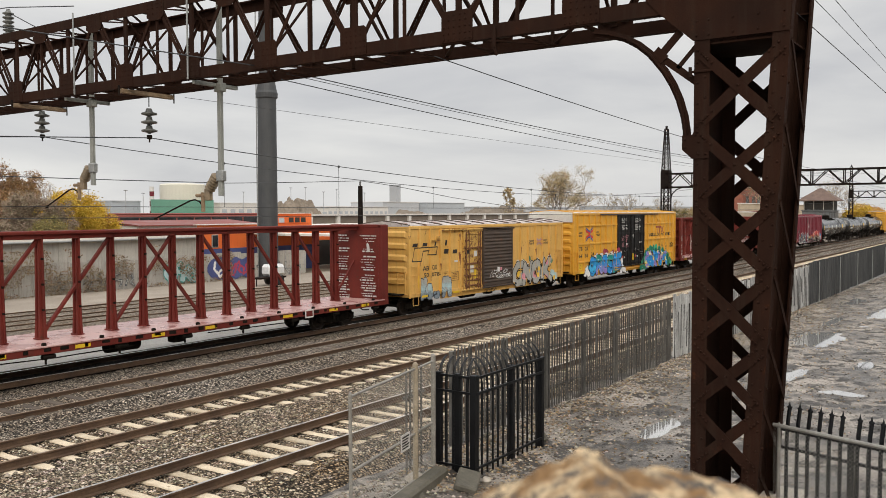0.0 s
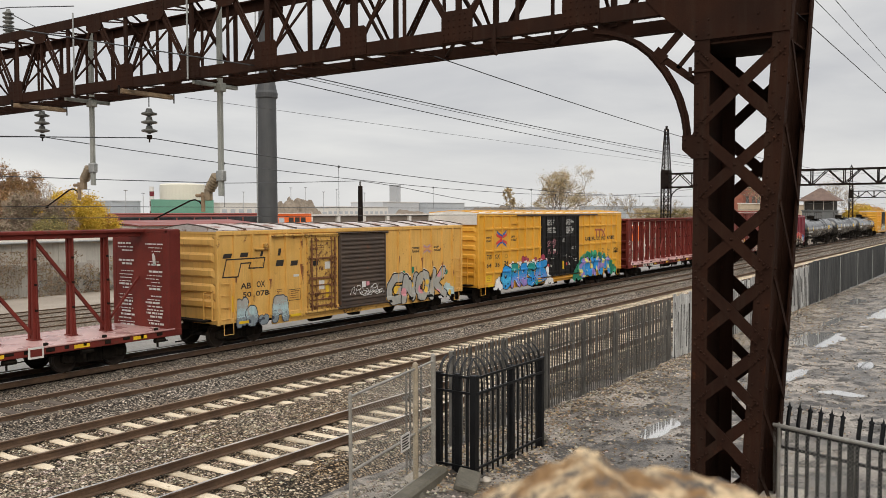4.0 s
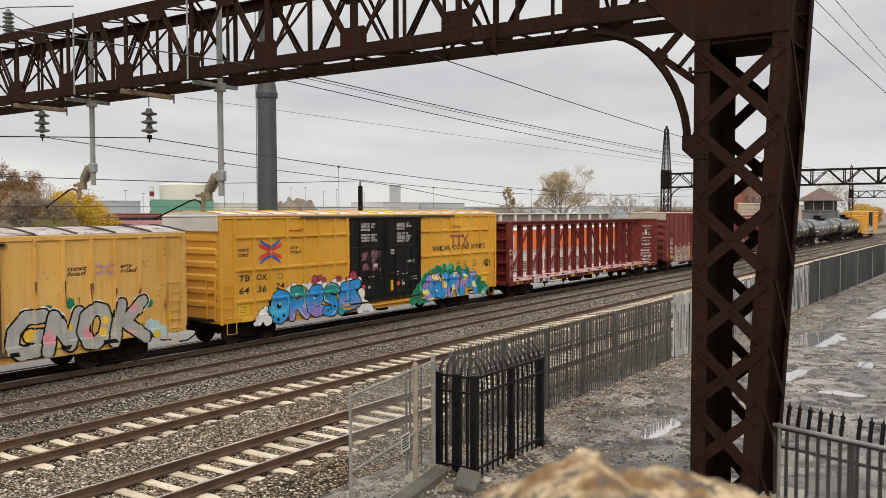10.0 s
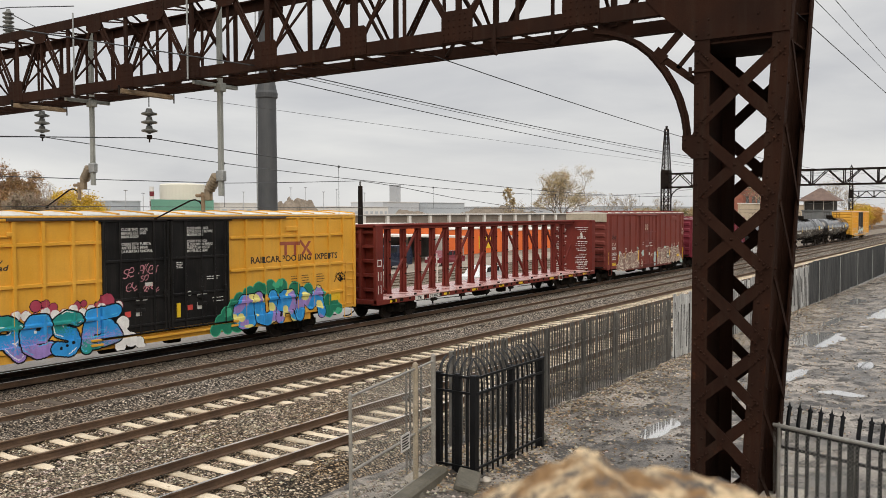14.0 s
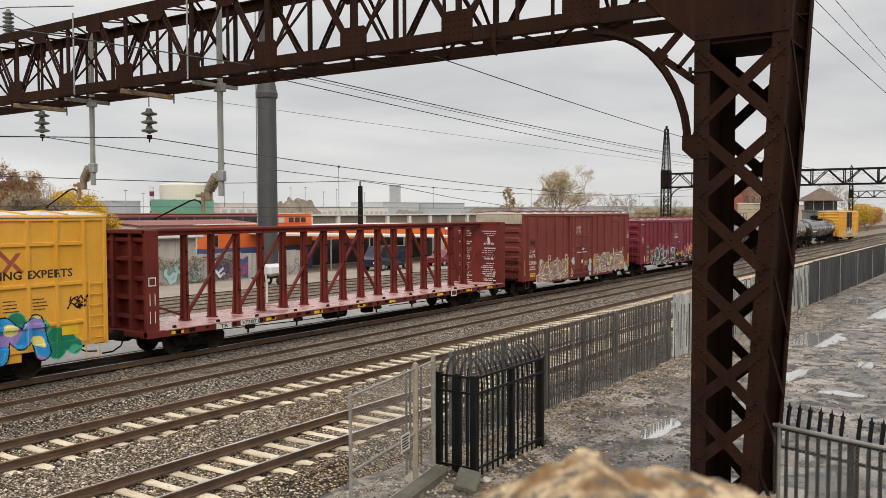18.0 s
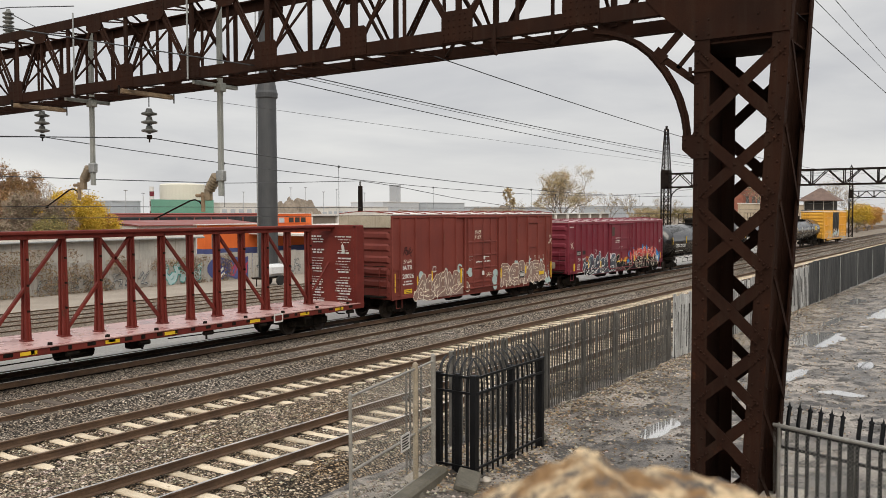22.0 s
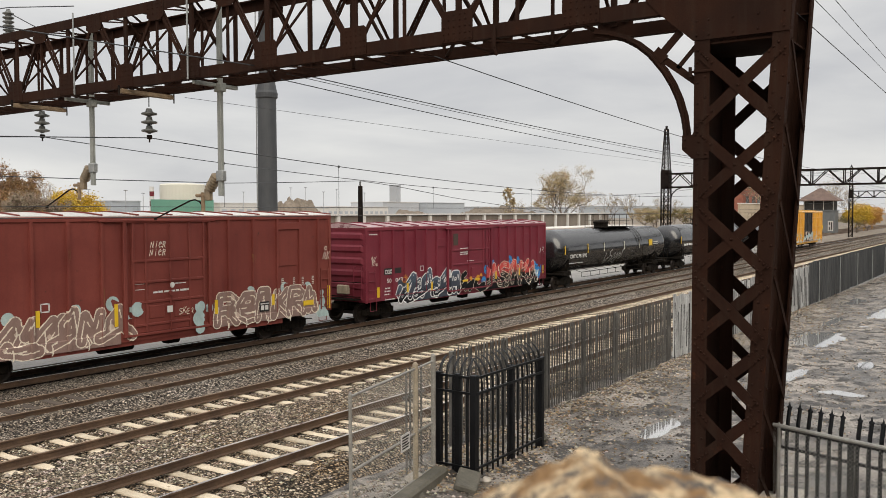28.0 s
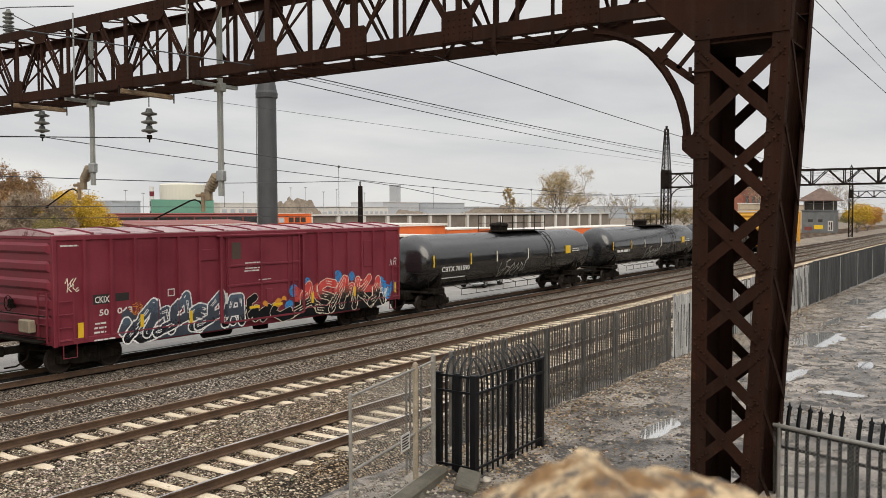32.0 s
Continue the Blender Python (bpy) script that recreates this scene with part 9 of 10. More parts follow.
def ia_piece(X, Z):
    """Grey-brown letters with cream outlines, pale teal clouds over the tops."""
    out = np.full(X.shape, -1)
    q = cell_noise(X, Z, 6.0, 2)
    mist = ((2.1, 1.95, 0.2), (2.35, 1.8, 0.2), (4.2, 2.0, 0.2), (5.5, 2.1, 0.24), (5.75, 1.85, 0.28), (5.9, 1.5, 0.24), (6.35, 1.85, 0.24), (8.9, 1.7, 0.22), (8.85, 1.3, 0.26), (8.9, 0.95, 0.2), (9.4, 1.6, 0.18), (11.35, 2.1, 0.14),
            (13.15, 2.05, 0.22), (14.45, 1.95, 0.24), (15.3, 1.35, 0.22), (15.2, 0.95, 0.3), (15.45, 0.8, 0.2), (15.3, 1.7, 0.12))
    out[bubbles(X, Z, mist) & (q > -0.4)] = 2
    jag = lambda x, p: np.abs(((x / p) % 1.0) - 0.5) * 2
    out[(X > 1.66) & (X < 5.75) & (Z > 0.78) & (Z < 1.45 + 0.4 * jag(X, 1.15))] = 1
    out[(X > 9.6) & (X < 14.85) & (Z > 0.86) & (Z < 1.55 + 0.35 * jag(X, 1.05))] = 1
    for ch, a, b, z0, z1 in (("Z", 1.62, 2.9, 0.78, 1.95), ("W", 2.5, 3.8, 0.8, 2.0), ("V", 3.3, 4.6, 0.82, 2.05), ("N", 4.2, 5.2, 0.86, 2.0), ("V", 4.9, 6.2, 0.84, 1.98), ("2", 1.7, 3.0, 0.74, 1.3),
                             ("R", 9.55, 10.8, 0.84, 2.1), ("E", 10.6, 11.75, 0.84, 2.06), ("A", 11.5, 12.5, 0.84, 2.2), ("K", 12.3, 13.5, 0.84, 2.02), ("R", 13.2, 14.3, 0.88, 2.1), ("Z", 14.1, 14.95, 0.84, 2.0)):
        d = sprayed(out, X, Z, ch, a, b, z0, z1, 0.165, 0.034, 3, (1,), (), 0.2, -1, 0.1)
        out[(d < 0.02) & (q > -0.1)] = 3
    for x in (2.2, 3.4, 4.6, 10.2, 11.1, 12.2, 13.4):
        out[(np.abs(X - x - 0.03 * np.sin(Z * 9)) < 0.02) & (Z > 0.72) & (Z < 1.05)] = 3
    out[(out == 1) & (q > 0.66)] = 0
    return out


spray(oxide_box, "grey-brown graffiti letters with cream outlines and pale clouds", 1.2, 15.75, 0.7, 2.45, ia_piece, [S_beige, S_taupe, S_mist, S_cream, S_brown, S_yel], dep, 0.021)
spray(oxide_box, "white scribbled tag high on the door", 6.8, 7.75, 3.45, 4.2, lambda X, Z: np.where(np.minimum(stroke_field(X, Z, "nier", 6.9, 3.84, 0.14, 0.2, 0.16, 0.25, 0.0), stroke_field(X, Z, "nier", 6.86, 3.58, 0.14, 0.2, 0.17, 0.25, 0.0)) < 0.013, 0, -1), [S_cream], lambda x, z: -1.56 - 0.07, 0.014)
spray(oxide_box, "white scribbles near the corner", 15.2, 15.85, 2.75, 3.7, lambda X, Z: np.where(np.minimum(stroke_field(X, Z, "1k", 15.3, 3.05, 0.2, 0.3, 0.22, 0.2), np.abs(np.hypot(X - 15.5, Z - 3.52) - 0.07)) < 0.015, 0, -1), [S_cream], lambda x, z: -1.56 - 0.07, 0.016)
spray(oxide_box, "dark smoky stain", 0.5, 1.45, 2.6, 3.5, lambda X, Z: np.where(np.minimum(stroke_field(X, Z, "135", 0.65, 2.95, 0.3, 0.35, 0.22, 0.2), stroke_field(X, Z, "42", 0.7, 3.05, 0.35, 0.3, 0.2, 0.1)) < 0.014, 0, -1), [S_ink], dep, 0.016)
spray(oxide_box, "white scribbled tag high on the panel", 0.55, 1.45, 2.5, 2.85, scribble("S2A", 0.66, 2.6, 0.2, 0.16, 0.22, 0.011), [S_cream], dep, 0.014)
spray(oxide_box, "white scribbles low on the door", 7.9, 8.7, 1.4, 1.85, scribble("SKE1", 8.0, 1.52, 0.14, 0.2, 0.16, 0.012), [S_cream], lambda x, z: -1.65, 0.014)
rust_runs(oxide_box, ((5.2, 2.6, 0.8), (9.4, 3.0, 0.5), (11.5, 3.4, 0.4), (3.98, 3.9, 0.4)), IA_POSTS, 9)
ladder(oxide_box, 15.2, 15.65, -1.56, 1.0, 2.7, 5, M_red)
ladder(oxide_box, -0.12, 0.3, -1.56, 1.0, 2.4, 4, M_red)
end_ladder(oxide_box, -0.22, -1, -1.4, -0.95, 1.1, 2.4, 4, M_red)
for z in (1.5, 2.0, 2.5):
    part("end_rail", Shape().pipe([(-0.36, -1.35, z), (-0.4, -1.35, z), (-0.4, 0.9, z), (-0.36, 0.9, z)], 0.02, 6), M_under, oxide_box)

# maroon boxcar
d = door(maroon_box, "sliding_door", "maroon door with raised frames and lock bars", 6.38, 10.18, 1.05, 4.1, M_mar, belts=(1.55, 2.32, 3.05), uprights=(6.46, 8.05, 9.5, 10.1), rods=(9.72,))
part("door_post", Shape().cbox(6.05, 6.17, -1.68, -1.56, 1.0, 4.18, 0.02).cbox(10.3, 10.42, -1.67, -1.56, 1.0, 4.18, 0.02), M_mar, maroon_box)
part("door_hood", Shape().cbox(5.9, 10.5, -1.69, -1.56, 4.12, 4.2, 0.02), M_mar, maroon_box)
part("lock_box", Shape().cbox(8.28, 8.6, -1.68, -1.6, 1.6, 2.1, 0.02), M_mar, d)
part("rust_panel", Shape().box(6.62, 7.05, -1.628, -1.622, 3.3, 3.9), M_browndoor, maroon_box, "brown primer patch")
door(maroon_box, "side_panel", "raised side panel", 5.22, 5.98, 3.3, 3.7, M_mar, frame=False, out=0.04)
door(maroon_box, "side_panel", "raised side panel", 14.2, 14.75, 2.6, 3.75, M_mar, frame=False, out=0.03)
flat_quads("black_patch", [[(1.0, 2.13), (1.62, 2.13), (1.62, 2.44), (1.0, 2.44)]], M_black, maroon_box)
fitted("CKIX", maroon_box, 1.05, 1.58, 2.18, 0.28, M_white, y=-1.574)
flat_quads("black_patch", [[(1.8, 2.17), (2.3, 2.17), (2.3, 2.43), (1.8, 2.43)]], M_black, maroon_box)
side_text("50", maroon_box, 1.2, 1.55, 1.77, 0.27, M_white, CK_POSTS)
side_text("043", maroon_box, 1.85, 2.42, 1.77, 0.27, M_white, CK_POSTS)
bars(maroon_box, 1.0, 1.5, 0.55, 3, 0.06, 0.14, M_white, -1.568, 6)
bars(maroon_box, 0.9, 0.99, 0.9, 1, 0.05, 0.1, M_white, -1.612, 26)
bars(maroon_box, 7.2, 3.1, 0.85, 4, 0.055, 0.1, M_white, -1.626, 7)
bars(maroon_box, 7.9, 2.44, 0.9, 1, 0.04, 0.1, M_white, -1.626, 8)
bars(maroon_box, -0.1, 3.98, 0.7, 1, 0.05, 0.1, M_white, -1.568, 9)
for x, z, h in ((2.7, 1.24, 0.42), (4.7, 1.17, 0.42), (10.85, 1.31, 0.42), (13.5, 1.36, 0.42), (16.4, 1.3, 0.48)):
    part("reflector", Shape().box(x, x + 0.13, -1.592, -1.584, z, z + h), M_refl, maroon_box, "yellow reflective strip")
part("reflector", Shape().box(0.46, 0.7, -1.592, -1.584, 1.16, 1.62), M_refl, maroon_box, "yellow reflective plate")
for x in (7.4, 8.6):
    part("reflector", Shape().box(x, x + 0.5, -1.69, -1.67, 1.4, 1.5), M_refl, maroon_box, "yellow reflective strip")
flat_quads("stencil_frame", line_quads([(3.83, 2.18), (4.08, 2.18), (4.08, 2.4), (3.83, 2.4), (3.83, 2.18)], 0.035), M_white, maroon_box)
dep = side_depth(CK_POSTS, ((6.35, 10.25),), (), door_out=0.105)


def ck_piece(X, Z):
    """Slate letters with white outlines, then black and red ones under blue clouds."""
    out = np.full(X.shape, -1)
    n, q = cell_noise(X, Z, 3.0, 7), cell_noise(X, Z, 6.0, 4)
    rng = np.random.RandomState(8)
    haze = rng.rand(*X.shape)
    out[bubbles(X, Z, ((9.75, 1.9, 0.25), (9.5, 1.3, 0.25), (10.6, 2.15, 0.22), (12.5, 2.3, 0.25), (13.4, 2.25, 0.2), (15.4, 1.8, 0.3), (15.8, 1.4, 0.35), (16.3, 1.6, 0.25))) & (haze > 0.25)] = 4
    out[bubbles(X, Z, ((2.3, 1.6, 0.3), (2.6, 1.9, 0.2), (7.4, 1.3, 0.3))) & (haze > 0.7)] = 8
    jag = lambda x, p: np.abs(((x / p) % 1.0) - 0.5) * 2
    out[(X > 2.0) & (X < 7.1) & (Z > 0.78) & (Z < 1.3 + 0.6 * jag(X - 0.7, 1.5))] = 0
    out[(X > 9.8) & (X < 15.4) & (Z > 0.8) & (Z < 1.35 + 0.2 * jag(X, 1.2))] = 7
    out[(X > 9.8) & (X < 15.2) & (Z > 1.45) & (Z < 1.75 + 0.35 * jag(X, 1.4)) & (haze > 0.3)] = 5
    for ch, a, b, z0, z1 in (("V", 9.6, 11.3, 0.8, 2.1), ("S", 11.0, 12.4, 0.8, 2.25), ("Z", 12.1, 13.6, 0.8, 2.25), ("K", 13.3, 14.8, 0.8, 2.2), ("V", 14.5, 15.6, 0.8, 2.05)):
        d = sprayed(out, X, Z, ch, a, b, z0, z1, 0.15, 0.03, 6, (7, 9, 5), (0.45, 0.62), 0.25, -1, 0.1)
        out[(np.abs(d - 0.05) < 0.014) & (q > 0.0)] = 6
    for ch, a, b, z0, z1 in (("3", 6.6, 7.6, 0.85, 1.95), ("W", 7.3, 8.6, 0.8, 1.55), ("2", 8.3, 9.6, 0.78, 1.5)):
        d = sprayed(out, X, Z, ch, a, b, z0, z1, 0.14, 0.02, 6, (7,), (), 0.2, -1, 0.2)
    out[bubbles(X, Z, ((8.2, 1.5, 0.14), (8.9, 1.5, 0.18), (9.2, 1.6, 0.14))) & (q > -0.2)] = 8
    out[bubbles(X, Z, ((8.45, 1.75, 0.16),))] = 3
    for ch, a, b, z0, z1 in (("2", 1.75, 3.2, 0.76, 1.6), ("Z", 2.3, 3.9, 0.78, 2.08), ("V", 3.3, 5.1, 0.8, 2.16), ("S", 4.6, 5.5, 0.82, 1.8), ("V", 5.0, 6.6, 0.84, 2.1), ("A", 6.1, 7.2, 0.84, 2.05)):
        d = sprayed(out, X, Z, ch, a, b, z0, z1, 0.15, 0.05, 1, (7, 0, 10), (0.25, 0.72), 0.3, -1, 0.15)
        out[(np.abs(d - 0.03) < 0.015) & (q > 0.15)] = 1
    for a in (15.7, 15.85, 16.0, 16.15):
        out[(np.abs(X - a) < 0.018) & (np.abs(Z - 1.35) < 0.22)] = 2
    out[(np.abs(stroke_field(X, Z, "A1", 15.3, 1.2, 0.3, 0.4, 0.35)) < 0.018)] = 1
    return out


spray(maroon_box, "dark slate, red and cream graffiti along the lower side", 1.5, 16.7, 0.72, 2.6, ck_piece, [S_slate, S_white, S_sky, S_crim, S_blue, S_red, S_cream, S_ink, S_orange, M_browndoor, S_steel], dep, 0.021)
spray(maroon_box, "white initials high on the corner", 16.0, 16.75, 2.4, 3.05, scribble("NR", 16.08, 2.55, 0.2, 0.3, 0.26, 0.016), [S_white], dep, 0.018)
spray(maroon_box, "pale scribbled tag", 0.0, 0.66, 2.5, 3.1, lambda X, Z: np.where(np.minimum(stroke_field(X, Z, "W", 0.08, 2.72, 0.3, 0.3, 0.15), stroke_field(X, Z, "k2", 0.1, 2.6, 0.2, 0.2, 0.2)) < 0.014, 0, -1), [S_cream], lambda x, z: -1.57, 0.015)
ladder(maroon_box, -0.2, 0.3, -1.56, 1.0, 2.4, 4, M_mar)
ladder(maroon_box, 16.2, 16.7, -1.56, 1.0, 2.9, 6, M_mar)
end_ladder(maroon_box, -0.33, -1, -1.45, -1.0, 1.1, 2.6, 4, M_mar)
part("tool_box", Shape().cbox(-0.6, -0.36, -0.7, -0.1, 1.35, 1.75, 0.03), M_tanpost, maroon_box, "tan box on the end platform")
for z in (1.25, 1.9):
    part("end_rail", Shape().pipe([(-0.4, -1.4, z), (-0.52, -1.4, z), (-0.52, 1.2, z), (-0.4, 1.2, z)], 0.022, 6), M_under, maroon_box)

# tank cars
for tk, words in ((tank_1, "CBTX 781590"), (tank_2, ""), (tank_3, "")):
    R, zc = 1.42, 2.42

    def shell_y(z, off=0.008):
        return -math.sqrt(max(0.05, (R + off) ** 2 - (z - zc) ** 2))

    if words:
        fitted(words, tk, 1.6, 4.2, 1.98, 0.34, M_white, y=shell_y(2.1) - 0.02)
        bars(tk, 1.5, 1.75, 2.6, 2, 0.05, 0.14, M_white, shell_y(1.7) - 0.01, 3)
    else:
        bars(tk, 1.6, 2.05, 2.4, 1, 0.2, 0.3, M_white, shell_y(2.1) - 0.01, 4)
    spray(tk, "white outline tag on the tank side", 6.2, 11.0, 1.2, 2.7, scribble("24153", 7.3, 1.4, 0.6, 0.75, 0.62, 0.03), [S_silver], lambda x, z: shell_y(z, 0.01), 0.03)
    for x in (0.85, 4.3, 7.0, 10.6, 13.6):
        s = Shape()
        for z in (2.25, 2.45, 2.65):
            s.box(x, x + 0.1, shell_y(z) - 0.012, shell_y(z), z, z + 0.19)
        part("reflector", s, M_refl if x < 5 else M_cream, tk, "vertical reflective strip")
    s = Shape()
    s.box(15.6, 16.3, shell_y(2.6) - 0.02, shell_y(2.6), 2.35, 2.85)
    part("placard", s, M_refl, tk, "yellow placard")
    bars(tk, 16.5, 2.6, 1.2, 2, 0.05, 0.15, M_cream, shell_y(2.5) - 0.01, 5)

# lettering on the flatcars
for car in (cb_lead, cb_second):
    L = 23.25
    rng = random.Random(31)
    for col, (y0, y1) in enumerate(((-1.28, -0.3), (0.3, 1.28))):
        for k in range(27):
            z = 3.9 - k * 0.12
            if k in (3, 4, 7, 14):
                continue
            a, b = y0 + rng.uniform(0, 0.25), y1 - rng.uniform(0, 0.35)
            line, h = Shape(), rng.choice((0.03, 0.045, 0.065))
            while a < b:
                c = a + rng.uniform(0.05, 0.22)
                line.box(L - 0.524, L - 0.517, a, min(c, b), z, z + h)
                a = c + rng.uniform(0.02, 0.07)
            part("text_bar", line, M_white, car)
    part("stencil_mark", Shape().plate([(-0.9, 3.2), (-0.75, 3.2), (-0.7, 3.55), (-0.78, 3.62), (-0.86, 3.5)], 0, L - 0.524, 0.007), M_white, car)
    part("marking_panel", Shape().box(2.5, 3.2, -1.596, -1.588, 0.80, 0.99), M_white, car)
    part("marking_panel", Shape().box(3.65, 4.58, -1.596, -1.588, 0.82, 1.0), M_white, car)
    fitted("TR", car, 2.68, 3.05, 0.83, 0.19, M_black, y=-1.6)
    fitted("373871", car, 3.7, 4.54, 0.85, 0.18, M_black, y=-1.6)
    part("notice", Shape().box(17.72, 18.2, -1.61, -1.595, 0.72, 1.06), M_white, car)
    part("notice", Shape().box(17.78, 18.14, -1.616, -1.611, 0.78, 1.0), M_cb, car)
    part("notice", Shape().box(-0.34, -0.04, -1.572, -1.566, 2.55, 2.85), M_white, car)
    part("notice", Shape().box(-0.3, -0.08, -1.578, -1.573, 2.59, 2.81), M_cb, car)
    for z in (1.9, 1.3):
        for x in (-0.3, -0.1):
            part("stripe", Shape().box(x, x + 0.03, -1.572, -1.566, z, z + 0.4), M_white, car)
    if car is cb_second:
        part("torn_strap", Shape().box(6.22, 6.33, -0.27, -0.25, 1.35, 2.3).box(6.2, 6.27, -0.27, -0.25, 2.3, 2.85).box(6.27, 6.42, -0.29, -0.27, 2.2, 2.32), M_pale, car, "torn white strap on a post")


# sprayed pieces and vines on the far corrugated fence
def fence_paint(marks, x0, z0, w, h, step, width, rim, fill_k, edge_k):
    def f(X, Z):
        d = stroke_field(X, Z, marks, x0, z0, w, h, step, 0.1, 0.1)
        out = np.full(X.shape, -1)
        out[d < rim] = edge_k
        out[d < width] = fill_k
        return out
    return f


wave = lambda x, z: -0.075
back_fence = bpy.data.objects["corrugated_fence"]
spray(back_fence, "deep blue graffiti block with a white outline", 42.5, 47.5, 0.0, 2.1, lambda X, Z: np.where(np.hypot((X - 43.9) / 1.15, (Z - 1.05) / 0.85) < 1, np.where(stroke_field(X, Z, "2", 43.3, 0.5, 0.9, 1.0, 1) < 0.1, 1, 0), np.where((X > 44.6) & (X < 46.8) & (np.abs(Z - 1.0) < 0.75 + 0.1 * np.sin(X * 5)), np.where(stroke_field(X, Z, "513", 44.8, 0.5, 0.6, 0.9, 0.65) < 0.09, 2, 0), -1)), [M_blue, S_white, S_crim], wave, 0.05)
spray(back_fence, "mint green graffiti with dark edges", 38.6, 42.3, 0.1, 1.9, fence_paint("2413", 38.9, 0.35, 0.75, 1.05, 0.8, 0.14, 0.2, 0, 1), [S_sky, S_teal], wave, 0.05)
spray(back_fence, "white outline graffiti on rusted sheet", 29.0, 38.0, 0.1, 1.9, fence_paint("14352415", 29.4, 0.35, 0.7, 0.8, 1.05, 0.03, 0.07, 0, 1), [S_silver, S_slate], wave, 0.05)
spray(back_fence, "white and black graffiti further along", 47.6, 53.2, 0.1, 1.9, fence_paint("35124", 47.8, 0.35, 0.8, 0.9, 1.0, 0.04, 0.08, 0, 1), [S_silver, S_slate], wave, 0.05)
vrng = random.Random(77)
vs = Shape()
for _ in range(19000):
    x = 20 + 25 * vrng.random()
    z = vrng.random() * 3.0
    if noise.noise((x * 0.5, z * 0.9, 2.0)) + 0.25 * noise.noise((x * 2.0, z * 2.0, 5.0)) < 0.02 + 0.1 * z - (0.42 if x < 32 else 0.06):
        continue
    p = Vector((x, 50.32 - vrng.random() * 0.35, YARD_Z + z))
    a = Vector((vrng.uniform(-1, 1), vrng.uniform(-1, 1), vrng.uniform(-1, 1))).normalized() * vrng.uniform(0.03, 0.08)
    b = a.cross(Vector((vrng.uniform(-1, 1), vrng.uniform(-1, 1), vrng.uniform(-1, 1))))
    n = len(vs.v)
    b = b.normalized() * a.length * 0.6
    vs.v += [tuple(p - a), tuple(p + b), tuple(p + a), tuple(p - b)]
    vs.f.append((n, n + 1, n + 2, n + 3))
me = bpy.data.meshes.new("vines")
me.from_pydata(vs.v, [], vs.f)
me.materials.append(M_vine)
tagged(new("vines", me), "dry brown vines climbing the corrugated fence", "vines", kind="stuff")

# ---- tracks ----
def rail_profile(y, top, w=0.07, foot=0.075):
    return [(y - foot, top - 0.172), (y + foot, top - 0.172), (y + foot, top - 0.158), (y + 0.012, top - 0.135), (y + 0.012, top - 0.045),
            (y + w / 2, top - 0.032), (y + w / 2, top - 0.008), (y + w / 2 - 0.01, top - 0.002), (y - w / 2 + 0.01, top - 0.002), (y - w / 2, top - 0.008),
            (y - w / 2, top - 0.032), (y - 0.012, top - 0.045), (y - 0.012, top - 0.135), (y - foot, top - 0.158)]


def concrete_tie():
    """One sleeper across y, waisted in the middle, with a sunk centre and two rail seats."""
    s = Shape()
    ys_ = [-1.30, -1.05, -0.45, 0.45, 1.05, 1.30]
    top = [-0.192, -0.176, -0.20, -0.206, -0.176, -0.19]
    half = [0.095, 0.105, 0.10, 0.085, 0.10, 0.10]
    p = []
    for y, t, h in zip(ys_, top, half):
        p += [(-h - 0.03, y, -0.42), (-h - 0.012, y, t - 0.02), (-h, y, t), (h, y, t), (h + 0.012, y, t - 0.02), (h + 0.03, y, -0.42)]
    f = []
    for i in range(5):
        for k in range(5):
            f.append((i * 6 + k, i * 6 + k + 1, i * 6 + k + 7, i * 6 + k + 6))
    f += [tuple(range(6)), tuple(range(30, 36))[::-1]]
    return s.add(p, f)


def wood_tie():
    return Shape().cbox(-0.115, 0.115, -1.3, 1.3, -0.40, -0.178, 0.012)


TIE_STEP = 0.6134
TIE_MESH = mesh_of("tie", concrete_tie(), M_tie)
WOOD_MESH = mesh_of("tie", wood_tie(), M_woodtie)
CLIP = Shape()
for e in (-1, 1):
    CLIP.cbox(-0.06, 0.06, e * 0.10 - 0.035, e * 0.10 + 0.035, -0.17, -0.125, 0.012)


def track(y, z, label, tie_mesh, tie_x0, single, to, clips=True, x0=3.0, tie_drop=0.0, group="main line tracks", head=None):
    t = thing("railway_track", label, "railway track", group, (0, y, z), kind="structure")
    for e in (-1, 1):
        r = Shape().extrude_x(rail_profile(e * 0.7525, 0.0), x0, 700.0)
        rail = part("rail", r, M_rail, t, "rust-brown steel rail")
        part("rail_head", Shape().box(x0, 700.0, e * 0.7525 - 0.031, e * 0.7525 + 0.031, -0.003, 0.0005), head or M_dullhead, rail, "worn running surface")
    n = 0
    x = tie_x0
    rng = random.Random(int(y * 10))
    far = Shape()
    clip_all = Shape()
    while x < to:
        if n < single:
            ob = new("tie", tie_mesh)
            ob.parent = t
            ob.matrix_basis = pose(x + rng.uniform(-0.012, 0.012), rng.uniform(-0.02, 0.02), tie_drop + rng.uniform(-0.012, 0.004), 0, 0, rng.uniform(-0.5, 0.5))
        else:
            far.box(x - 0.11, x + 0.11, -1.3, 1.3, -0.4, -0.18 + tie_drop)
        if clips and x < 60:
            for e in (-1, 1):
                clip_all.add([(p[0] + x, p[1] + e * 0.7525, p[2]) for p in CLIP.v], CLIP.f)
        x += TIE_STEP
        n += 1
    if far.v:
        part("distant_ties", far, tie_mesh.materials[0], t, kind="stuff")
    if clip_all.v:
        part("rail_clips", clip_all, M_iron, t, "dark spring clips", kind="stuff")
    return t


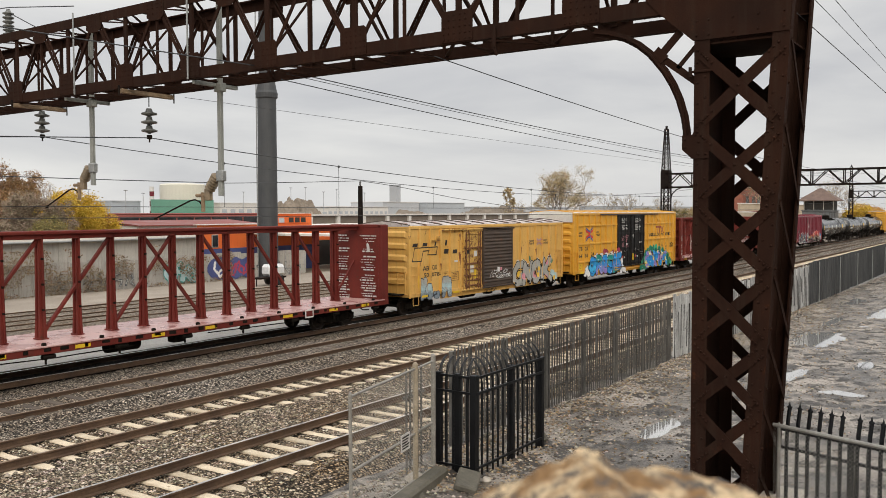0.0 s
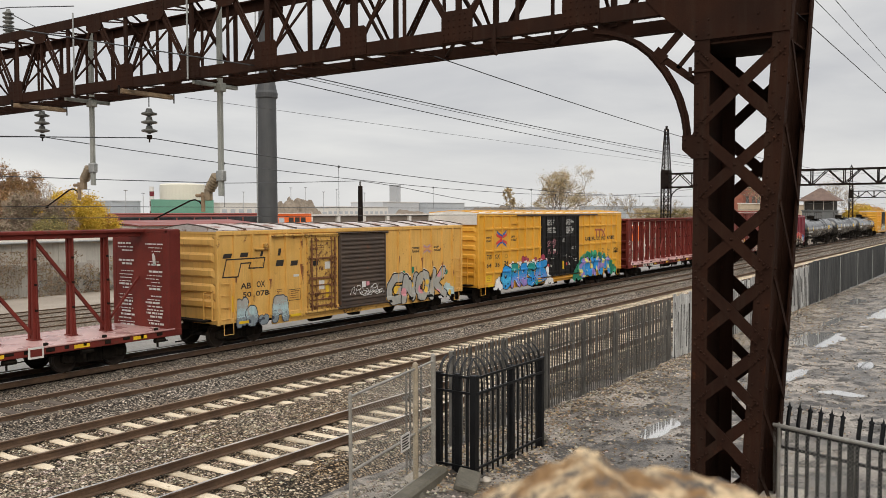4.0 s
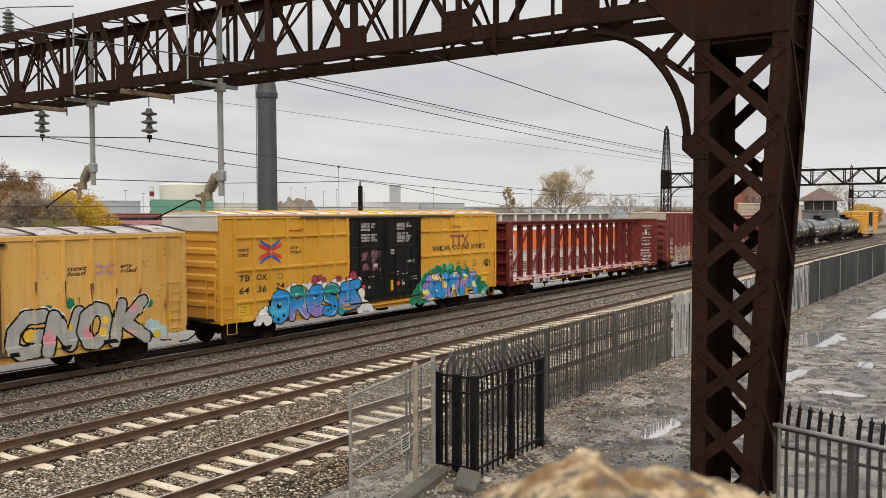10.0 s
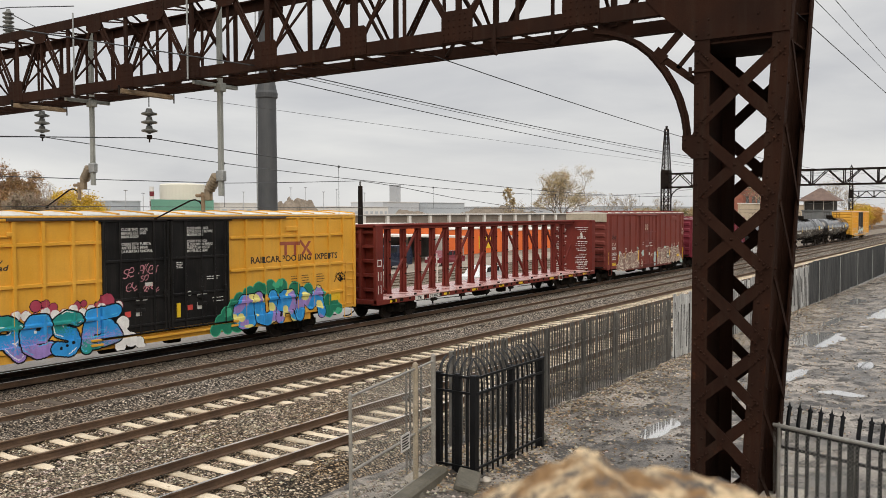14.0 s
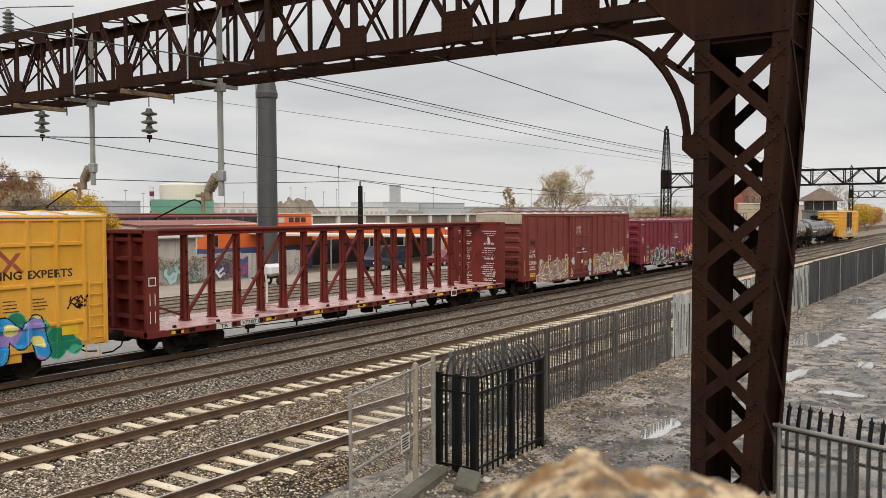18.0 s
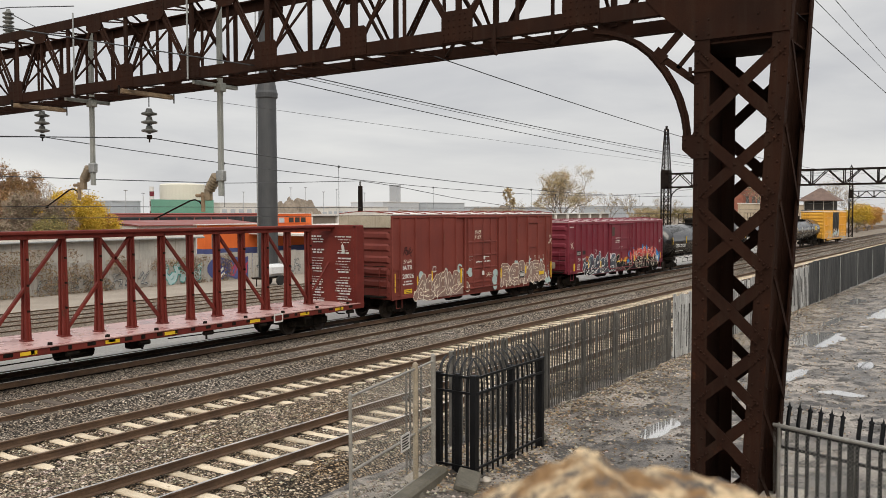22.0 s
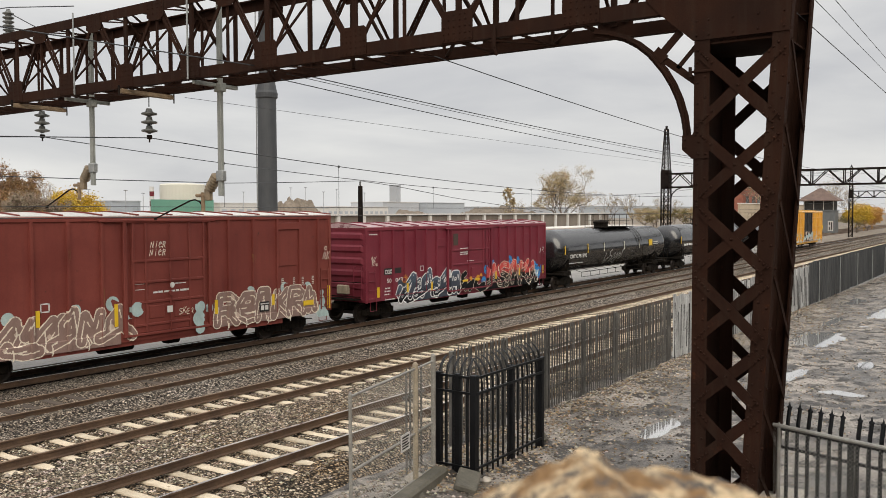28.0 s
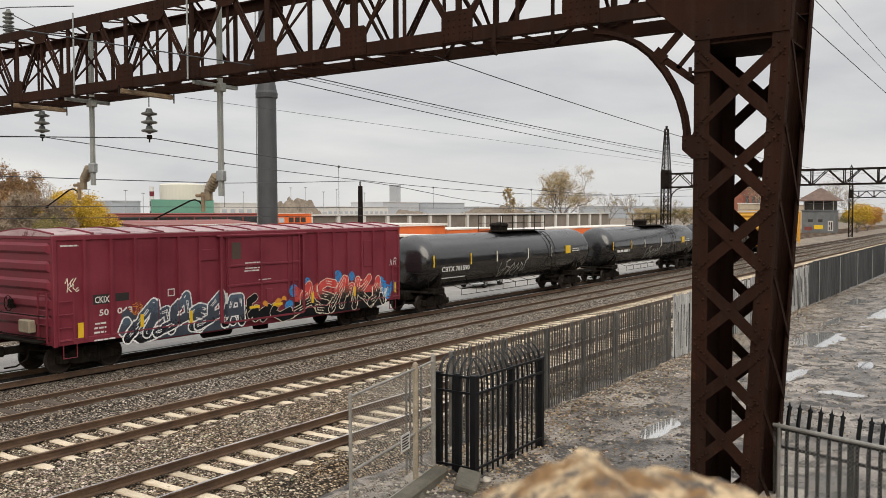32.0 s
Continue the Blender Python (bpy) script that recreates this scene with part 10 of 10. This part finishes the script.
track(T1, 0.0, "ballasted track with rusty rails on cream concrete ties", TIE_MESH, 5.05, 60, 45, clips=False, head=M_railhead)
track(T2, 0.0, "ballasted track with rusty rails on cream concrete ties", TIE_MESH, 5.10, 190, 260, clips=False)
track(T3, 0.0, "older track with dark wooden ties sunk in ballast", WOOD_MESH, 5.2, 110, 70, clips=False, tie_drop=0.062)
track(T4, T4_Z, "freight track with dark wooden ties under the train", WOOD_MESH, 5.2, 100, 66, clips=False, tie_drop=-0.09, head=M_railhead)
track(35.75, -0.30, "rusty yard track beyond the freight line", WOOD_MESH, 15.0, 80, 66, clips=False, tie_drop=-0.055, group="yard tracks")
track(38.95, -0.30, "rusty middle track of the yard", WOOD_MESH, 15.2, 60, 66, clips=False, tie_drop=-0.055, group="yard tracks")
track(42.2, -0.30, "rusty yard track beside the concrete roadway", WOOD_MESH, 15.0, 60, 66, clips=False, tie_drop=-0.055, group="yard tracks")


# Dark strip between the rails: oily stone plus painted shade of the train.
tagged(part("oily_strip", grid_sheet(steps(2, 60, 0.3) + steps(62, 400, 6), [24.70, 24.78, 25.0, 25.5, 26.0, 26.5, 26.9, 27.1], lambda x, y: bed_z(x, y) + (0.03 if 24.75 < y < 27.0 else -0.08)), M_shadestone, smooth=True),
       "oily stone under the freight track, blackened for the shade below the cars", "track bed", kind="structure")


M_greyballast = gravel("grey_ballast", ((0.045, 0.036, 0.028), (0.24, 0.2, 0.16), (0.5, 0.425, 0.345), (0.98, 0.87, 0.74)), 19.0, gap=0.10, dist=0.06)
tagged(part("ballast_shoulder", grid_sheet(steps(2, 60, 0.3) + steps(62, 400, 6), [18.2, 18.35] + steps(18.6, 24.4, 0.145) + [24.6, 24.72], lambda x, y: bed_z(x, y) + (-0.06 if not 18.3 < y < 24.65 else 0.11 if 19.3 < y < 22.1 else 0.03)), M_greyballast, smooth=True),
       "paler grey stone round the older track", "track bed", kind="structure")


def on_concrete(x, y):
    for t, x0 in ((T1, 5.05), (T2, 5.10)):
        if abs(y - t) < 1.32:
            d = ((x - x0) / TIE_STEP) % 1.0
            if (d < 0.27 or d > 0.73):
                return True
    return abs(y - 12.0475) < 0.09 or abs(y - 13.5525) < 0.09 or abs(y - 16.2575) < 0.09 or abs(y - 17.7625) < 0.09


scatter_stones("ballast_stones", 150000, 3.5, 55, 10.9, 24.2, bed_z, 0.027, M_stones, "loose grey and brown ballast stones", 3, 1.7, on_concrete)


M_scrap = island_stone("pale_track_litter", (0.30, 0.24, 0.18), (0.98, 0.93, 0.86), warm=(0.6, 0.52, 0.42))
scatter_stones("track_litter", 260, 6.0, 60, 19.4, 22.2, bed_z, 0.075, M_scrap, "pale scraps and broken stone on the older track", 23, 1.3)
scatter_stones("track_litter", 160, 6.0, 60, 14.2, 25.0, bed_z, 0.06, M_scrap, "pale litter strewn over the stone beds", 29, 1.2)


def motions():
    times = [i * 0.5 for i in range(65)]
    for car, x0 in TRAIN:
        walk(car, [(t, pose(x0 - travelled(t), T4, T4_Z)) for t in times])
    spin_times = [i * 0.2 for i in range(161)]
    turns = [(t, -travelled(t) / WHEEL_R) for t in spin_times]
    for w, x in WHEELS:
        walk(w, [(t, Matrix.Translation((x, 0, WHEEL_R)) @ Matrix.Rotation(a, 4, "Y")) for t, a in turns])


motions()
